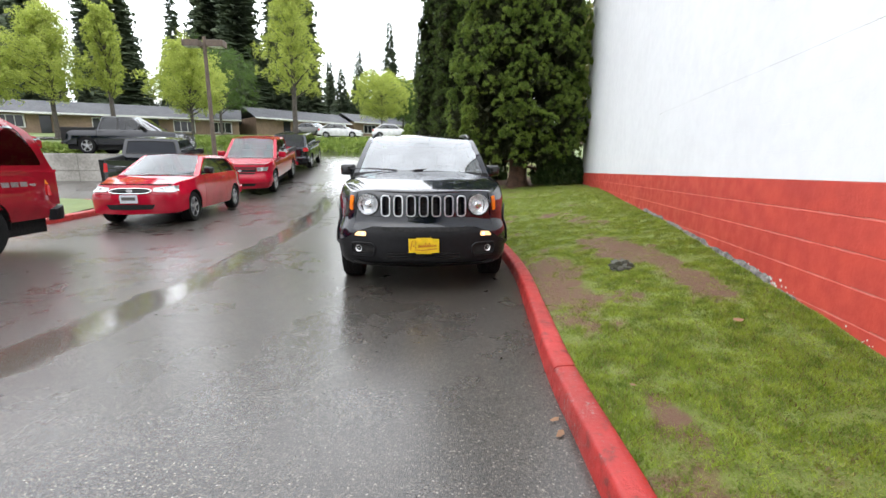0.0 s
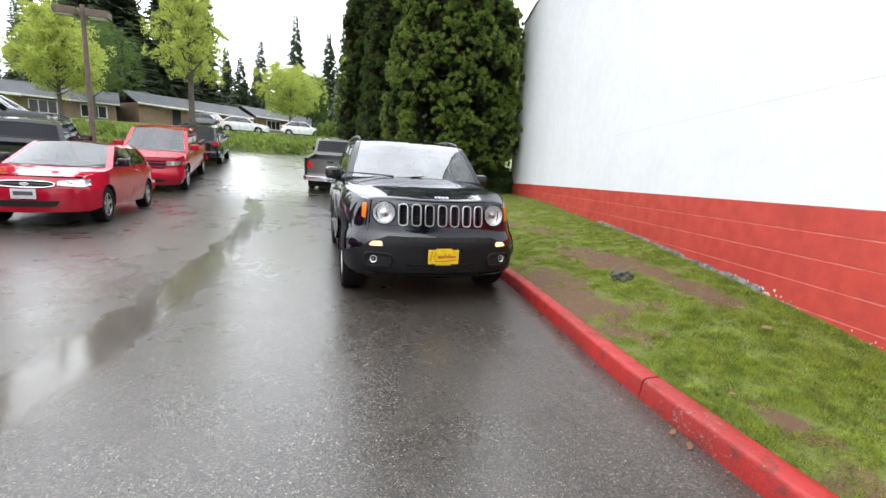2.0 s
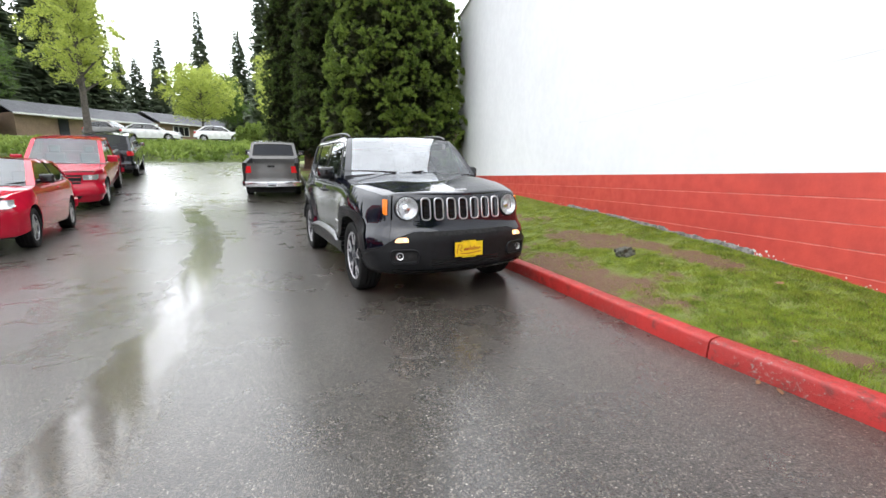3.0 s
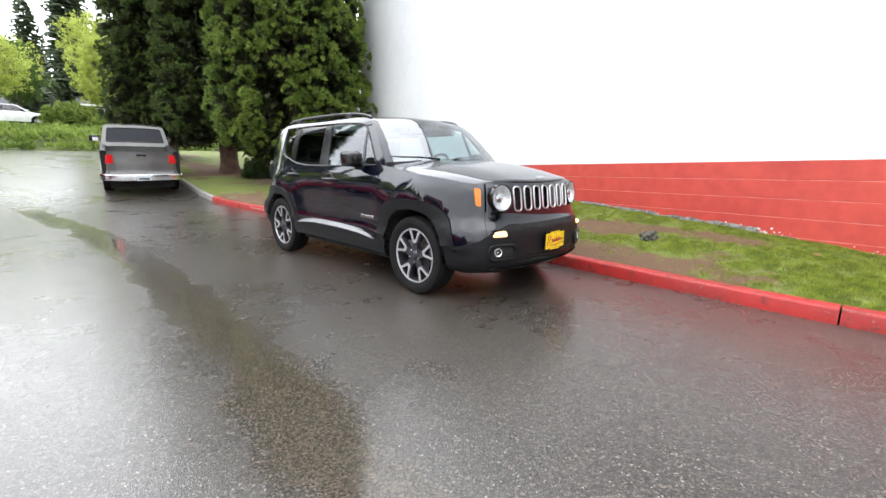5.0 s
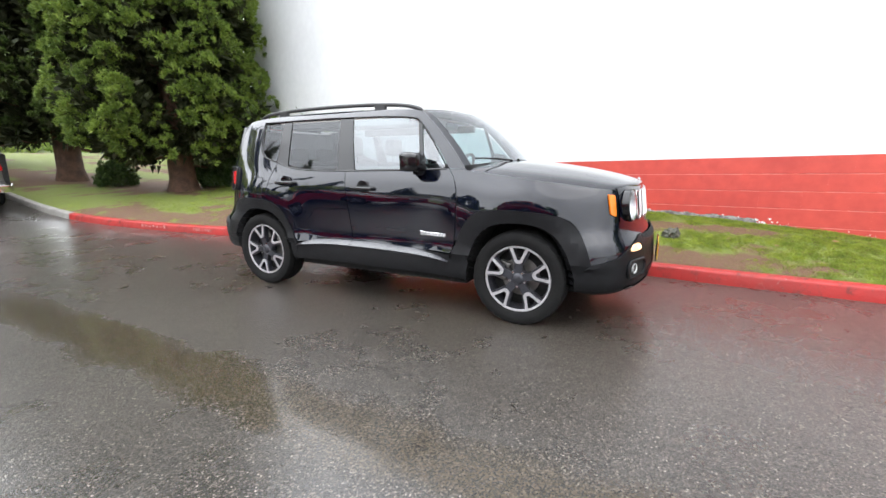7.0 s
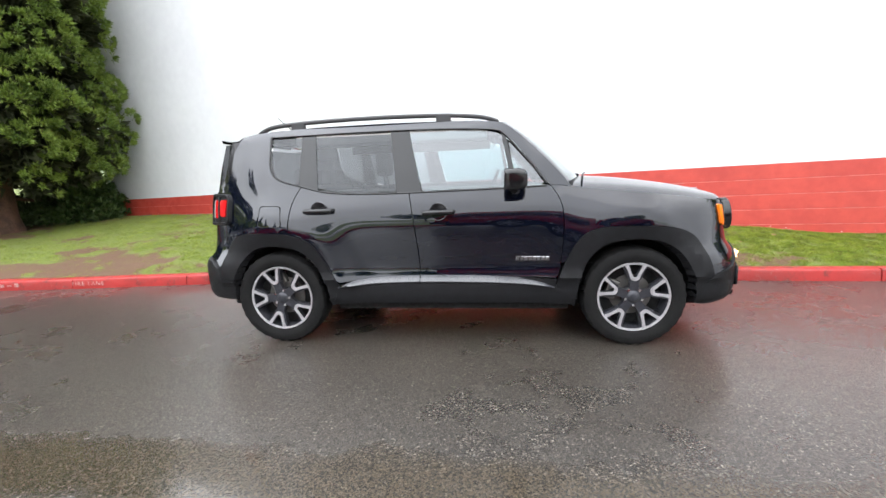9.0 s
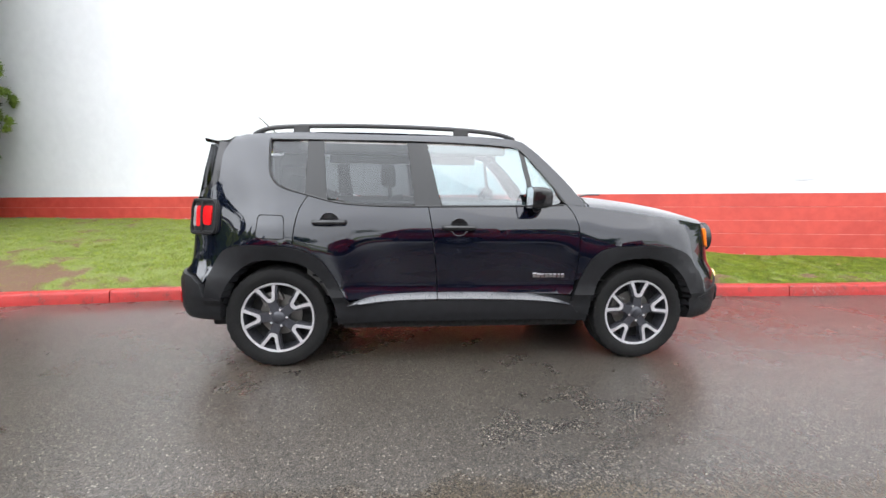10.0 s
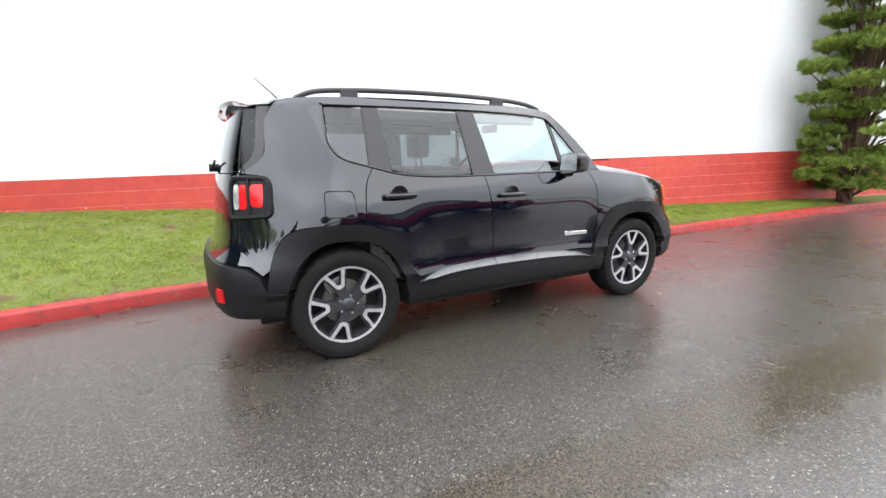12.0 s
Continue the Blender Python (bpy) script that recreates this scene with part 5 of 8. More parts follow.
            part("door_handle", bm if s < 0 else mirrored(bm), M["gloss_black"], owner, "gloss black door handle", True)
            rim = bmesh.new()
            torus_into(rim, (-(x + 0.002), yc, z + 0.004), (-1, 0, 0.02), 0.060, 0.003, 28, 5)
            part("cup_rim", rim if s < 0 else mirrored(rim), M["black_paint"], owner, smooth=True)
    flap_pts = round_corners([(1.212, 0.892), (1.222, 1.045), (1.388, 1.05), (1.40, 0.90)], 0.025, 4)
    flap = bmesh.new()
    loop_tube(flap, [P(u, v, 0.0005) for u, v in flap_pts], 0.0035, 5)
    part("filler_flap", flap, M["dark_void"], car, "rounded square fuel filler flap")
    part("flap_panel", patch_bm(round_corners([(1.216, 0.896), (1.226, 1.041), (1.384, 1.046), (1.396, 0.904)], 0.024, 4), lambda u, v: P(u, v, 0.002), 0.05, 0.05), black, car, smooth=True)
    for s in (-1, 1):
        bm = bmesh.new()
        for k in range(8):
            y = -0.485 - 0.029 * k
            x = abs(P(y, 0.63).x)
            box_into(bm, -(x + 0.006), -(x - 0.002), y - 0.024, y, 0.617, 0.645 if k else 0.652, 0.002, 1)
        part("badge_bar", bm if s < 0 else mirrored(bm), M["chrome"], doors["front_door"][0 if s > 0 else 1], "small chrome badge bars")

    # roof rails, aerial, wipers
    for s in (-1, 1):
        bm = bmesh.new()
        line = smooth_path([(1.47, 1.592), (1.36, 1.634), (1.18, 1.652), (0.9, 1.663), (0.5, 1.667), (0.1, 1.660), (-0.16, 1.644), (-0.30, 1.622), (-0.38, 1.594)], 5)
        pts = [(s * (abs(P(u, min(z, 1.598)).x) - 0.035), u, z) for u, z in line]
        tube_into(bm, pts, [0.012] + [0.0165] * (len(pts) - 2) + [0.012], 8)
        rail = part("roof_rail", bm, M["rail_grey"], car, "satin black raised roof rail", True)
        for y in (1.14, 0.02):
            box = boxed(-0.016, 0.016, y - 0.055, y + 0.055, 1.598, 1.662, 0.008)
            bmesh.ops.translate(box, vec=(s * (abs(P(y, 1.598).x) - 0.035), 0, 0), verts=box.verts)
            part("rail_foot", box, M["rail_grey"], rail)
        bm = bmesh.new()
        tube_into(bm, [(s * 0.10 - 0.20, -1.035, 1.190), (s * 0.30 - 0.25, -0.99, 1.205), (s * 0.30 + (-0.55 if s < 0 else 0.05), -0.945, 1.208)], [0.010, 0.008, 0.006], 6)
        part("wiper", bm, M["gloss_black"], car)
    bm = bmesh.new()
    tube_into(bm, [(-0.0, 1.44, 1.635), (-0.0, 1.62, 1.80)], [0.006, 0.003], 6)
    part("aerial", bm, M["gloss_black"], car)

    # dark wheel wells and underside
    for nm, y0, y1, z0, z1, x1 in (("underbody", -1.80, 1.78, 0.25, 0.36, 0.70), ("floor_pan", -0.86, 0.86, 0.24, 0.50, 0.80), ("engine_bay", -1.86, -0.85, 0.30, 0.95, 0.55), ("boot_floor", 0.9, 1.85, 0.30, 0.85, 0.55)):
        part(nm, boxed(-x1, x1, y0, y1, z0, z1, 0.02), M["dark_void"], car)
    for s in (-1, 1):
        for inner_line in (archf_in, archr_in):
            rows = [[(s * (abs(P(u, max(z, 0.3)).x) - 0.005), P(u, z).y, z) for u, z in inner_line], [(s * 0.52, P(u, z).y, z) for u, z in inner_line]]
            part("wheel_well", ruled_bm(rows), M["dark_void"], car)

    # wheels
    for s in (-1, 1):
        for y in (ARCH_F, ARCH_R):
            m = Matrix.Translation((s * 0.775, y, 0.348)) @ (Matrix.Identity(4) if s < 0 else Matrix.Rotation(math.pi, 4, "Z")) @ Matrix.Rotation(radians(2 if y < 0 else 52), 4, "X")
            wheel("wheel", car, m, 0.349, 0.225, 0.246)

    # cabin
    part("dashboard", boxed(-0.70, 0.70, -0.80, -0.42, 0.80, 1.12, 0.06, 3), M["trim_inside"], car, smooth=True)
    bm = bmesh.new()
    torus_into(bm, (0.37, -0.30, 1.08), (0, 1, 0.45), 0.185, 0.016, 32, 8)
    tube_into(bm, [(0.20, -0.30, 1.08), (0.54, -0.30, 1.08)], 0.018, 6)
    tube_into(bm, [(0.37, -0.30, 1.08), (0.37, -0.5, 0.98)], 0.035, 8)
    part("steering_wheel", bm, M["seat_cloth"], car, smooth=True)
    for x in (-0.36, 0.36):
        bm = bmesh.new()
        box_into(bm, x - 0.25, x + 0.25, -0.20, 0.30, 0.58, 0.74, 0.05, 3)
        box_into(bm, x - 0.24, x + 0.24, 0.0, 0.13, 0.70, 1.20, 0.05, 3, m=Matrix.Translation((0, 0.22, 0)) @ Matrix.Rotation(radians(-10), 4, "X"))
        box_into(bm, x - 0.12, x + 0.12, 0.50, 0.60, 1.24, 1.42, 0.04, 3)
        tube_into(bm, [(x - 0.05, 0.54, 1.15), (x - 0.05, 0.55, 1.28)], 0.008, 6)
        tube_into(bm, [(x + 0.05, 0.54, 1.15), (x + 0.05, 0.55, 1.28)], 0.008, 6)
        part("front_seat", bm, M["seat_cloth"], car, "dark cloth seat", True)
    bm = bmesh.new()
    box_into(bm, -0.62, 0.62, 0.72, 1.2, 0.60, 0.76, 0.05, 3)
    box_into(bm, -0.62, 0.62, 1.16, 1.28, 0.72, 1.18, 0.05, 3, m=Matrix.Translation((0, 0.0, 0)))
    for x in (-0.38, 0, 0.38):
        box_into(bm, x - 0.11, x + 0.11, 1.2, 1.28, 1.19, 1.32, 0.03, 2)
    part("rear_bench", bm, M["seat_cloth"], car, "dark cloth rear bench", True)
    bm = boxed(-0.58, 0.58, -0.28, 1.55, 1.555, 1.57)
    part("headliner", bm, M["headliner"], car)
    for s in (-1, 1):
        bm = bmesh.new()
        for y0, y1 in ((-0.75, 0.2), (0.26, 1.1)):
            box_into(bm, s * 0.78 - 0.02, s * 0.78 + 0.02, y0, y1, 0.45, 1.10, 0.01)
        part("door_trim", bm, M["trim_inside"], car)
    for s in (-1, 1):
        bm = bmesh.new()
        box_into(bm, s * 0.64 - 0.02, s * 0.64 + 0.02, 1.36, 1.62, 0.8, 1.42, 0.02)
        box_into(bm, s * 0.66 - 0.02, s * 0.66 + 0.02, 1.30, 1.74, 0.8, 1.12, 0.02)
        part("rear_pillar_trim", bm, M["seat_cloth"], car)
    for s in (-1, 1):
        part("roof_side_trim", boxed(s * 0.655 - 0.03, s * 0.655 + 0.03, -0.30, 1.15, 1.475, 1.555, 0.02, 3), M["headliner"], car, smooth=True)
        part("door_sill_trim", boxed(s * 0.775 - 0.03, s * 0.775 + 0.03, -0.50, 1.10, 1.09, 1.15, 0.015, 3), M["trim_inside"], car, smooth=True)
    part("parcel_shelf", boxed(-0.62, 0.62, 1.30, 1.80, 1.08, 1.11, 0.01), M["seat_cloth"], car)
    part("inner_mirror", boxed(-0.11, 0.11, -0.36, -0.33, 1.46, 1.53, 0.015), M["gloss_black"], car)
    return car


def link_bm(pts):
    bm = bmesh.new()
    bm.faces.new([bm.verts.new(p) for p in pts])
    return bm


build_offroader()

# ---- the painted block wall ----
WU = Vector((WALL_DX, 1.0, LINE_DZ)).normalized()
WN = Vector((-1.0, WALL_DX, 0)).normalized()
# wall coordinates: s along the courses, d into the wall, z up from the courses' own slope


def wall_at(s, d, z):
    return Vector((WALL_X0, 0, 0)) + WU * s - WN * d + Vector((0, 0, z))


S_END = WALL_END / WU.y
S_START = -26.0
COURSE, BLOCK_L = 0.203, 0.406
building = thing("wall_east", "tall block wall painted white above a red band", "wall", kind="structure")
core_v = [wall_at(s, d, z) for s in (S_START, S_END) for d in (0.012, 0.30) for z in (-0.2, WALL_TOP)]
part_faces = [(0, 1, 3, 2), (4, 6, 7, 5), (0, 4, 5, 1), (2, 3, 7, 6), (1, 5, 7, 3), (0, 2, 6, 4)]
link_mesh("wall_core", core_v, part_faces, M["mortar_white"], building)
core_r = [wall_at(s, d, z) for s in (S_START, S_END - 0.002) for d in (0.0035, 0.2) for z in (-0.2, LINE_Z)]
link_mesh("wall_foot_core", core_r, part_faces, M["lit_mortar_red"], building)
# the end and the far walls close the building
end_a, end_b = wall_at(S_END, 0.30, 0), wall_at(S_END, 0.30, 0) + Vector((14, -3.7, 0))
ev = [(q.x, q.y + o, z) for q in (end_a, end_b) for o in (0.0, -0.3) for z in (-0.2, WALL_TOP - 0.25)]
link_mesh("wall_return", ev, part_faces, M["white_block"], building)
link_mesh("wall_coping", [wall_at(s, d, z) for s in (S_START, S_END + 0.02) for d in (-0.03, 0.34) for z in (WALL_TOP, WALL_TOP + 0.05)], part_faces, M["white_trim"], building)
rv = [wall_at(S_START, 0.3, WALL_TOP - 0.4), wall_at(S_END, 0.3, WALL_TOP - 0.4), wall_at(S_END, 0.3, WALL_TOP - 0.4) + Vector((14, -3.7, 0)), wall_at(S_START, 0.3, WALL_TOP - 0.4) + Vector((14, -3.7, 0))]
link_mesh("roof", rv, [(0, 1, 2, 3)], M["roof_far"], building)


# a painted-over plate on the wall and one opened joint
q0, q1 = Vector((2.094, -5.31, 0)), Vector((2.024, -5.575, 0))
plate_v = [(q.x + WN.x * o, q.y + WN.y * o, zz) for q in (q0, q1) for o in (-0.01, 0.0035) for zz in (1.436, 1.893)]
tagged(link_mesh("wall_plate", plate_v, part_faces, M["plate_paint"]), "painted-over pale grey plate on the white wall", "plate")
crack_v = []
for k in range(40):
    y = 0.3 - 0.115 * k
    w = max(0.0002, 0.0007 + 0.0009 * noise.noise((y * 3, 0, 0)))
    q = wall_at(y / WU.y, -0.0015, LINE_Z + 0.8925 + 0.0005 * noise.noise((y * 9, 4, 0)))
    crack_v.append([(q.x, q.y, q.z - w), (q.x, q.y, q.z + w)])
part("open_joint", ruled_bm(crack_v), M["concrete"], building, "thin dark opened joint")


def block_shape(length, tall, depth=0.02, cham=0.004, side=0.15):
    """A block's face with a small chamfer, in wall coordinates about its centre."""
    a, b, c = length / 2, tall / 2, cham
    v = []
    for k, d in ((0.0, depth), (0.0, c), (c, 0.0)):
        v += [(-a + k * side, d, -b + k), (a - k * side, d, -b + k), (a - k * side, d, b - k), (-a + k * side, d, b - k)]
    f = [(8, 9, 10, 11)] + [(i, (i + 1) % 4, 4 + (i + 1) % 4, 4 + i) for i in range(4)] + [(4 + i, 4 + (i + 1) % 4, 8 + (i + 1) % 4, 8 + i) for i in range(4)]
    return v, f


# white courses: many alike, one mesh
wv, wf = [], []
rng = random.Random(5)
n_courses = int((WALL_TOP - LINE_Z) / COURSE)
for c in range(n_courses):
    z = LINE_Z + (c + 0.5) * COURSE
    s = S_START + (0.203 if c % 2 else 0.0)
    while s < S_END:
        ln = min(BLOCK_L, S_END - s)
        if ln > 0.05:
            bv, bf = block_shape(ln, COURSE - 0.0003, cham=0.0005, side=0.0)
            o = len(wv)
            jit = rng.uniform(-0.0001, 0.0001)
            wv += [wall_at(s + ln / 2 + a, d + jit, z + h) for a, d, h in bv]
            wf += [tuple(i + o for i in q) for q in bf]
        s += BLOCK_L
tagged(link_mesh("white_blocks", wv, wf, M["white_block"], building), kind="stuff")

# ---- kerbs ----
KERB_PROFILE = [(-0.045, -0.12), (-0.041, 0.02), (-0.032, 0.096), (-0.027, 0.110), (-0.018, 0.119), (-0.006, 0.123), (0.06, 0.127), (0.090, 0.124), (0.100, 0.112), (0.103, -0.12)]


def kerb_stone(parent, y0, y1, line, material, side=1, gap=0.006, worn=0.003):
    n = max(3, int((y1 - y0) / 0.12))
    rows = []
    for k in range(n + 1):
        y = y0 + gap + (y1 - y0 - 2 * gap) * k / n
        row = []
        for j, (d, h) in enumerate(KERB_PROFILE):
            w = worn * noise.noise((y * 5.0, j * 0.7, y0))
            row.append((line(y) + side * (d + w), y, rise(y) + h + w * 0.8))
        rows.append(row)
    bm = ruled_bm(rows)
    for r in (0, -1):
        try:
            vs = [v for v in bm.verts if abs(v.co.y - (y0 + gap if r == 0 else y1 - gap)) < 1e-4]
            vs.sort(key=lambda v: min(range(len(KERB_PROFILE)), key=lambda j: (Vector(rows[r][j]) - v.co).length))
            bm.faces.new(vs)
        except ValueError:
            pass
    return part("kerb_stone", bm, material, parent, smooth=True, angle=50)


kerb = thing("kerb", "red-painted concrete kerb along the grass verge", "kerb", kind="structure")
cuts = [-24, -20, -16.5, -13.2, -10.2, -7.1, -4.05, -1.1, 1.72, 3.5, 4.92, 6.9, 8.75, 11.6, 14.6, 17.6, 20.6, 23.6]
for a, b in zip(cuts, cuts[1:]):
    kerb_stone(kerb, a, b, kerb_x, M["red_kerb"] if b <= 8.76 else M["kerb"])
kerb_w = thing("kerb_west", "red-painted kerb round the grass island", "kerb", kind="structure")


def left_line(y):
    return eased([(-40, -9.5), (-8, -7.65), (0, -7.4), (4.4, -7.5), (6.0, -8.3), (7.0, -9.6)], y)


for a, b in zip([-14, -11, -8, -5, -2, 1, 3.4, 5.0, 6.2], [-11, -8, -5, -2, 1, 3.4, 5.0, 6.2, 7.0]):
    kerb_stone(kerb_w, a, b, left_line, M["red_kerb"], side=-1)
sheet("grass_island", lambda y: -11.8, lambda y: left_line(y) - 0.15, 10, -14, 7.0, 30, lambda x, y: 0.13 + 0.03 * noise.noise((x, y, 2)), M["lawn"], "grass island in the parking lot", "grass")

# stencilled words on the kerb face
for word, yc, size in (("FIRE LANE", 4.72, 0.074),):
    cu = bpy.data.curves.new("stencil", "FONT")
    cu.body, cu.size, cu.align_x, cu.align_y, cu.extrude = word, size, "CENTER", "CENTER", 0.0008
    cu.space_character = 1.25
    cu.materials.append(M["stencil"])
    ob = new("stencil_lettering", cu)
    slope = (kerb_x(yc + 0.2) - kerb_x(yc - 0.2)) / 0.4
    ob.matrix_world = Matrix.Translation((kerb_x(yc) - 0.0445, yc, 0.062)) @ Matrix.Rotation(-math.atan(slope), 4, "Z") @ Matrix.Rotation(radians(-90), 4, "Z") @ Matrix.Rotation(radians(81), 4, "X")
    tagged(ob, "worn white stencilled letters on the red kerb", "lettering")
bm = bmesh.new()
for k in range(7):
    y = 6.25 - 0.10 * k
    box_into(bm, kerb_x(y) - 0.049, kerb_x(y) - 0.036, y - 0.030, y + 0.022, 0.045 + 0.008 * (k % 2), 0.088 - 0.010 * (k % 3))
tagged(part("stencil_bars", bm, M["stencil"]), "worn unreadable white stencil marks on the kerb", "lettering")


# ---- the verge: worn turf with grass standing on it ----
def bare_at(x, y):
    """1 where the soil shows."""
    k = x - kerb_x(y) - 0.105
    n1 = noise.fractal((x * 0.8 + 11, y * 0.55 + 3, 0.5), 0.9, 2.1, 4)
    n2 = noise.noise((x * 3.4, y * 3.4, 7.5))
    n3 = noise.noise((x * 9.0, y * 9.0, 1.5))
    v = n1 * 0.9 + n2 * 0.42 + n3 * 0.42 + 0.25 * noise.noise((x * 24.0, y * 24.0, 4.5))
    def spot(cx, cy, rx, ry, turn=0.0):
        c, q = math.cos(turn), math.sin(turn)
        a, b = (x - cx) * c + (y - cy) * q, -(x - cx) * q + (y - cy) * c
        return math.exp(-(a / rx) ** 2 - (b / ry) ** 2)
    edge = 1.1 * math.exp(-((k - 0.16) / 0.31) ** 2) * (math.exp(-((y + 2.6) / 1.15) ** 2) + 0.45 * math.exp(-((y + 0.6) / 1.2) ** 2) + 0.35 * math.exp(-((y + 4.2) / 0.6) ** 2))
    edge += max(0.0, 1 - abs(k - 0.35) / 0.9) * (0.40 if 1.5 < y < 9.0 else 0.0)
    mid = 0.85 * spot(2.25, -1.35, 0.26, 0.95, 0.05) + 0.9 * spot(2.24, -2.95, 0.20, 0.75, -0.15) + 0.6 * spot(1.0, -4.62, 0.09, 0.15) + 0.45 * spot(1.6, -3.1, 0.3, 0.3)
    under = 0.9 * math.exp(-(((x - 4.3) / 2.0) ** 2 + ((y - 10.6) / 1.6) ** 2)) + 0.7 * math.exp(-(((x - 2.9) / 1.6) ** 2 + ((y - 14.4) / 2.2) ** 2))
    v = v * (0.75 if y < 1 else 0.95) - (0.22 if y < -3.5 else 0.10 if y < 1 else 0.0)
    return max(0.0, min(1.0, (v + edge + mid + under + (0.02 if y < 1 else -0.04)) / 0.55))


verge = bpy.data.objects["verge"]
mask = verge.data.attributes.new("bare", "FLOAT", "POINT")
mask.data.foreach_set("value", [bare_at(v.co.x, v.co.y) for v in verge.data.vertices])

gr = random.Random(11)
gv = []
while len(gv) < 3 * 460000:
    y = gr.triangular(-9.5, 11.0, -4.0)
    x0 = kerb_x(y) + 0.085
    x1 = min(wall_x(y), 5.5) - 0.02
    x = gr.uniform(x0, x1)
    b = bare_at(x, y)
    if gr.random() < b ** 1.5 * (0.80 + 0.16 * noise.noise((x * 17.0, y * 17.0, 2.2))) + 0.05:
        continue
    z = verge_z(x, y) - 0.004
    a = gr.uniform(0, 6.283)
    tuft = noise.noise((x * 5.0, y * 5.0, 3.3)) + 0.6 * noise.noise((x * 13.0, y * 13.0, 8.1))
    if tuft < -0.3 and gr.random() < 0.4:
        continue
    h = gr.uniform(0.010, 0.028) * (1 - 0.5 * b) * (1.0 + 0.55 * max(-0.8, min(1.0, tuft)))
    w = gr.uniform(0.0016, 0.0036)
    lx, ly = gr.gauss(0, 0.013), gr.gauss(0, 0.013)
    gv += [(x - w * math.cos(a), y - w * math.sin(a), z), (x + w * math.cos(a), y + w * math.sin(a), z), (x + lx, y + ly, z + h)]


def tri_mesh(name, v, material, parent=None):
    """Loose triangles, three rows of v each."""
    v = np.asarray(v, dtype=np.float32).reshape(-1, 3)
    n = len(v)
    me = bpy.data.meshes.new(name)
    me.vertices.add(n)
    me.vertices.foreach_set("co", v.ravel())
    me.loops.add(n)
    me.loops.foreach_set("vertex_index", np.arange(n, dtype=np.int32))
    me.polygons.add(n // 3)
    me.polygons.foreach_set("loop_start", np.arange(0, n, 3, dtype=np.int32))
    me.polygons.foreach_set("loop_total", np.full(n // 3, 3, dtype=np.int32))
    me.update(calc_edges=True)
    me.materials.append(material)
    ob = new(name, me)
    if parent is not None:
        ob.parent = parent
    return ob


tagged(tri_mesh("grass", gv, M["grass"]), "short wet grass with bare soil showing through", "grass", kind="stuff")


# ---- trees ----
def sprays(rs, centres, normals, sizes, per, length, width, spread=0.9, up=0.2):
    """Loose leaf triangles in clumps: each clump fans out about its normal."""
    out = []
    c = np.repeat(np.asarray(centres, float), per, axis=0)
    nrm = np.repeat(np.asarray(normals, float), per, axis=0)
    sz = np.repeat(np.asarray(sizes, float), per)[:, None]
    n = len(c)
    d = nrm + rs.normal(0, spread, (n, 3)) + np.array([0, 0, up])
    d /= np.linalg.norm(d, axis=1)[:, None] + 1e-9
    base = c + d * sz * rs.uniform(0.15, 0.75, (n, 1))
    side = np.cross(d, rs.normal(0, 1, (n, 3)))
    side /= np.linalg.norm(side, axis=1)[:, None] + 1e-9
    ln = length * rs.uniform(0.6, 1.3, (n, 1))
    wd = width * rs.uniform(0.6, 1.3, (n, 1))
    out = np.stack([base - side * wd, base + side * wd, base + d * ln], axis=1)
    return out.reshape(-1, 3)


def trunk_bm(pts, radii, sides=10):
    bm = bmesh.new()
    tube_into(bm, pts, radii, sides)
    for v in bm.verts:
        v.co += Vector((noise.noise(v.co * 2.2), noise.noise(v.co * 2.2 + Vector((9, 0, 0))), 0)) * 0.03
    return bm


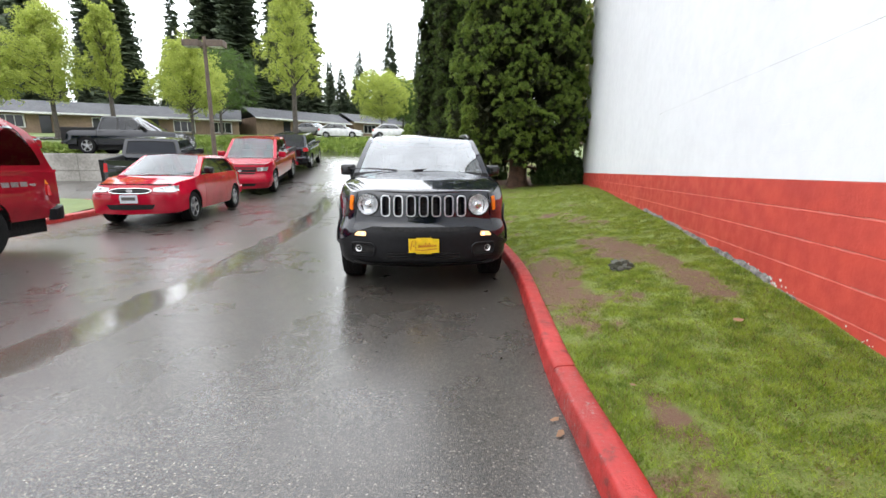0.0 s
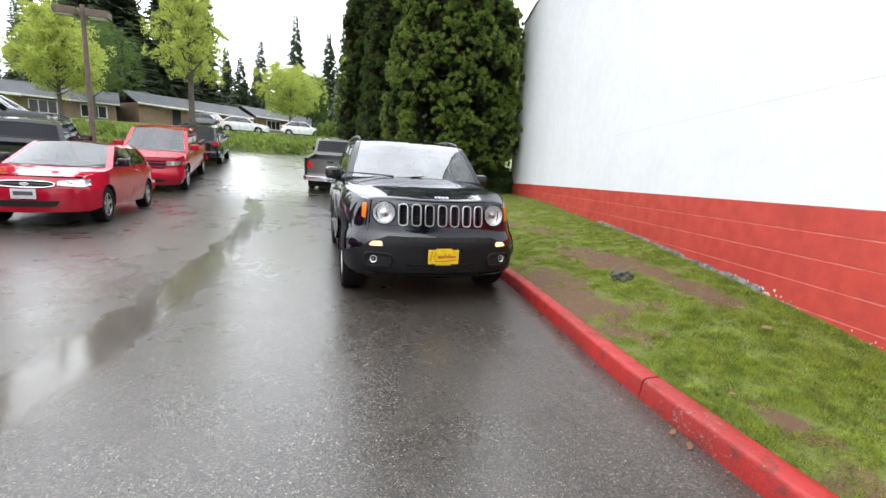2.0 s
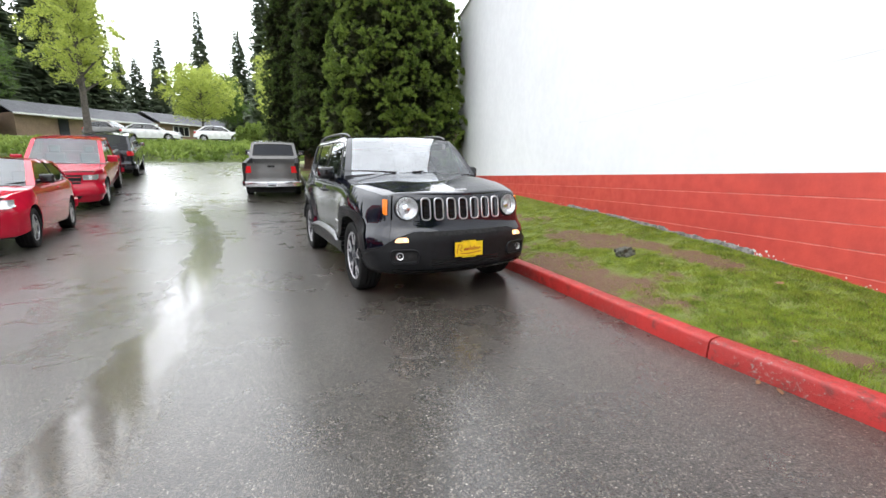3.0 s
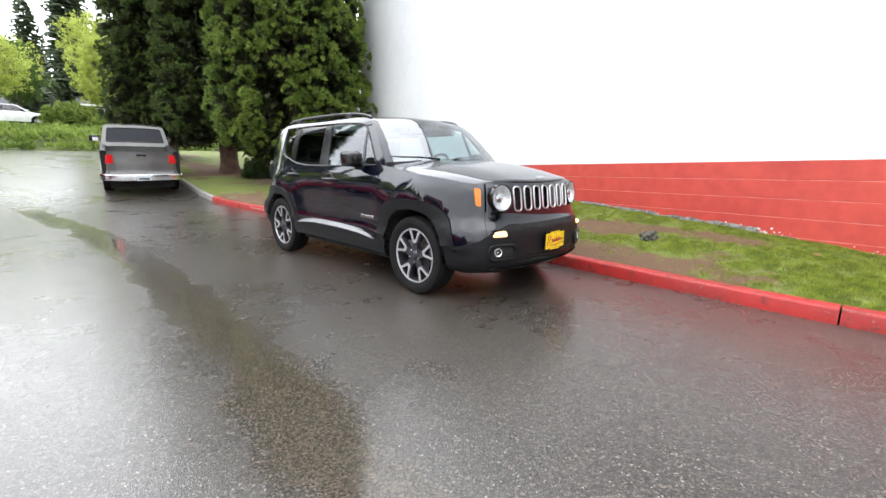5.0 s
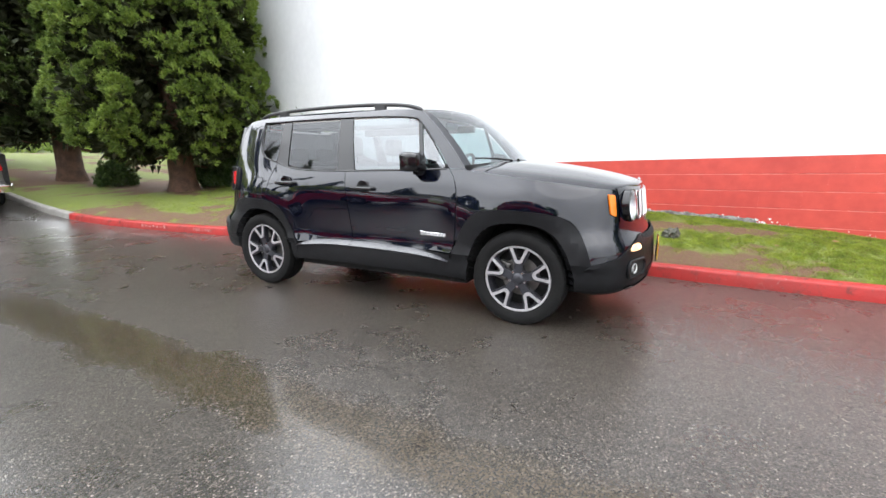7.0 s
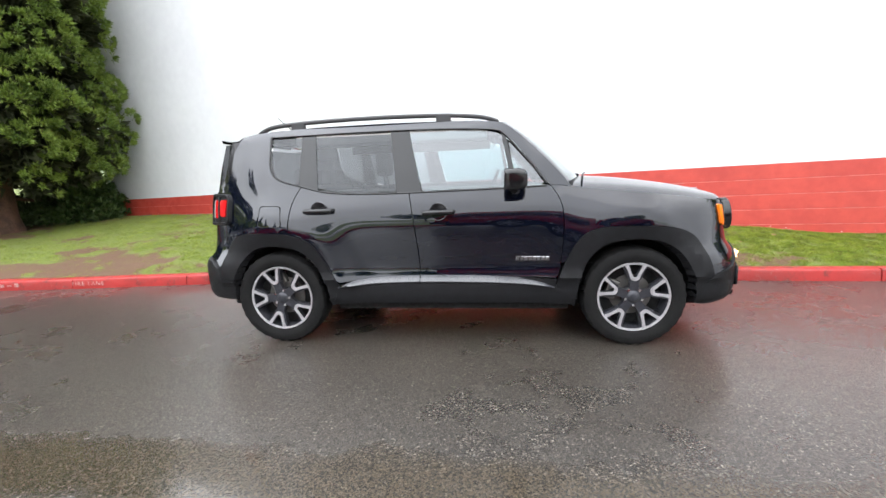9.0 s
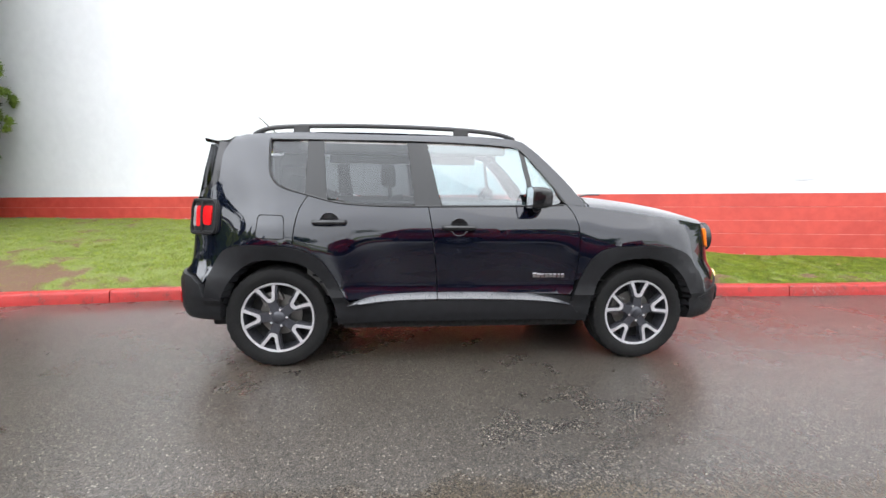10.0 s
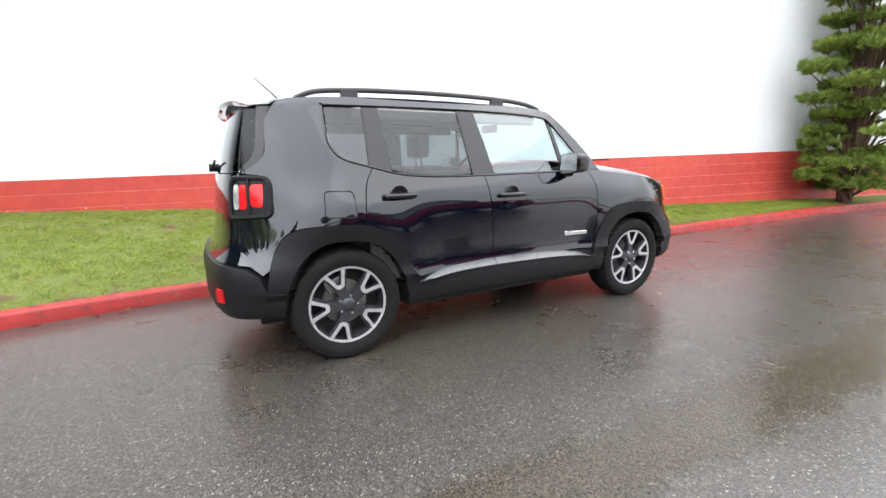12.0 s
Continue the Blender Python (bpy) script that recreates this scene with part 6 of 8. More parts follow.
def big_evergreen(name, x, y, z, height, radius, seed, label, clumps=1500, low=1.1, material="sequoia", lean=0.0):
    """A dense pointed evergreen whose crown is lumpy and hangs almost to the ground."""
    rs = np.random.RandomState(seed)
    t = thing(name, label, "tree", Matrix.Translation((x, y, z)), group="evergreens by the wall")
    part("trunk", trunk_bm([(0, 0, -0.3), (0.02, 0, 0.3), (0.0, 0.03, height * 0.4), (0, 0, height * 0.92)], [0.48, 0.34, 0.24, 0.03], 12), M["bark"], t, "reddish fibrous bark", True)
    for k in range(34):
        h = low * 0.75 + (height * 0.8 - low) * (k / 34) ** 1.1
        a = k * 2.4 + rs.uniform(-0.3, 0.3)
        r = radius * (1 - (h / height) ** 1.4) * rs.uniform(0.6, 0.9)
        bm = bmesh.new()
        tube_into(bm, [(0, 0, h), (0.5 * r * math.cos(a), 0.5 * r * math.sin(a), h - 0.10 * r), (r * math.cos(a), r * math.sin(a), h + 0.02 * r)], [0.06, 0.035, 0.012], 5)
        part("limb", bm, M["bark"], t)
    # lobes: limbs' ends carry thick tufts; between them the crown falls back into shade
    lobes = []
    count = int(48 * (height - low))
    for k in range(count):
        f = (k + rs.uniform(0, 1)) / count
        h = low + (height - low) * f ** 1.1
        a = k * 2.399 + rs.uniform(-0.35, 0.35)
        r = radius * max(0.05, (1 - ((h - low * 0.5) / (height - low * 0.5)) ** 1.7)) ** 0.85 * rs.choice((0.80, 0.90, 0.97, 1.05)) * rs.uniform(0.96, 1.04)
        if h < low + 0.7:
            r *= 0.72 + 0.4 * (h - low)
        lobes.append((r * math.cos(a), r * math.sin(a), h + rs.uniform(-0.1, 0.1), 0.20 + 0.20 * rs.rand()))
    c, n, s = [], [], []
    for k in range(clumps):
        lx, ly, lz, ls = lobes[k % count]
        rad = math.hypot(lx, ly) + 1e-6
        outw = np.array([lx / rad, ly / rad, 0.45])
        d = rs.normal(0, 0.75, 3) + outw * 0.75
        d /= np.linalg.norm(d)
        c.append(np.array([lx, ly, lz]) + d * ls * np.array([1.0, 1.0, 0.8]))
        n.append(outw * 0.5 + d * 0.8)
        s.append(rs.uniform(0.06, 0.15))
    tri_mesh("crown", sprays(rs, c, n, s, 58, 0.075, 0.015, 0.65, 0.25), M[material], t)
    # inner twigs and foliage, shade put into their colour, keep the crown opaque
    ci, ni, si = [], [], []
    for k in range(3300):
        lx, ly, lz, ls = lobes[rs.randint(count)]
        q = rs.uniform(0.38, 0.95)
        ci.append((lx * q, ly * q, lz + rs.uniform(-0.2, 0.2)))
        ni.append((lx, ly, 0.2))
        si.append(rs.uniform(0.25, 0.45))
    tri_mesh("inner_foliage", sprays(rs, ci, ni, si, 60, 0.20, 0.065, 1.0, 0.0), M["shaded_inner_sequoia"], t)
    return t


big_evergreen("evergreen_tree", 3.72, 9.75, 0.42, 15.0, 2.2, 3, "tall dense evergreen with bright green tips beside the white wall", 9000, 1.0)
big_evergreen("evergreen_tree", 2.92, 13.9, 0.70, 16.0, 2.0, 8, "tall dark evergreen with a thick reddish trunk", 6000, 1.3, "shaded_sequoia")
big_evergreen("evergreen_tree", 2.05, 18.5, 1.15, 16.5, 1.9, 12, "tall dark evergreen at the end of the row", 5200, 1.0, "shaded_sequoia")


def shrub(x, y, z, r, h, seed, material, label, n=420, per=26, leaf=(0.075, 0.026), name="shrub"):
    rs = np.random.RandomState(seed)
    t = thing(name, label, "shrub", Matrix.Translation((x, y, z)))
    bm = bmesh.new()
    for k in range(9):
        a = k * 0.7
        tube_into(bm, [(0.1 * math.cos(a), 0.1 * math.sin(a), -0.1), (r * 0.3 * math.cos(a), r * 0.3 * math.sin(a), h * 0.5), (r * 0.65 * math.cos(a), r * 0.65 * math.sin(a), h * 0.85)], [0.03, 0.02, 0.008], 5)
    part("stem", bm, M["grey_bark"], t)
    c, nn, s = [], [], []
    for k in range(n):
        d = rs.normal(0, 1, 3)
        d /= np.linalg.norm(d)
        d[2] = abs(d[2])
        q = rs.uniform(0.55, 1.0) * (1 + 0.18 * noise.noise(Vector(d * 2.5) + Vector((seed, 0, 0))))
        c.append((d[0] * r * q, d[1] * r * q, 0.08 + d[2] * h * q))
        nn.append(d)
        s.append(rs.uniform(0.08, 0.18))
    tri_mesh("leaves", sprays(rs, c, nn, s, per, leaf[0], leaf[1], 0.9, 0.2), M[material], t)
    return t


shrub(5.25, 9.5, 0.45, 1.05, 1.0, 4, "bush", "dark broad-leaved shrub against the wall", 620, 30, (0.085, 0.035))
shrub(3.3, 12.2, 0.45, 0.5, 0.75, 5, "bush", "small dark shrub under the evergreens", 220)


def juniper(x, y, z, seed):
    """A twisted juniper: bare forked stems that carry flat pads of tufted foliage in tiers."""
    rs = np.random.RandomState(seed)
    t = thing("juniper_tree", "bushy juniper with twisted stems against the wall", "tree", Matrix.Translation((x, y, z)))
    bm = bmesh.new()
    c, n, s = [], [], []
    for k in range(64):
        a = k * 2.399 + rs.uniform(-0.3, 0.3)
        h = 0.42 + 4.3 * (k / 64) + rs.uniform(-0.08, 0.08)
        reach = rs.uniform(0.65, 1.5) * (1 - 0.30 * max(0.0, k / 64 - 0.4)) * (0.8 if k < 4 else 1.0)
        tip = np.array([reach * math.cos(a), reach * math.sin(a), h])
        tip[0] = min(tip[0], 0.40)
        mid = np.array([0.30 * tip[0], 0.30 * tip[1], h * 0.78])
        tube_into(bm, [(0.05 * math.cos(a), 0.05 * math.sin(a), -0.1), (0.10 * math.cos(a + 0.8), 0.10 * math.sin(a + 0.8), h * 0.35), tuple(mid), tuple(tip)], [0.05, 0.036, 0.022, 0.006], 6)
        wide, flat = rs.uniform(0.30, 0.48), rs.uniform(0.10, 0.16)
        for j in range(80):
            d = rs.normal(0, 1, 3)
            d /= np.linalg.norm(d)
            d[2] = abs(d[2]) if rs.rand() < 0.75 else -0.5 * abs(d[2])
            p = tip * np.array([0.86, 0.86, 1]) + d * np.array([wide, wide, flat]) * rs.uniform(0.6, 1.15)
            p[0] = min(p[0], 0.44)
            c.append(p)
            n.append(np.array([0.6 * d[0] + 0.5 * math.cos(a), 0.6 * d[1] + 0.5 * math.sin(a), 0.55]))
            s.append(rs.uniform(0.03, 0.07))
    part("stem", bm, M["bark"], t, "twisted reddish stems", True)
    tri_mesh("foliage", sprays(rs, c, n, s, 30, 0.085, 0.012, 0.6, 0.35), M["juniper"], t)
    return t


juniper(0.42, -9.15, 0.2, 21)


def leafy_tree(name, x, y, z, height, radius, seed, material, label, shape="round", leaves=5200, leaf=0.16, bole=0.3, lean=0.0):
    """A broad-leaved tree: tapered bole, forked limbs, loose leaf clusters with gaps."""
    rs = np.random.RandomState(seed)
    t = thing(name, label, "tree", Matrix.Translation((x, y, z)))
    part("trunk", trunk_bm([(0, 0, -0.4), (0, 0, height * 0.2), (0.05, 0.03, height * 0.55), (0, 0, height * 0.93)], [0.02 * height, 0.016 * height, 0.010 * height, 0.002 * height], 8), M["grey_bark"], t, smooth=True)
    bm = bmesh.new()
    c, n, s = [], [], []
    for k in range(46):
        f = bole + (0.97 - bole) * (k / 46)
        a = k * 2.399 + rs.uniform(-0.4, 0.4)
        g = (f - bole) / (1 - bole)
        if shape == "round":
            r = radius * math.sqrt(max(0.05, 1 - (1.75 * g - 0.72) ** 2 if g < 0.98 else 0.05))
        elif shape == "column":
            r = radius * (0.35 + 0.65 * math.sin(math.pi * min(1, g * 0.9 + 0.12))) * (1 - 0.55 * g)
        else:
            r = radius * (1.0 - 0.86 * g) * (0.75 + 0.25 * min(1, g * 6))
        r *= rs.uniform(0.75, 1.12)
        h = height * f
        lift = r * (0.35 if shape != "column" else 1.0)
        tip = np.array([r * math.cos(a), r * math.sin(a), min(height * 0.99, h + lift)])
        root = np.array([0, 0, h - 0.05 * height])
        tube_into(bm, [tuple(root), tuple((root + tip) / 2 + np.array([0, 0, 0.06 * r])), tuple(tip)], [0.006 * height, 0.004 * height, 0.0012 * height], 5)
        for j in range(12):
            q = rs.uniform(0.3, 1.08)
            p = root + (tip - root) * q + rs.normal(0, 1, 3) * radius * np.array([0.13, 0.13, 0.08])
            c.append(p)
            n.append((p - np.array([0, 0, h])) / (radius + 0.1) + np.array([0, 0, 0.2]))
            s.append(radius * rs.uniform(0.10, 0.26))
    part("limb", bm, M["grey_bark"], t)
    per = max(6, leaves // len(c))
    tri_mesh("crown", sprays(rs, c, n, s, per, leaf, leaf * 0.42, 1.0, 0.1), M[material], t)
    return t


def fir(x, y, z, height, radius, seed, parent_mesh=None):
    """Leaf triangles of a far fir: drooping tiers with ragged gaps."""
    rs = np.random.RandomState(seed)
    tiers = int(height * 2.3)
    v = []
    for k in range(tiers):
        f = 0.10 + 0.9 * k / tiers
        h = height * f
        r = radius * (1 - f) ** 0.85 + 0.12
        m = int(9 + r * 5)
        for j in range(m):
            a = rs.uniform(0, 6.283)
            q = r * rs.uniform(0.55, 1.15)
            dx, dy = math.cos(a), math.sin(a)
            droop = -0.25 * q
            w = 0.22 * q + 0.1
            base = np.array([x + dx * 0.1, y + dy * 0.1, z + h])
            tip = np.array([x + dx * q, y + dy * q, z + h + droop])
            mid = (base + tip) / 2
            sd = np.array([-dy, dx, 0]) * w
            hang = np.array([0, 0, -0.35 * w - 0.15])
            v += [base, mid + sd + hang, tip, base, tip, mid - sd + hang]
            for i in range(3):
                e = base + (tip - base) * rs.uniform(0.4, 1.0)
                v += [e, e + sd * rs.uniform(0.4, 0.9) + hang * rs.uniform(0.5, 2), e + np.array([dx, dy, -0.6]) * 0.35]
    return v


# spring-green street trees across the lot
TREES = [
    ("street_tree", -29.9, 33.2, 3.3, 9.8, 3.1, 1, "spring", "light green street tree in young leaf", "cone", 8500),
    ("street_tree", -26.4, 35.0, 3.6, 10.4, 1.6, 2, "spring", "narrow light green tree with a pointed crown", "column", 6500),
    ("street_tree", -18.6, 32.6, 2.85, 7.6, 3.3, 3, "spring", "spreading light green tree in young leaf", "cone", 8500),
    ("street_tree", -11.1, 36.3, 3.1, 14.2, 2.9, 4, "spring", "tall airy light green tree", "cone", 8500),
    ("street_tree", -3.8, 45.9, 4.0, 6.4, 3.3, 5, "spring", "low spreading light green tree", "round", 6500),
    ("street_tree", -33.5, 31.0, 3.4, 7.0, 2.6, 6, "spring", "light green street tree in young leaf", "round", 5000),
    ("street_tree", -23.5, 50.0, 4.2, 9.0, 4.6, 7, "mid_green", "rounded mid-green tree behind the houses", "round", 7000),
    ("street_tree", 10.0, 21.5, 1.6, 8.5, 2.6, 8, "olive", "sparse olive-yellow tree behind the wall", "round", 3200),
    ("street_tree", 4.5, 44.0, 4.0, 8.5, 3.2, 9, "spring", "light green tree beyond the hedge", "round", 6000),
    ("street_tree", 2.9, 38.0, 3.2, 6.6, 2.0, 14, "spring", "yellow-green tree beyond the hedge", "cone", 6500),
    ("street_tree", -1.5, 52.0, 4.4, 6.8, 2.6, 15, "mid_green", "mid-green tree among the houses", "cone", 7000),
    # trees out of view, added for the dark line mirrored in the car
    ("street_tree", -36.0, 6.0, 0.2, 6.5, 3.2, 10, "mid_green", "unseen mid-green tree added across the parking lot", "round", 3500),
    ("street_tree", -35.0, -5.0, 0.2, 5.6, 2.8, 11, "mid_green", "unseen mid-green tree added across the parking lot", "round", 3500),
    ("street_tree", -37.0, -13.0, 0.2, 7.0, 3.2, 12, "mid_green", "unseen mid-green tree added across the parking lot", "round", 3500),
]
for nm, x, y, z, h, r, sd, mt, lb, shp, nl in TREES:
    leafy_tree(nm, x, y, z, h, r, sd, mt, lb, shp, nl * 4, 0.125 if y > 25 else 0.2)

# dark firs on the hillside, far behind everything
fr = random.Random(2)
woods = []
for x, y, h, r in [(-66, 62, 30, 4.0), (-58, 66, 34, 4.2), (-52, 60, 27, 3.6), (-47, 66, 36, 4.4), (-42.5, 63, 33, 4.0), (-36, 66, 22, 2.2), (-31.5, 68, 38, 4.6), (-26.5, 66, 40, 4.8), (-21.5, 70, 38, 4.2), (-18.5, 74, 34, 3.8)]:
    woods += fir(x, y, 6, h, r, fr.randrange(9999))
for k in range(26):
    woods += fir(-20 + k * 1.9 + fr.uniform(-1, 1), 104 + fr.uniform(-6, 10), 5, fr.uniform(11, 17), 2.6, fr.randrange(9999))
for k in range(30):
    woods += fir(-75 + k * 2.4 + fr.uniform(-1, 1), 84 + fr.uniform(-5, 8), 5, fr.uniform(13, 24), 3.2, fr.randrange(9999))
for k in range(9):
    woods += fir(-62 + fr.uniform(-7, 7), 70 - k * 4.2, 1.0, fr.uniform(12, 22), 3.4, fr.randrange(9999))
for x, y, h in ((4.0, 62, 25), (10.0, 66, 22), (1.0, 74, 18)):
    woods += fir(x, y, 4.6, h, 3.4, fr.randrange(9999))
tagged(tri_mesh("far_woods", woods, M["fir"]), "dark fir woods on the hillside", "trees", kind="stuff")


# ---- hedge bank past the crest ----
def hedge(x0, x1, y0, y1, h, seed, label):
    rs = np.random.RandomState(seed)
    t = thing("hedge", label, "hedge")
    c, n, s = [], [], []
    for k in range(int(abs(x1 - x0) * (y1 - y0) * 9)):
        x, y = rs.uniform(x0, x1), rs.uniform(y0, y1)
        e = min(1.0, (y - y0) / 0.8, (y1 - y) / 0.8)
        c.append((x, y, rise(y) + h * max(0.1, e) * (0.75 + 0.3 * noise.noise((x * 0.5, y * 0.5, seed)))))
        n.append((0, -0.3, 1))
        s.append(0.35)
    tri_mesh("leaves", sprays(rs, c, n, s, 22, 0.20, 0.08, 0.9, 0.1), M["hedge_leaf"], t)


hedge(-17, 9, 25.4, 30.5, 0.55, 1, "low clipped green hedge bank above the road")
shrub(0.6, 36.0, 3.1, 1.9, 1.7, 9, "hedge_leaf", "rounded green bush in front of the houses", 420, 24, (0.2, 0.08))
hedge(-26, -16.5, 17.0, 20.0, 0.9, 3, "green hedge behind the parking lot")
sheet("far_street", lambda y: -60.0, lambda y: 30.0, 20, 32.5, 37.5, 6, lambda x, y: rise(y) + 0.02, M["asphalt"], "wet street in front of the houses", "road")


# ---- low houses across the street ----
def low_house(x, y, yaw, length, label, doors=(0.3,), windows=(0.12, 0.55, 0.8), depth=8.0, eave=2.35, ridge=3.9):
    t = thing("house", label, "house", Matrix.Translation((x, y, rise(y) + 0.1)) @ Matrix.Rotation(radians(yaw), 4, "Z"))
    part("wall", boxed(0, length, 0.6, depth, -1.5, eave, 0.0), M["siding"], t, "tan brick walls")
    v = [(-0.4, -0.2, eave - 0.1), (length + 0.4, -0.2, eave - 0.1), (length + 0.4, depth / 2, ridge), (-0.4, depth / 2, ridge), (-0.4, depth + 0.6, eave - 0.1), (length + 0.4, depth + 0.6, eave - 0.1)]
    v += [(a, b, c - 0.14) for a, b, c in v]
    f = [(0, 1, 2, 3), (3, 2, 5, 4), (6, 9, 8, 7), (9, 10, 11, 8), (0, 6, 7, 1), (4, 5, 11, 10), (0, 3, 9, 6), (3, 4, 10, 9), (1, 7, 8, 2), (2, 8, 11, 5)]
    link_mesh("roof", v, f, M["roof_far"], t, "low grey shingle roof")
    link_mesh("gutter", [(a, b, c) for a in (-0.4, length + 0.4) for b in (-0.26, -0.2) for c in (eave - 0.26, eave - 0.08)], part_faces, M["white_trim"], t)
    for k, q in enumerate(windows):
        w = part("window", boxed(q * length - 1.2, q * length + 1.2, 0.5, 0.62, 0.55, 1.95), M["white_trim"], t, "white framed window")
        for j in range(3):
            part("pane", boxed(q * length - 1.1 + 0.75 * j, q * length - 1.1 + 0.75 * j + 0.65, 0.47, 0.52, 0.65, 1.85), M["dark_pane"], w)
    for q in doors:
        part("door", boxed(q * length - 0.5, q * length + 0.5, 0.5, 0.62, 0.0, 2.05), M["dark_pane"], t, "dark front door")
        part("porch_awning", boxed(q * length - 1.6, q * length + 1.6, -0.9, 0.6, 2.02, 2.2), M["white_trim"], t, "white porch awning")
    return t


low_house(-46.5, 45.5, 20.5, 25, "long low tan house with a grey shingle roof", (0.2, 0.62), (0.08, 0.42, 0.75, 0.92))
low_house(-21.5, 57.0, 40, 14.5, "low tan house with a grey roof and white garage", (0.3,), (0.6, 0.85))
low_house(-9.5, 67.0, 38, 15, "low tan house with a grey roof", (0.5,), (0.2, 0.8))
low_house(3.5, 58.0, -8, 16, "low tan house with a grey roof", (0.4,), (0.15, 0.75))
low_house(14.0, 37.0, -20, 14, "pale low house glimpsed past the wall", (0.5,), (0.2, 0.8))
low_house(-72, 36, 20.5, 24, "long low tan house with a grey shingle roof", (0.5,), (0.2, 0.8))


# ---- lamp post, retaining wall ----
def lamp_post(x, y, z, height):
    t = thing("lamp_post", "brown wooden light pole with two box lamp heads", "street lamp", Matrix.Translation((x, y, z)))
    bm = bmesh.new()
    tube_into(bm, [(0, 0, -0.4), (0, 0, height)], [0.15, 0.11], 10)
    part("pole", bm, M["pole"], t, smooth=True)
    part("cross_arm", boxed(-0.75, 0.75, -0.05, 0.05, height - 0.62, height - 0.5), M["pole"], t)
    for s in (-1, 1):
        head = part("lamp_head", boxed(s * 0.75 - 0.52, s * 0.75 + 0.52, -0.35, 0.35, height - 0.62, height - 0.22, 0.05), M["pole"], t, "brown box lamp head")
        part("diffuser", boxed(s * 0.75 - 0.42, s * 0.75 + 0.42, -0.28, 0.28, height - 0.64, height - 0.605), M["clear_lens"], head)


lamp_post(-13.45, 24.4, 1.4, 7.5)
ret = thing("retaining_wall", "low weathered concrete block retaining wall", "wall")
for k in range(8):
    x = -24.0 + 1.5 * k
    for r in range(2):
        part("concrete_block", boxed(x + 0.006 + 0.0, x + 1.494, 12.25, 12.85, 0.1 + 0.68 * r, 0.77 + 0.68 * r, 0.025, 2), M["concrete"], ret)
sheet("upper_lot", lambda y: -30.0, lambda y: -12.0 + 0.0 * y if y < 17 else -12.0, 8, 12.8, 20.0, 8, lambda x, y: 1.47, M["asphalt"], "wet asphalt of the upper parking lot", "road")
link_mesh("upper_lot_side", [(-12.0, 12.8, 1.47), (-12.0, 20.0, 1.47), (-12.0, 20.0, 0.2), (-12.0, 12.8, 0.2), (-11.2, 20.0, 1.1), (-11.2, 12.8, 0.4)], [(0, 1, 4, 5)], M["lawn"])["kind"] = "structure"

# ---- bits on the ground ----
lr = random.Random(9)


def scatter_flakes(name, spots, material, label, category):
    v = []
    for p, u, w, size in spots:
        k = lr.randint(4, 6)
        ring = [Vector(p) + (Vector(u) * math.cos(a) + Vector(w) * math.sin(a)) * size * lr.uniform(0.5, 1.2) for a in (6.283 * i / k for i in range(k))]
        for i in range(k):
            v += [Vector(p) , ring[i - 1], ring[i]]
    return tagged(tri_mesh(name, [tuple(q) for q in v], material), label, category, kind="stuff")


flakes = []
for k in range(230):
    s = lr.choice((lr.gauss(-3.3, 0.22), lr.gauss(-4.25, 0.12), lr.gauss(-2.6, 0.5), lr.uniform(-6, 2), lr.uniform(-9, 8)))
    y = s * WU.y
    z = eased(BASE, y) + abs(lr.gauss(0.01, 0.035))
    q = wall_at(s, -0.004, 0)
    flakes.append(((q.x, q.y, z), tuple(WU), (0, 0, 1), lr.uniform(0.004, 0.011) * (1.7 if -3.6 < s < -3.1 else 1)))
scatter_flakes("paint_chips", flakes, M["white_trim"], "white chips where the wall paint has flaked", "paint chips")
# bare footing showing under the red paint
ys = [-6 + 0.025 * k for k in range(608)]
foot_rows = []
for y in ys:
    q = wall_at(y / WU.y, -0.006, 0)
    top = eased(BASE, y) + 0.025 + 0.022 * noise.noise((y * 2.3, 0, 3)) + 0.020 * noise.noise((y * 9.0, 5, 1)) + 0.014 * noise.noise((y * 27.0, 1, 6)) + (0.075 if -3.2 < y < 0.6 else 0.0) * (0.6 + 0.6 * noise.noise((y * 4.1, 2, 0)))
    lump = 0.012 * noise.noise((y * 15.0, 8, 2)) + 0.008 * noise.noise((y * 41.0, 3, 3))
    foot_rows.append([(q.x - 0.016 - lump, q.y, eased(BASE, y) - 0.1), (q.x - 0.012 - lump, q.y, max(eased(BASE, y) - 0.02, top - 0.02)), (q.x + 0.002, q.y, top)])
tagged(part("wall_footing", ruled_bm(foot_rows), M["rubble"], smooth=True), "bare grey footing at the foot of the wall", "footing", kind="structure")
# a small ragged green-grey lump on the verge, its make unknown
bm = bmesh.new()
bmesh.ops.create_icosphere(bm, subdivisions=3, radius=1.0)
for v in bm.verts:
    v.co = Vector((v.co.x * 0.10, v.co.y * 0.09, max(-0.02, v.co.z * 0.085))) * (1 + 0.45 * noise.noise(v.co * 3.1) + 0.3 * noise.noise(v.co * 9.0))
bmesh.ops.translate(bm, vec=(1.92, -2.29, verge_z(1.92, -2.29) + 0.01), verts=bm.verts)
M["soil"] = surface("dark_green_grey_lump", (0.045, 0.045, 0.036), 0.8, other=(0.11, 0.11, 0.085), scale=30, bump=0.7, bump_scale=90)
tagged(part("verge_lump", bm, M["soil"], smooth=True), "small dark green-grey lump on the grass", "earth")
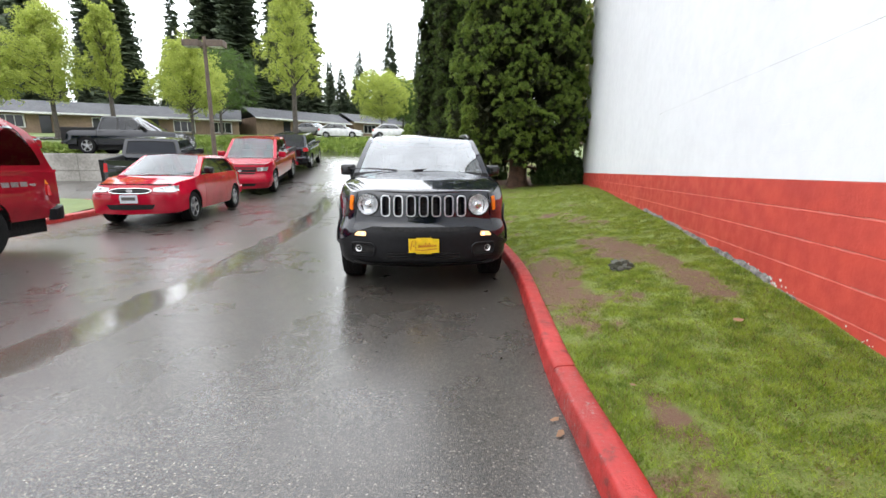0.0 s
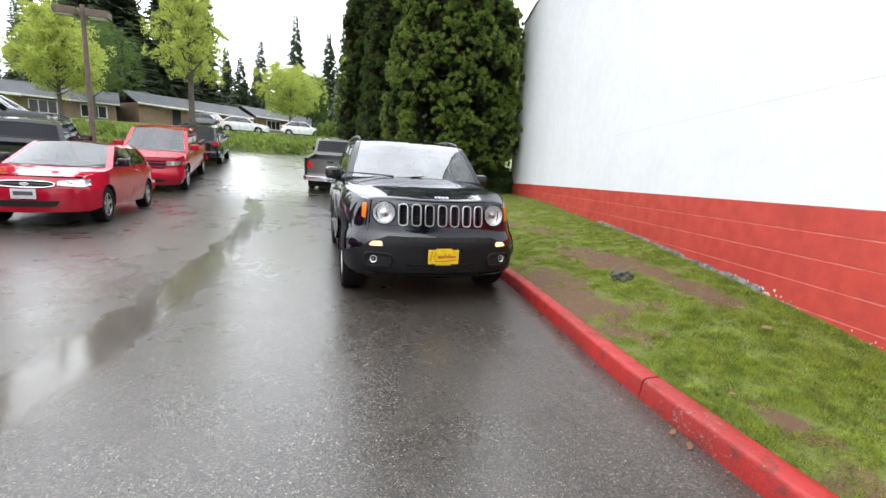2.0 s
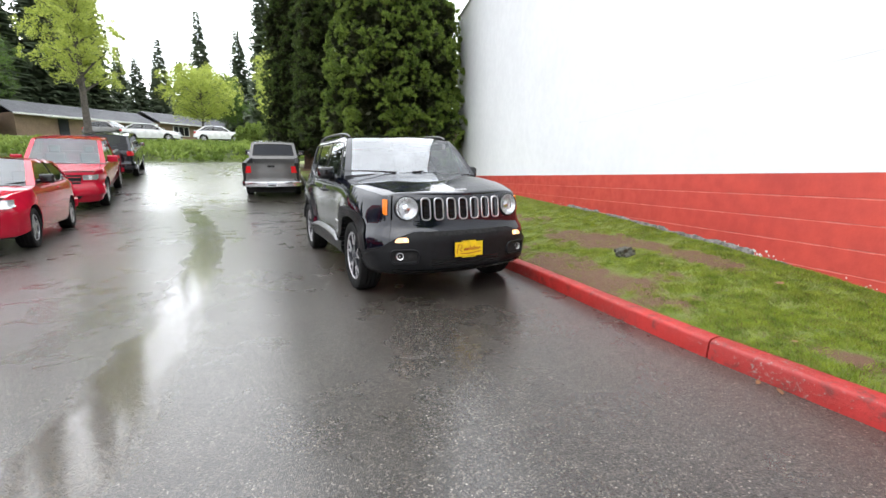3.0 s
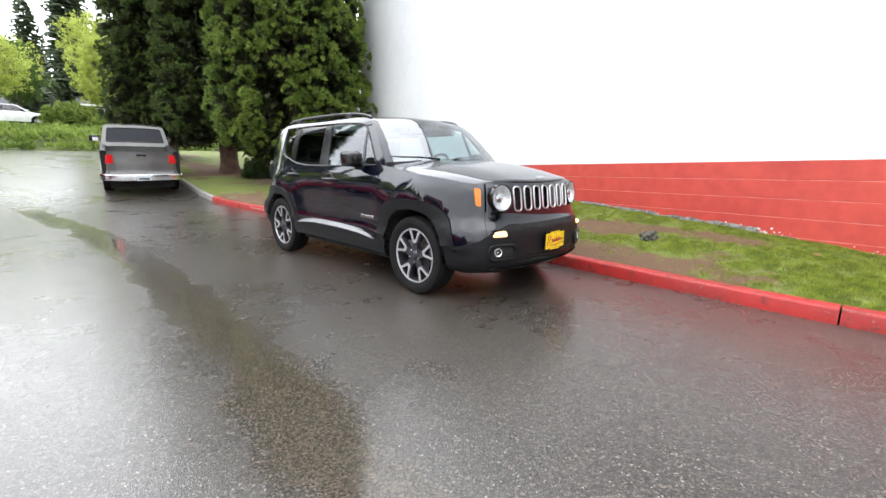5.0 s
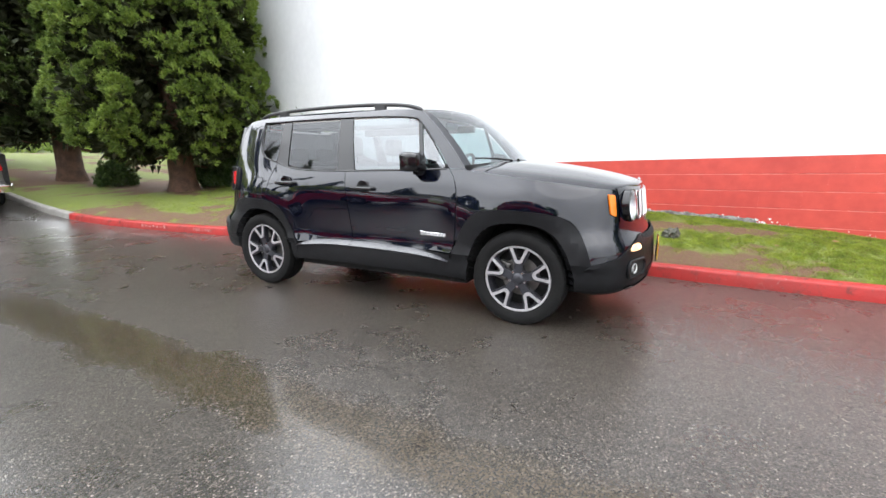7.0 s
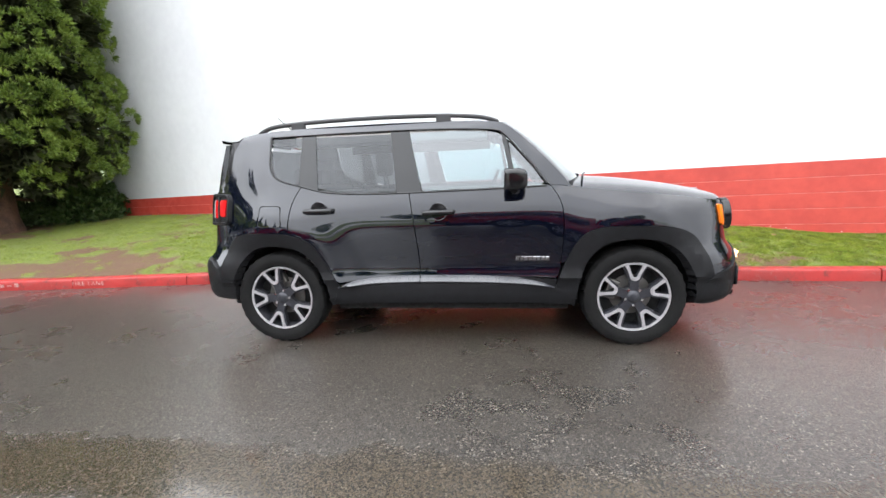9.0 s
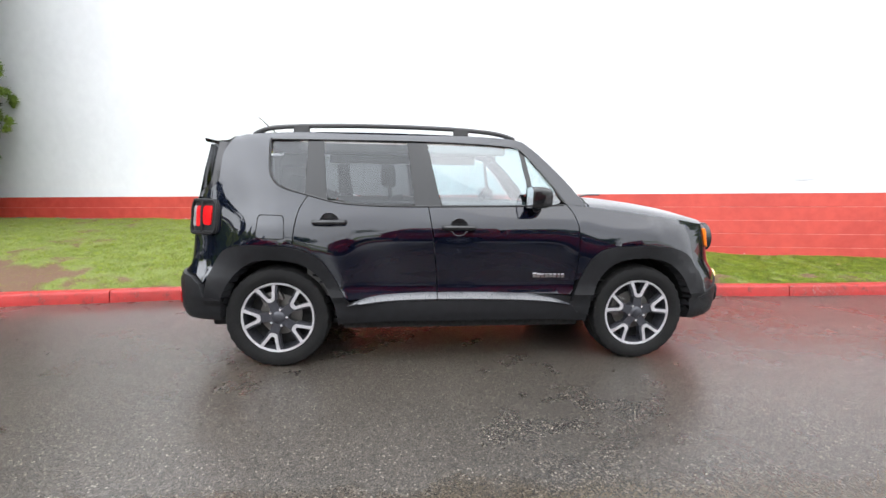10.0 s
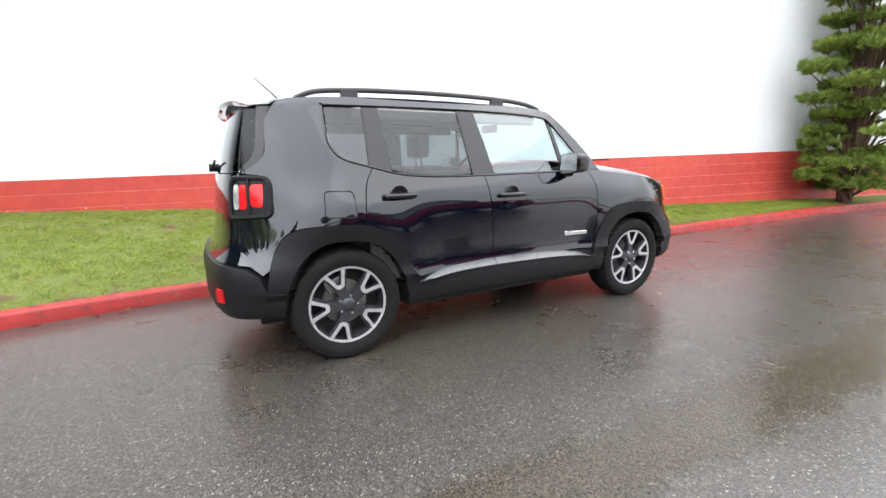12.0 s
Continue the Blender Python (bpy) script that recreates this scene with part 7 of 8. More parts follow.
# dead leaves in the gutter
M["dead_leaf"] = surface("wet_brown_leaf", (0.24, 0.12, 0.05), 0.5, other=(0.16, 0.08, 0.04), scale=30)
leaf_spots = []
for k in range(46):
    y = lr.uniform(-6.5, 6.5)
    x = kerb_x(y) - abs(lr.gauss(0.0, 0.10)) - 0.075
    if lr.random() < 0.3:
        x = kerb_x(y) + lr.uniform(0.2, 1.2)
    z = 0.012 if x < kerb_x(y) else verge_z(x, y) + 0.035
    leaf_spots.append(((x, y, z), (1, lr.uniform(-1, 1), 0.2), (lr.uniform(-1, 1), -1, 0.15), lr.uniform(0.008, 0.024)))
for y, turn in ((-4.40, 0.5), (-4.52, 0.9)):
    leaf_spots.append(((kerb_x(y) - 0.10, y, rise(y) + 0.014), (math.cos(turn), math.sin(turn), 0.1), (-0.45 * math.sin(turn), 0.45 * math.cos(turn), 0.1), 0.036))
scatter_flakes("fallen_leaves", leaf_spots, M["dead_leaf"], "few wet brown leaves along the kerb", "leaves")

# ---- the other vehicles ----
def bow_rows(edge_pts, bow_y, bow_z, n=17, power=2.0):
    """Rows across the vehicle between mirrored edge points, bowed in the middle."""
    rows = []
    for k, e in enumerate(edge_pts):
        by = bow_y[k] if isinstance(bow_y, list) else bow_y
        bz = bow_z[k] if isinstance(bow_z, list) else bow_z
        rows.append([(t * abs(e[0]), e[1] + by * (1 - abs(t) ** power), e[2] + bz * (1 - abs(t) ** power)) for t in np.linspace(-1, 1, n)])
    return rows


def vehicle(name, label, category, m, paint, half, front, rear, axles, belt, cuts, cab, nose, wheel_r=0.33, rim=0.21, style="five", sill=0.30, arch=0.40, roof_in=0.20, bed=None, glass_kind="tint",
            lower=None, canopy=None, grille="dark_void", bumper=None, head=None, tail=None, split=(0.5,), group="", plate=True, rear_plate=False, chrome_bumper=False):
    """A parked vehicle that faces -y. belt: height of the body's shoulder by y; cab: foot and head of the front pillar, head and foot of the rear one."""
    car = thing(name, label, category, m, group=group)
    (ya0, za0), (ya1, za1), (yc1, zc1), (yc0, zc0) = cab
    zr = max(za1, zc1)
    zb = min(eased(belt, ya0), eased(belt, yc0))
    round_f, round_r = 0.34, 0.26
    sh = Shell(
        front=[(-half, front + 0.95), (-half * 0.99, front + 0.62), (-half * 0.955, front + 0.36), (-half * 0.87, front + 0.19), (-half * 0.70, front + 0.09), (-half * 0.4, front + 0.025), (0, front)],
        rear=[(-half, rear - 0.7), (-half * 0.99, rear - 0.4), (-half * 0.965, rear - 0.22), (-half * 0.90, rear - 0.09), (-half * 0.76, rear - 0.03), (-half * 0.4, rear - 0.005), (0, rear)],
        side_in=[(0.1, 0.10), (sill, 0.035), (sill + 0.12, 0.008), (0.62 * zb, -0.008), (0.85 * zb, 0.004), (zb, 0.045), (zb + 0.04, 0.06), (zr - 0.06, roof_in * 0.86), (zr, roof_in), (zr + 0.05, roof_in + 0.12)],
        front_in=[(0.1, 0.16), (sill - 0.05, 0.04), (0.45, 0.0), (0.58, 0.0), (0.68, 0.03), (nose[0], 0.07), (nose[1], nose[2]), (nose[1] + 0.1, nose[2] + 0.12)],
        rear_in=[(0.1, 0.12), (0.35, 0.02), (0.45, 0.0), (0.60, 0.0), (0.68, 0.03), (0.9, 0.04), (zb, 0.06), (zr, 0.06 if canopy or bed else 0.22), (zr + 0.05, 0.3)],
        blend=0.6)
    P, U0, U1 = sh.at, sh.u0 + 1e-4, sh.u1 - 1e-4
    body = M[paint]
    ax_z = wheel_r * 0.99

    def low(y):
        z = sill
        for a in axles:
            if abs(y - a) < arch:
                z = max(z, ax_z + math.sqrt(arch * arch - (y - a) ** 2))
        return z
    # flank panels between the shut lines
    made = {}
    uf, ur = sh.u_at_x(half * 0.80), sh.u_at_x(half * 0.93, False)
    for k, (nm, y0, y1) in enumerate(cuts):
        y0 = uf if y0 is None else y0
        y1 = ur if y1 is None else y1
        ys = sorted(set(list(np.linspace(y0 + 0.003, y1 - 0.003, 26)) + [a + s * arch * q for a in axles for s in (-1, 1) for q in (0.999, 0.97, 0.9, 0.75, 0.5) if y0 < a + s * arch * q < y1]))
        bottom = [(y, low(y) if y > front + 0.5 and y < rear - 0.35 else max(low(y), 0.55)) for y in ys]
        top = [(y, eased(belt, y)) for y in np.linspace(y1 - 0.003, y0 + 0.003, 14)]
        made[nm] = sh.panel(nm, bottom + top, body, car, du=0.08, dv=0.06, lip=0.012)
        if "door" in nm:
            for i, s in ((0, 1), (1, -1)):
                yh = y1 - 0.16
                zh = eased(belt, yh) - 0.10
                q = P(yh, zh, 0.02)
                part("door_handle", boxed(s * abs(q.x) - 0.014, s * abs(q.x) + 0.014, yh - 0.10, yh + 0.08, zh - 0.016, zh + 0.016, 0.01), body if paint != "silver_paint" else M["gloss_black"], made[nm][i])
    if lower:
        sh.panel("side_moulding", [(ya0 + 0.02, lower - 0.03), (yc0 if not bed else bed - 0.05, lower - 0.03), (yc0 if not bed else bed - 0.05, lower + 0.03), (ya0 + 0.02, lower + 0.03)], M["cladding"], car, out=0.012)
    # wheel-arch lips, wells and wheels
    for a in axles:
        ring = [(a + arch * math.cos(q), ax_z + arch * math.sin(q)) for q in np.linspace(math.pi * 1.02, -0.02 * math.pi, 22)]
        for s in (-1, 1):
            part("wheel_well", ruled_bm([[(s * (abs(P(u, max(z, 0.25)).x) - 0.004), u, z) for u, z in ring], [(s * half * 0.55, u, z) for u, z in ring]]), M["dark_void"], car)
            wheel("wheel", car, Matrix.Translation((s * (half - 0.125), a, wheel_r)) @ (Matrix.Identity(4) if s < 0 else Matrix.Rotation(math.pi, 4, "Z")), wheel_r, 0.22, rim, style, 32)
    part("underbody", boxed(-half * 0.8, half * 0.8, front + 0.3, rear - 0.25, 0.22, 0.45), M["dark_void"], car)
    # front face
    zf = eased(belt, front + 0.25)
    ztop = nose[1]
    bl = 0.62 if bumper is None else bumper
    cf = M["chrome"] if chrome_bumper else body
    sh.panel("front_bumper", [(uf, bl), (U0, bl), (U0, 0.24), (uf + 0.1, 0.26), (front + 0.5, 0.30), (front + 0.5, 0.55)], cf, car, out=0.015, side="both", du=0.08, dv=0.05, lip=0.05)
    sh.panel("nose_panel", [(uf, bl + 0.004), (U0, bl + 0.004), (U0, ztop), (uf - 0.25, ztop - 0.01), (uf, min(zf, ztop) - 0.005)], body, car, side="both", du=0.08, dv=0.05)
    gx, gz0, gz1 = head["grille"]
    gpoly = round_corners([(U0, gz0), (sh.u_at_x(gx), gz0), (sh.u_at_x(gx + 0.04), gz1), (U0, gz1)], 0.02)
    if head.get("oval"):
        ug, gm, gh = sh.u_at_x(gx), (gz0 + gz1) / 2, (gz1 - gz0) / 2
        gpoly = [(U0 + (ug - U0) * max(0.0, math.cos(q)) ** 0.55, gm + gh * math.sin(q)) for q in np.linspace(-math.pi / 2, math.pi / 2, 21)]
    gp = patch_bm(gpoly, lambda u, v: P(u, v, 0.006), 0.06, 0.05, both=True)
    grl = part("grille", gp, M["dark_void"], car, "dark grille", True)
    if head.get("oval"):
        ring = [P(u, v, 0.010) for u, v in gpoly]
        bm = bmesh.new()
        loop_tube(bm, ring + [Vector((-q.x, q.y, q.z)) for q in ring[-2:0:-1]], 0.011, 6)
        part("grille_surround", bm, M["chrome"], grl, "chrome grille surround", True)
    bm = bmesh.new()
    for k in range(head.get("bars", 3)):
        z = gz0 + (gz1 - gz0) * (k + 0.5) / head.get("bars", 3)
        tube_into(bm, [(t * gx, P(sh.u_at_x(abs(t) * gx + 1e-3), z, 0.012).y, z) for t in np.linspace(-1, 1, 9)], 0.010, 5)
    part("grille_bar", bm, M[head.get("bar_mat", "chrome")], grl)
    em = lathe_bm([(0.0, 0.001), (0.008, 0.03), (0.0, 0.04)], 16)
    bmesh.ops.transform(em, matrix=Matrix.Translation((0, P(U0, (gz0 + gz1) / 2, 0.02).y, (gz0 + gz1) / 2)) @ Matrix.Rotation(radians(-90), 4, "Z") @ Matrix.Diagonal((1, 1.5, 0.7, 1)), verts=em.verts)
    part("emblem", em, M["satin_silver"], grl)
    # lower intake
    part("lower_intake", patch_bm([(U0, 0.33), (sh.u_at_x(half * 0.45), 0.34), (sh.u_at_x(half * 0.5), 0.43), (U0, 0.43)], lambda u, v: P(u, v, 0.022), 0.06, 0.05, both=True), M["dark_void"], car)
    if plate:
        yp = P(U0, 0.52, 0.03).y
        part("number_plate", boxed(-0.155, 0.155, yp - 0.012, yp, 0.46, 0.615, 0.004), M["plate_white"], car, "pale number plate with plain bars")
        part("plate_bar", boxed(-0.12, 0.12, yp - 0.0145, yp - 0.011, 0.515, 0.575), M["trim_inside"], car)
    for s in (-1, 1):
        hx0, hx1, hz0, hz1 = head["lamp"]
        ui, uo, sweep = sh.u_at_x(hx0), sh.u_at_x(hx1), head.get("sweep", 0.10)
        hp = patch_bm(round_corners([(ui, hz0 + 0.02 * (sweep > 0.15)), (uo, hz0), (uo + 0.7 * sweep, hz0 + 0.035), (uo + sweep, hz1 + 0.01), (uo, hz1 + 0.012 * (sweep > 0.15)), (ui, hz1 - 0.02 * (sweep > 0.15))], 0.022), lambda u, v: P(u, v, 0.012), 0.05, 0.04, flange=lambda co: (0, 0.02, 0))
        hl = part("headlamp", hp if s < 0 else mirrored(hp), M["lamp_grey"], car, "clear headlamp", True)
        xm = (hx0 + hx1) / 2
        q = P(sh.u_at_x(xm), (hz0 + hz1) / 2, 0.012)
        rb = min(0.06, (hz1 - hz0) * 0.42)
        bb = lathe_bm([(0.0, rb), (0.012, rb * 0.85), (0.004, rb * 0.5), (0.012, 0.001)], 16)
        bmesh.ops.transform(bb, matrix=Matrix.Translation((s * abs(q.x), q.y, q.z)) @ Matrix.Rotation(radians(-90), 4, "Z"), verts=bb.verts)
        part("lamp_bowl", bb, M["clear_lens"], hl, smooth=True)
        tx0, tz0, tz1 = tail
        utl = sh.u_at_x(tx0, False)
        tp = patch_bm(round_corners([(utl - 0.02, tz0), (ur - 0.10, tz0), (ur - 0.12, tz1), (utl - 0.02, tz1)], 0.02), lambda u, v: P(u, v, 0.012), 0.05, 0.05, flange=lambda co: (0.02, -0.02, 0))
        part("tail_lamp", tp if s < 0 else mirrored(tp), M["red_lens"], car, "red tail lamp", True)
        if canopy:
            for za, zb2, mt2, lb in ((tz0, tz0 + 0.16, "red_lens", "red side of the tail lamp"), (tz0 + 0.165, tz1 + 0.03, "orange_lens", "amber turn lamp")):
                cp = patch_bm(round_corners([(ur - 0.02, za), (ur - 0.19, za), (ur - 0.19, zb2), (ur - 0.02, zb2)], 0.015), lambda u, v: P(u, v, 0.018), 0.05, 0.05, flange=lambda co: (0.02, -0.02, 0))
                part("lamp_lens", cp if s < 0 else mirrored(cp), M[mt2], car, lb, True)
        # mirrors
        ym = ya0 + 0.30
        q = P(ym, eased(belt, ym) + 0.05)
        big = 1.35 if bed else 1.0
        mr = boxed(abs(q.x) + 0.03, abs(q.x) + 0.03 + 0.19 * big, ym - 0.06, ym + 0.06, q.z - 0.03, q.z + 0.12 * big, 0.035, 3)
        mir = part("door_mirror", mr if s > 0 else mirrored(mr), M["gloss_black"] if paint != "red_paint" else (M["gloss_black"] if not bed else body), car, smooth=True)
        gl = link_bm([(s * (abs(q.x) + 0.05), ym + 0.062, q.z - 0.01), (s * (abs(q.x) + 0.20), ym + 0.062, q.z - 0.01), (s * (abs(q.x) + 0.20), ym + 0.062, q.z + 0.10), (s * (abs(q.x) + 0.05), ym + 0.062, q.z + 0.10)])
        part("mirror_glass", gl, M["chrome"], mir)
        fb = bmesh.new()
        tube_into(fb, [(s * (abs(q.x) - 0.03), ym, q.z), (s * (abs(q.x) + 0.06), ym, q.z + 0.01)], 0.03, 6)
        part("mirror_foot", fb, M["gloss_black"], mir)
    # rear face
    rb_mat = M["chrome"] if chrome_bumper else M["cladding"] if canopy else body
    sh.panel("rear_bumper", [(rear - 0.30, 0.47), (ur, 0.46), (U1, 0.45), (U1, 0.62), (ur, 0.62), (rear - 0.30, 0.61)] if bed and not canopy else [(rear - 0.30, 0.40), (ur, 0.40), (U1, 0.38), (U1, 0.60), (ur, 0.60), (rear - 0.30, 0.56)], rb_mat, car, out=0.03 if not bed else 0.06, side="both", du=0.08, dv=0.05, lip=0.08)
    zt = eased(belt, rear)
    sh.panel("tailgate", [(ur + 0.004, 0.605), (U1, 0.605), (U1, zt), (ur + 0.004, zt)], body, car, side="both", du=0.08, dv=0.06)
    if bed:
        q = P(U1, zt - 0.09, 0.01)
        part("tailgate_handle", boxed(-0.11, 0.11, q.y - 0.01, q.y + 0.012, zt - 0.13, zt - 0.07, 0.008), M["gloss_black"], car)
    if rear_plate:
        q = P(U1, 0.52, 0.08)
        part("rear_plate", boxed(-0.155, 0.155, q.y - 0.006, q.y + 0.006, 0.46, 0.60, 0.003), M["plate_white"], car, "pale number plate with plain bars")
        part("plate_bar", boxed(-0.12, 0.12, q.y + 0.004, q.y + 0.009, 0.48, 0.53), M["trim_inside"], car)
    # bonnet
    hr = []
    yh = np.linspace(ya0 - 0.02, front + 0.30, 14)
    for k, y in enumerate(yh):
        f = k / 13
        e = P(y if y > front + 0.4 else y, eased(belt, y))
        crown = (za0 + 0.01 - e.z) * (1 - f) + (ztop + 0.015 - e.z) * f
        row = []
        for t in np.linspace(-1, 1, 17):
            b = 1 - abs(t) ** 2.6
            row.append((t * abs(e.x), e.y - (0.10 * (1 - f) + 0.20 * f) * (1 - abs(t) ** 2), e.z + crown * b))
        hr.append(row)
    part("bonnet", ruled_bm(hr), body, car, smooth=True, angle=50)
    # pillars, glass, roof
    def frame_edge(f):
        return (ya0 + (ya1 - ya0) * f, za0 + (za1 - za0) * f)
    g0 = 0.055
    A = [frame_edge(f) for f in np.linspace(0, 1, 7)]
    C = [(yc1 + (yc0 - yc1) * f, zc1 + (zc0 - zc1) * f) for f in np.linspace(0, 1, 7)]
    top = [(ya1 + (yc1 - ya1) * f, za1 + (zc1 - za1) * f + 0.02 * math.sin(math.pi * f)) for f in np.linspace(0, 1, 9)]
    sh.panel("front_pillar", A[:-1] + [(ya1, za1)] + [(ya1 + 0.09, za1 - g0)] + [(y + g0 * 1.3, z) for y, z in A[::-1][1:]], body, car, du=0.1, dv=0.06, lip=0.02)
    sh.panel("rear_pillar", C + [(y - (0.16 if not bed else 0.09), z) for y, z in C[::-1]], body, car, du=0.1, dv=0.06, lip=0.02)
    sh.panel("roof_rail", top + [(y, z - g0) for y, z in top[::-1]], body, car, du=0.1, dv=0.06, lip=0.02)
    y_l, y_r = ya0 + 0.1, yc0 - 0.1
    glass_poly = [(y + 0.02, z) for y, z in A] + [(y, z - 0.02) for y, z in top[1:-1]] + [(y - 0.02, z) for y, z in C]
    glass_poly += [(y, eased(belt, y) - 0.01) for y in np.linspace(yc0 - 0.03, ya0 + 0.03, 10)]
    stops = [None] + [ya1 + (yc1 - ya1) * q for q in split] + [None]
    for a, b in zip(stops, stops[1:]):
        poly = glass_poly
        if a is not None:
            poly = half_plane(poly, 0, a + 0.02, False)
        if b is not None:
            poly = half_plane(poly, 0, b - 0.02, True)
        sh.panel("side_glass", poly, M[glass_kind if a is None else "tint"], car, "tinted side glass", out=-0.012, lip=0, du=0.2, dv=0.1)
    for q in split:
        y = ya1 + (yc1 - ya1) * q
        sh.panel("centre_pillar", [(y - 0.035, zr - 0.03), (y + 0.035, zr - 0.03), (y + 0.06, eased(belt, y) - 0.02), (y - 0.06, eased(belt, y) - 0.02)], M["gloss_black"], car, out=-0.004, lip=0.01, du=0.2, dv=0.1)
    eA = [P(y, z, -0.004) for y, z in A]
    ws = bow_rows([tuple(e) for e in eA], [-0.20 + 0.10 * f for f in np.linspace(0, 1, 7)], [0.02 + 0.015 * f for f in np.linspace(0, 1, 7)])
    part("windscreen", ruled_bm([r[1:-1] for r in ws]), M["far_screen"], car, "clear windscreen", True)
    for s in (0, 1):
        part("screen_pillar", ruled_bm([(r[:2] if s == 0 else r[-2:]) for r in ws]), body, car, smooth=True)
    part("cowl", ruled_bm([[(x, y - 0.05, z - 0.015) for x, y, z in ws[0]], ws[0]]), M["cladding"], car)
    eT = [P(y, z, -0.002) for y, z in top]
    rf = bow_rows([tuple(e) for e in eT], [-0.10 + 0.13 * f for f in np.linspace(0, 1, 9)], [0.035] * 9, power=2.6)
    part("roof", ruled_bm(rf), body, car, smooth=True, angle=50)
    eC = [P(y, z, -0.004) for y, z in C]
    rwn = bow_rows([tuple(e) for e in eC], [0.03 + 0.03 * f for f in np.linspace(0, 1, 7)], [0.035 - 0.035 * f for f in np.linspace(0, 1, 7)])
    if bed and not canopy:
        part("cab_rear_panel", ruled_bm([r[1:-1] for r in rwn]), body, car, smooth=True)
        def on_back(f, t):
            k = min(5, int(f * 6))
            g, c0 = f * 6 - k, min(15, int((t + 1) * 8))
            h = (t + 1) * 8 - c0
            a = Vector(rwn[k][c0]).lerp(Vector(rwn[k][c0 + 1]), h)
            b = Vector(rwn[k + 1][c0]).lerp(Vector(rwn[k + 1][c0 + 1]), h)
            return a.lerp(b, g) + Vector((0, 0.012, 0))
        grid = [[on_back(f, t) for t in np.linspace(-0.86, 0.86, 13)] for f in np.linspace(0.14, 0.78, 6)]
        part("rear_window", ruled_bm(grid), M["dark_glazing"], car, "dark tinted rear window", True)
        bm = bmesh.new()
        loop_tube(bm, grid[0] + [r[-1] for r in grid[1:]] + grid[-1][-2::-1] + [r[0] for r in grid[-2:0:-1]], 0.016, 6)
        part("window_seal", bm, M["gloss_black"], car, smooth=True)
    else:
        part("rear_window", ruled_bm([r[1:-1] for r in rwn]), M["rear_tint"], car, "dark rear window", True)
    for s in (0, 1):
        part("screen_pillar", ruled_bm([(r[:2] if s == 0 else r[-2:]) for r in rwn]), body, car, smooth=True)
    # wipers
    bm = bmesh.new()
    for x in (-0.35, 0.25):
        tube_into(bm, [(x, ws[0][8][1] + 0.03, ws[0][8][2] - 0.01), (x + 0.45, ws[1][8][1] + 0.06, ws[0][8][2] + 0.03)], 0.008, 5)
    part("wiper", bm, M["gloss_black"], car)
    # cabin
    part("dashboard", boxed(-half * 0.8, half * 0.8, ya0 + 0.05, ya0 + 0.45, 0.7, za0 - 0.02, 0.04), M["trim_inside"], car)
    for x in (-half * 0.42, half * 0.42):
        bm = bmesh.new()
        ys0 = ya1 + 0.35
        box_into(bm, x - 0.24, x + 0.24, ys0 - 0.4, ys0 + 0.1, 0.45, 0.62, 0.04)
        box_into(bm, x - 0.24, x + 0.24, ys0 + 0.05, ys0 + 0.18, 0.55, za1 - 0.42, 0.04)
        box_into(bm, x - 0.12, x + 0.12, ys0 + 0.10, ys0 + 0.18, za1 - 0.40, za1 - 0.20, 0.03)
        part("seat", bm, M["seat_cloth"], car)
    if not bed:
        part("rear_bench", boxed(-half * 0.7, half * 0.7, yc1 - 0.35, yc1 - 0.15, 0.5, zb + 0.05, 0.04), M["seat_cloth"], car)
    part("cabin_floor", boxed(-half * 0.85, half * 0.85, ya0, yc0 - 0.05 if not bed else bed - 0.06, 0.40, 0.46), M["dark_void"], car)
    if bed:
        # open load bed: inner walls, floor and rounded rails
        zbed = eased(belt, bed + 0.5)
        part("cab_back", boxed(-half * 0.90, half * 0.90, bed - 0.10, bed - 0.03, 0.45, zc0), body, car)
        part("bed_floor", boxed(-half * 0.82, half * 0.82, bed, rear - 0.06, 0.62, 0.68), M["dark_void"], car)
        for s in (-1, 1):
            part("bed_wall", boxed(min(s * half * 0.80, s * half * 0.955), max(s * half * 0.80, s * half * 0.955), bed, rear - 0.10, 0.62, zbed - 0.006, 0.01), M["dark_void"] if not canopy else body, car)
            rl = bmesh.new()
            xr = abs(P(bed + 0.5, zbed).x)
            box_into(rl, s * (xr - 0.045) - 0.05, s * (xr - 0.045) + 0.05, bed - 0.02, rear - 0.06, zbed - 0.02, zbed + 0.015, 0.012)
            part("bed_rail", rl, M["cladding"] if not canopy else body, car)
    if canopy:
        y0, y1, z0, z1 = canopy
        rows = []
        outline = [(y0, z1), (y0 + 0.1, z1 + 0.02), (y1 - 0.75, z1 + 0.01), (y1 - 0.42, z1 - 0.10), (y1 - 0.12, z0 + 0.14), (y1 - 0.03, z0)]
        for y, z in smooth_path(outline, 4):
            q0, q1 = P(min(y, rear - 0.3), z0), P(min(y, rear - 0.3), max(z, z0 + 0.01))
            row = [(-abs(q0.x), y, z0)] + [(-abs(P(min(y, rear - 0.3), z0 + (z - z0) * f).x), y, z0 + (z - z0) * f) for f in (0.35, 0.7, 0.92)]
            row += [(-abs(q1.x) * 0.9, y, z + 0.02), (0, y, z + 0.05)]
            rows.append(row + [(-x, yy, zz) for x, yy, zz in row[-2::-1]])
        part("canopy", ruled_bm(rows), body, car, "body-coloured load bed canopy", True, 50)
        sh.panel("canopy_glass", round_corners([(y0 + 0.18, z0 + 0.08), (y1 - 0.24, z0 + 0.08), (y1 - 0.55, z1 - 0.10), (y0 + 0.18, z1 - 0.08)], 0.06), M["tint"], car, "dark tinted canopy window", out=0.006, lip=0.01, du=0.2, dv=0.1)
        bars = bmesh.new()
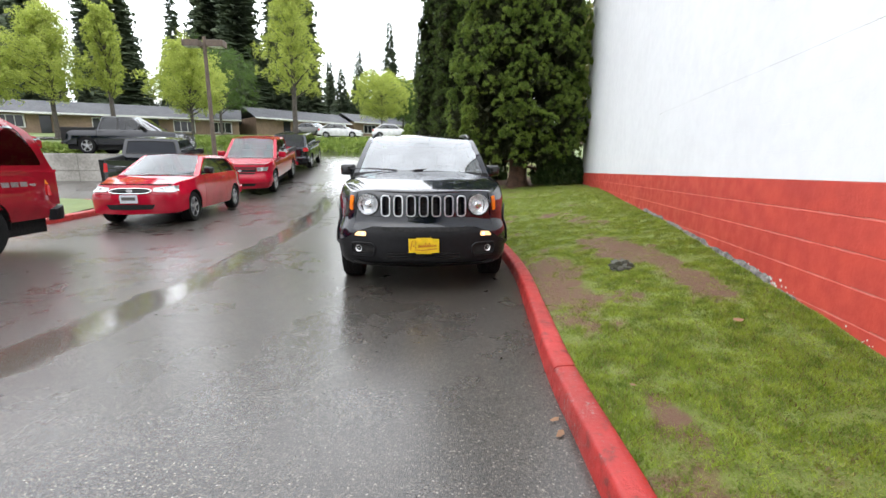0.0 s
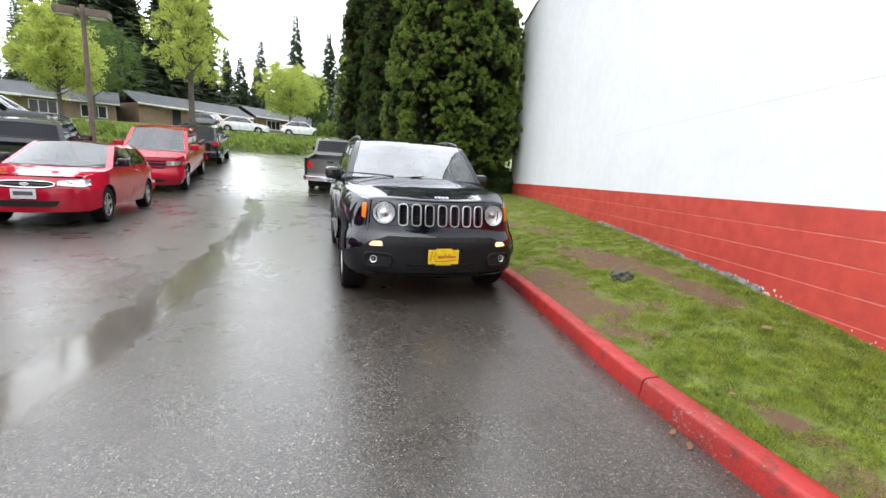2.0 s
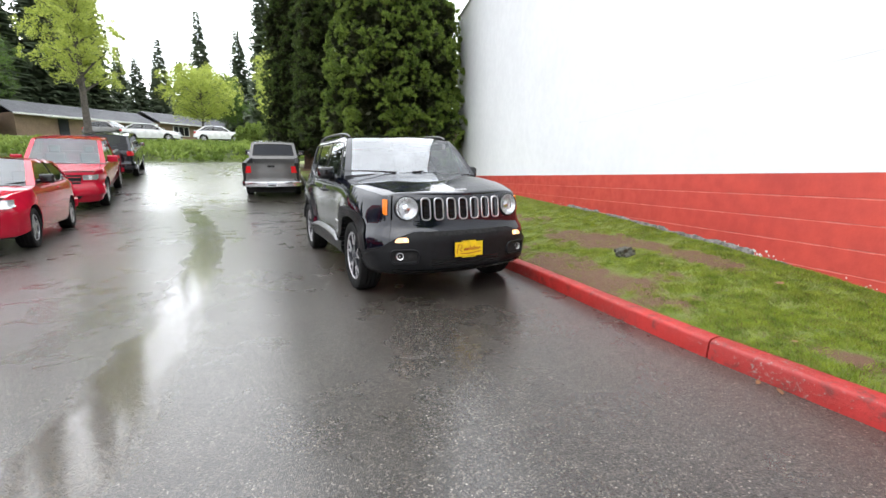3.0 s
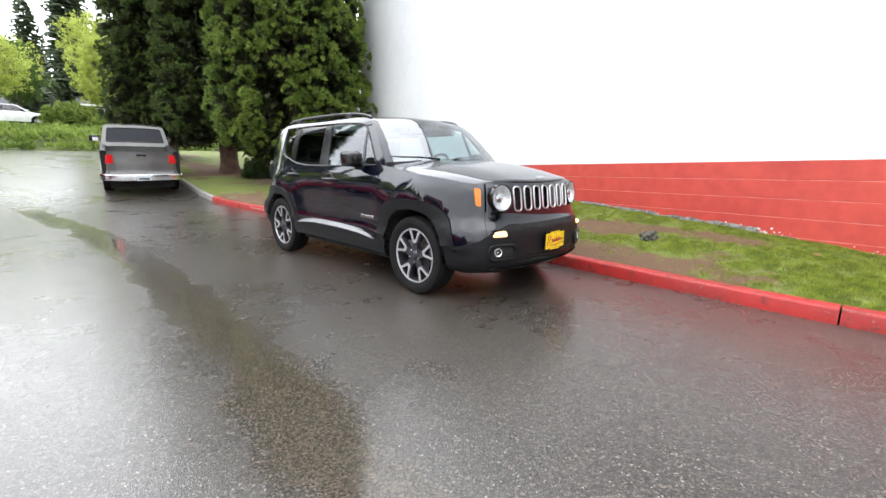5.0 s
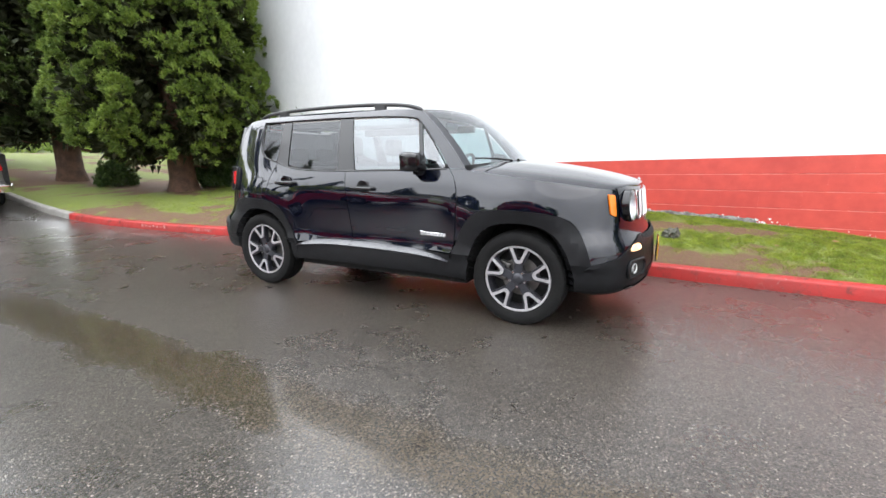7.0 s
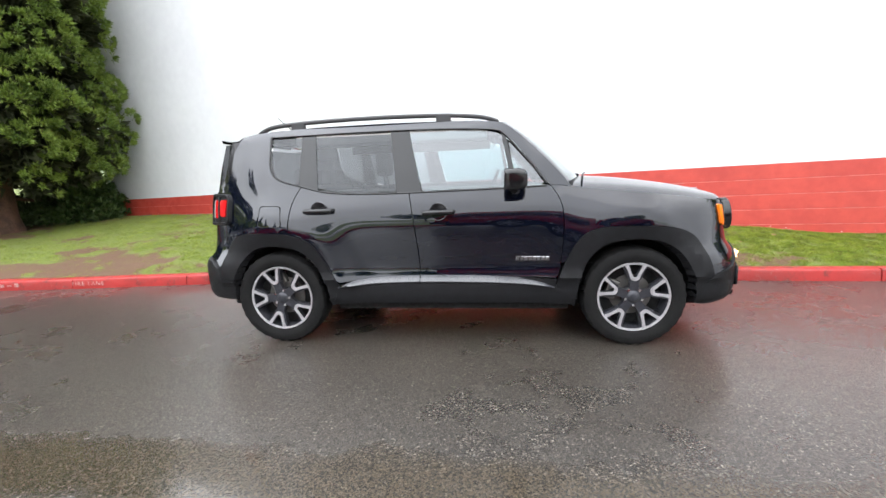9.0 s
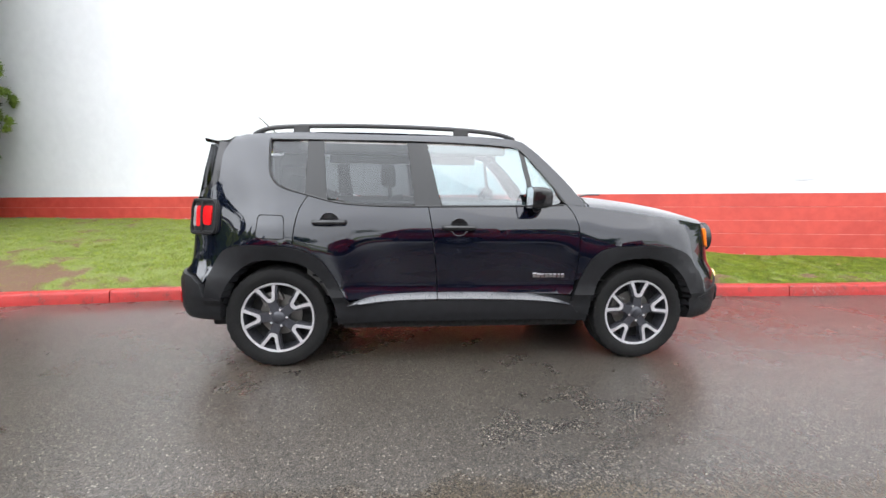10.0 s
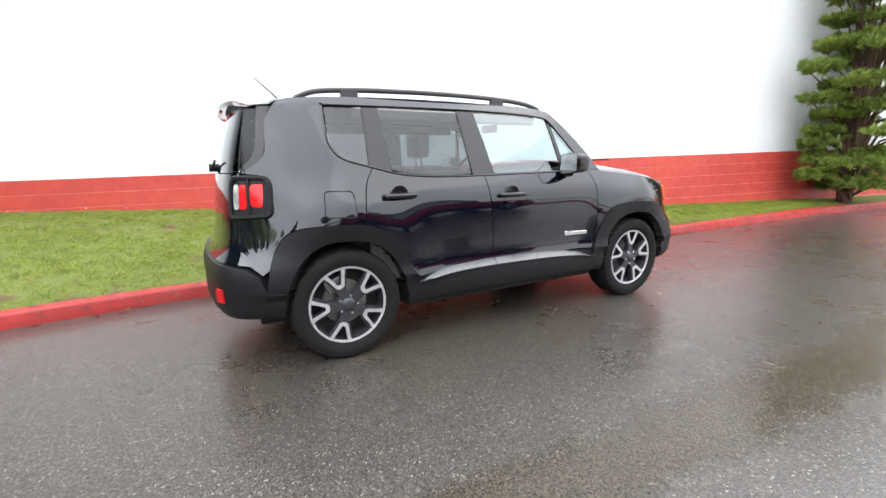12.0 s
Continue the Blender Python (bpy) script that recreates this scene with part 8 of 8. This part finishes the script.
        for k in range(4):
            y = y1 - 0.95 + 0.14 * k
            x = abs(P(y, 0.94).x)
            for s in (-1, 1):
                box_into(bars, s * x - 0.004 if s > 0 else -x - 0.004, s * x + 0.004, y - 0.055, y + 0.055, 0.91, 0.975 if k < 3 else 0.945)
        part("sticker_bar", bars, M["alloy"], car, "silver sticker bars on the flank")
    return car


def ground_pose(x, y, yaw, y_len=2.6):
    """A pose on the sloping lane: yaw 0 faces -y."""
    dx, dy = -math.sin(radians(yaw)), math.cos(radians(yaw))
    a, b = rise(y - dy * y_len / 2), rise(y + dy * y_len / 2)
    return Matrix.Translation((x, y, (a + b) / 2)) @ Matrix.Rotation(radians(yaw), 4, "Z") @ Matrix.Rotation(math.atan2(b - a, y_len), 4, "X")


# red two-door hatchback
vehicle("hatchback", "bright red wet two-door hatchback with chrome grille surround", "car", ground_pose(-5.66, 4.48, 4.5),
        "red_paint", 0.85, -2.14, 2.10, (-1.31, 1.31),
        [(-2.2, 0.74), (-1.9, 0.80), (-1.4, 0.88), (-0.85, 0.945), (0, 0.965), (0.9, 0.985), (1.5, 1.0), (2.2, 0.98)],
        [("front_fender", None, -0.72), ("front_door", -0.72, 0.62), ("rear_quarter", 0.62, None)],
        ((-0.88, 0.95), (-0.12, 1.36), (1.30, 1.36), (1.93, 0.99)), (0.70, 0.80, 0.12), 0.31, 0.205, "five", 0.24, 0.365, 0.22,
        head={"grille": (0.37, 0.635, 0.735), "bars": 1, "lamp": (0.39, 0.70, 0.655, 0.765), "oval": True, "sweep": 0.26, "bar_mat": "gloss_black"}, tail=(0.66, 0.72, 0.95), split=(0.52,), glass_kind="pane")
# red crew-cab pickup
PICKUP_BELT = [(-2.9, 0.98), (-2.6, 1.05), (-2.0, 1.10), (-1.3, 1.13), (-0.6, 1.17), (0.8, 1.18), (1.2, 1.19), (1.35, 1.25), (3.2, 1.25)]
PICKUP_CUTS = [("front_fender", None, -0.98), ("front_door", -0.98, 0.15), ("rear_door", 0.15, 1.22), ("bed_side", 1.24, None)]
PICKUP_CAB = ((-1.22, 1.16), (-0.40, 1.77), (0.98, 1.79), (1.20, 1.19))
PICKUP_HEAD = {"grille": (0.46, 0.72, 1.0), "bars": 2, "lamp": (0.52, 0.86, 0.80, 0.98)}


def pickup(label, m, paint, **kw):
    args = dict(half=0.98, front=-2.75, rear=3.0, axles=(-1.80, 1.76), belt=PICKUP_BELT, cuts=PICKUP_CUTS, cab=PICKUP_CAB, nose=(0.75, 1.06, 0.10), wheel_r=0.40, rim=0.265, style="five", sill=0.46, arch=0.47, roof_in=0.20, bed=1.28,
                head=PICKUP_HEAD, tail=(0.72, 0.90, 1.16), split=(0.47,), bumper=0.66)
    args.update(kw)
    return vehicle("pickup_truck", label, "pickup truck", m, paint, **args)


pickup("bright red crew-cab pickup truck, wet with rain", ground_pose(-6.22, 11.75, 5.0, 3.5), "red_paint", head={"grille": (0.50, 0.74, 0.98), "bars": 2, "lamp": (0.55, 0.88, 0.84, 0.97), "bar_mat": "red_paint"}, plate=False)
pickup("silver-grey extended-cab pickup with chrome bumper", ground_pose(-0.22, 13.15, 172.0, 3.5), "silver_paint", half=0.93, chrome_bumper=True, tail=(0.62, 0.90, 1.12), rear_plate=True, plate=False,
       cuts=[("front_fender", None, -0.98), ("front_door", -0.98, 0.25), ("rear_door", 0.25, 0.95), ("bed_side", 0.97, None)], cab=((-1.2, 1.16), (-0.40, 1.75), (0.72, 1.76), (0.93, 1.19)), bed=1.0, lower=0.62,
       belt=[(-2.9, 0.98), (-2.6, 1.05), (-2.0, 1.10), (-1.3, 1.13), (-0.6, 1.17), (0.8, 1.18), (0.95, 1.19), (1.1, 1.22), (3.2, 1.22)])
pickup("glossy black crew-cab pickup on the upper lot", Matrix.Translation((-14.3, 17.5, 1.47)) @ Matrix.Rotation(radians(90), 4, "Z"), "black_paint")
pickup("dark pickup truck parked below the retaining wall", ground_pose(-9.45, 10.95, 193, 3.5), "charcoal_paint", rear_plate=True)
# dark red pickup with a canopy
vehicle("pickup_truck", "dark red pickup with canopy and silver side sticker", "pickup truck", ground_pose(-6.32, -1.72, 0.5), "dark_red_paint", 0.87, -2.55, 2.55, (-1.65, 1.14),
        [(-2.7, 0.90), (-2.3, 0.98), (-1.5, 1.05), (-0.6, 1.10), (0.4, 1.12), (2.7, 1.12)],
        [("front_fender", None, -0.90), ("front_door", -0.90, 0.30), ("bed_side", 0.32, None)], ((-1.0, 1.10), (-0.40, 1.68), (0.20, 1.70), (0.34, 1.12)), (0.68, 0.95, 0.10), 0.37, 0.23, "six", 0.44, 0.44, 0.18,
        bed=0.40, canopy=(0.40, 2.50, 1.12, 1.92), head={"grille": (0.40, 0.68, 0.88), "bars": 2, "lamp": (0.45, 0.78, 0.72, 0.88)}, tail=(0.76, 0.76, 1.02), split=(0.6,), plate=False)
# dark SUV on the crest
vehicle("estate_suv", "dark grey SUV with a pale roof sheen", "car", ground_pose(-6.35, 18.2, 184), "charcoal_paint", 0.94, -2.35, 2.35, (-1.45, 1.45),
        [(-2.5, 0.92), (-2.0, 1.0), (-1.0, 1.07), (0, 1.10), (2.5, 1.13)], [("front_fender", None, -0.92), ("front_door", -0.92, 0.15), ("rear_door", 0.15, 1.10), ("rear_quarter", 1.10, None)],
        ((-1.05, 1.07), (-0.35, 1.68), (1.75, 1.67), (2.22, 1.13)), (0.75, 0.98, 0.12), 0.38, 0.25, "five", 0.36, 0.44, 0.22, head=PICKUP_HEAD, tail=(0.66, 0.92, 1.10), split=(0.30, 0.68), rear_plate=True)
# cars by the houses
FAR = [("white_paint", -2.2, 41.0, 80, "white hatchback parked by the houses"), ("white_paint", -7.5, 39.8, 86, "white saloon car parked by the houses"), ("silver_paint", -11.0, 43.5, 60, "silver car parked by the houses"),
       ("red_paint", -20.8, 16.6, 90, "red car behind the concrete wall")]
for pt, x, y, yaw, lb in FAR:
    z = rise(y) + 0.03 if y > 30 else 1.47
    vehicle("parked_car", lb, "car", Matrix.Translation((x, y, z)) @ Matrix.Rotation(radians(yaw), 4, "Z"), pt, 0.88, -2.2, 2.2, (-1.32, 1.32),
            [(-2.3, 0.74), (-1.9, 0.82), (-0.9, 0.93), (0.9, 0.97), (2.3, 0.97)], [("front_fender", None, -0.75), ("front_door", -0.75, 0.3), ("rear_door", 0.3, 1.1), ("rear_quarter", 1.1, None)],
            ((-0.9, 0.94), (-0.2, 1.42), (1.2, 1.42), (1.85, 0.97)), (0.70, 0.82, 0.12), 0.32, 0.21, "five", 0.25, 0.37, 0.22, head={"grille": (0.36, 0.6, 0.74), "bars": 1, "lamp": (0.42, 0.74, 0.66, 0.78)}, tail=(0.66, 0.74, 0.92), group="cars by the houses" if y > 30 else "")

# ---- red blocks of the wall, each a piece of its own ----
bv, bf = block_shape(BLOCK_L - 0.0001, COURSE - 0.008, cham=0.003, side=0.02)
red_mesh = bpy.data.meshes.new("red_block")
red_mesh.from_pydata([(a, d, h) for a, d, h in bv], [], bf)
red_mesh.materials.append(M["red_block"])
rb = random.Random(3)
for c in range(5):
    z = LINE_Z - (c + 0.5) * COURSE
    s = S_END - BLOCK_L / 2 - (0.203 if c % 2 else 0.0)
    while s > -13.2:
        y = s * WU.y
        if z + COURSE / 2 + WU.z * s > eased(BASE, y) - 0.03:
            ob = new("block", red_mesh)
            ob.parent = building
            ob.matrix_world = Matrix.Translation(wall_at(s, rb.uniform(-0.0001, 0.0001), z)) @ Matrix(((WU.x, -WN.x, 0, 0), (WU.y, -WN.y, 0, 0), (WU.z, 0, 1, 0), (0, 0, 0, 1)))
        s -= BLOCK_L
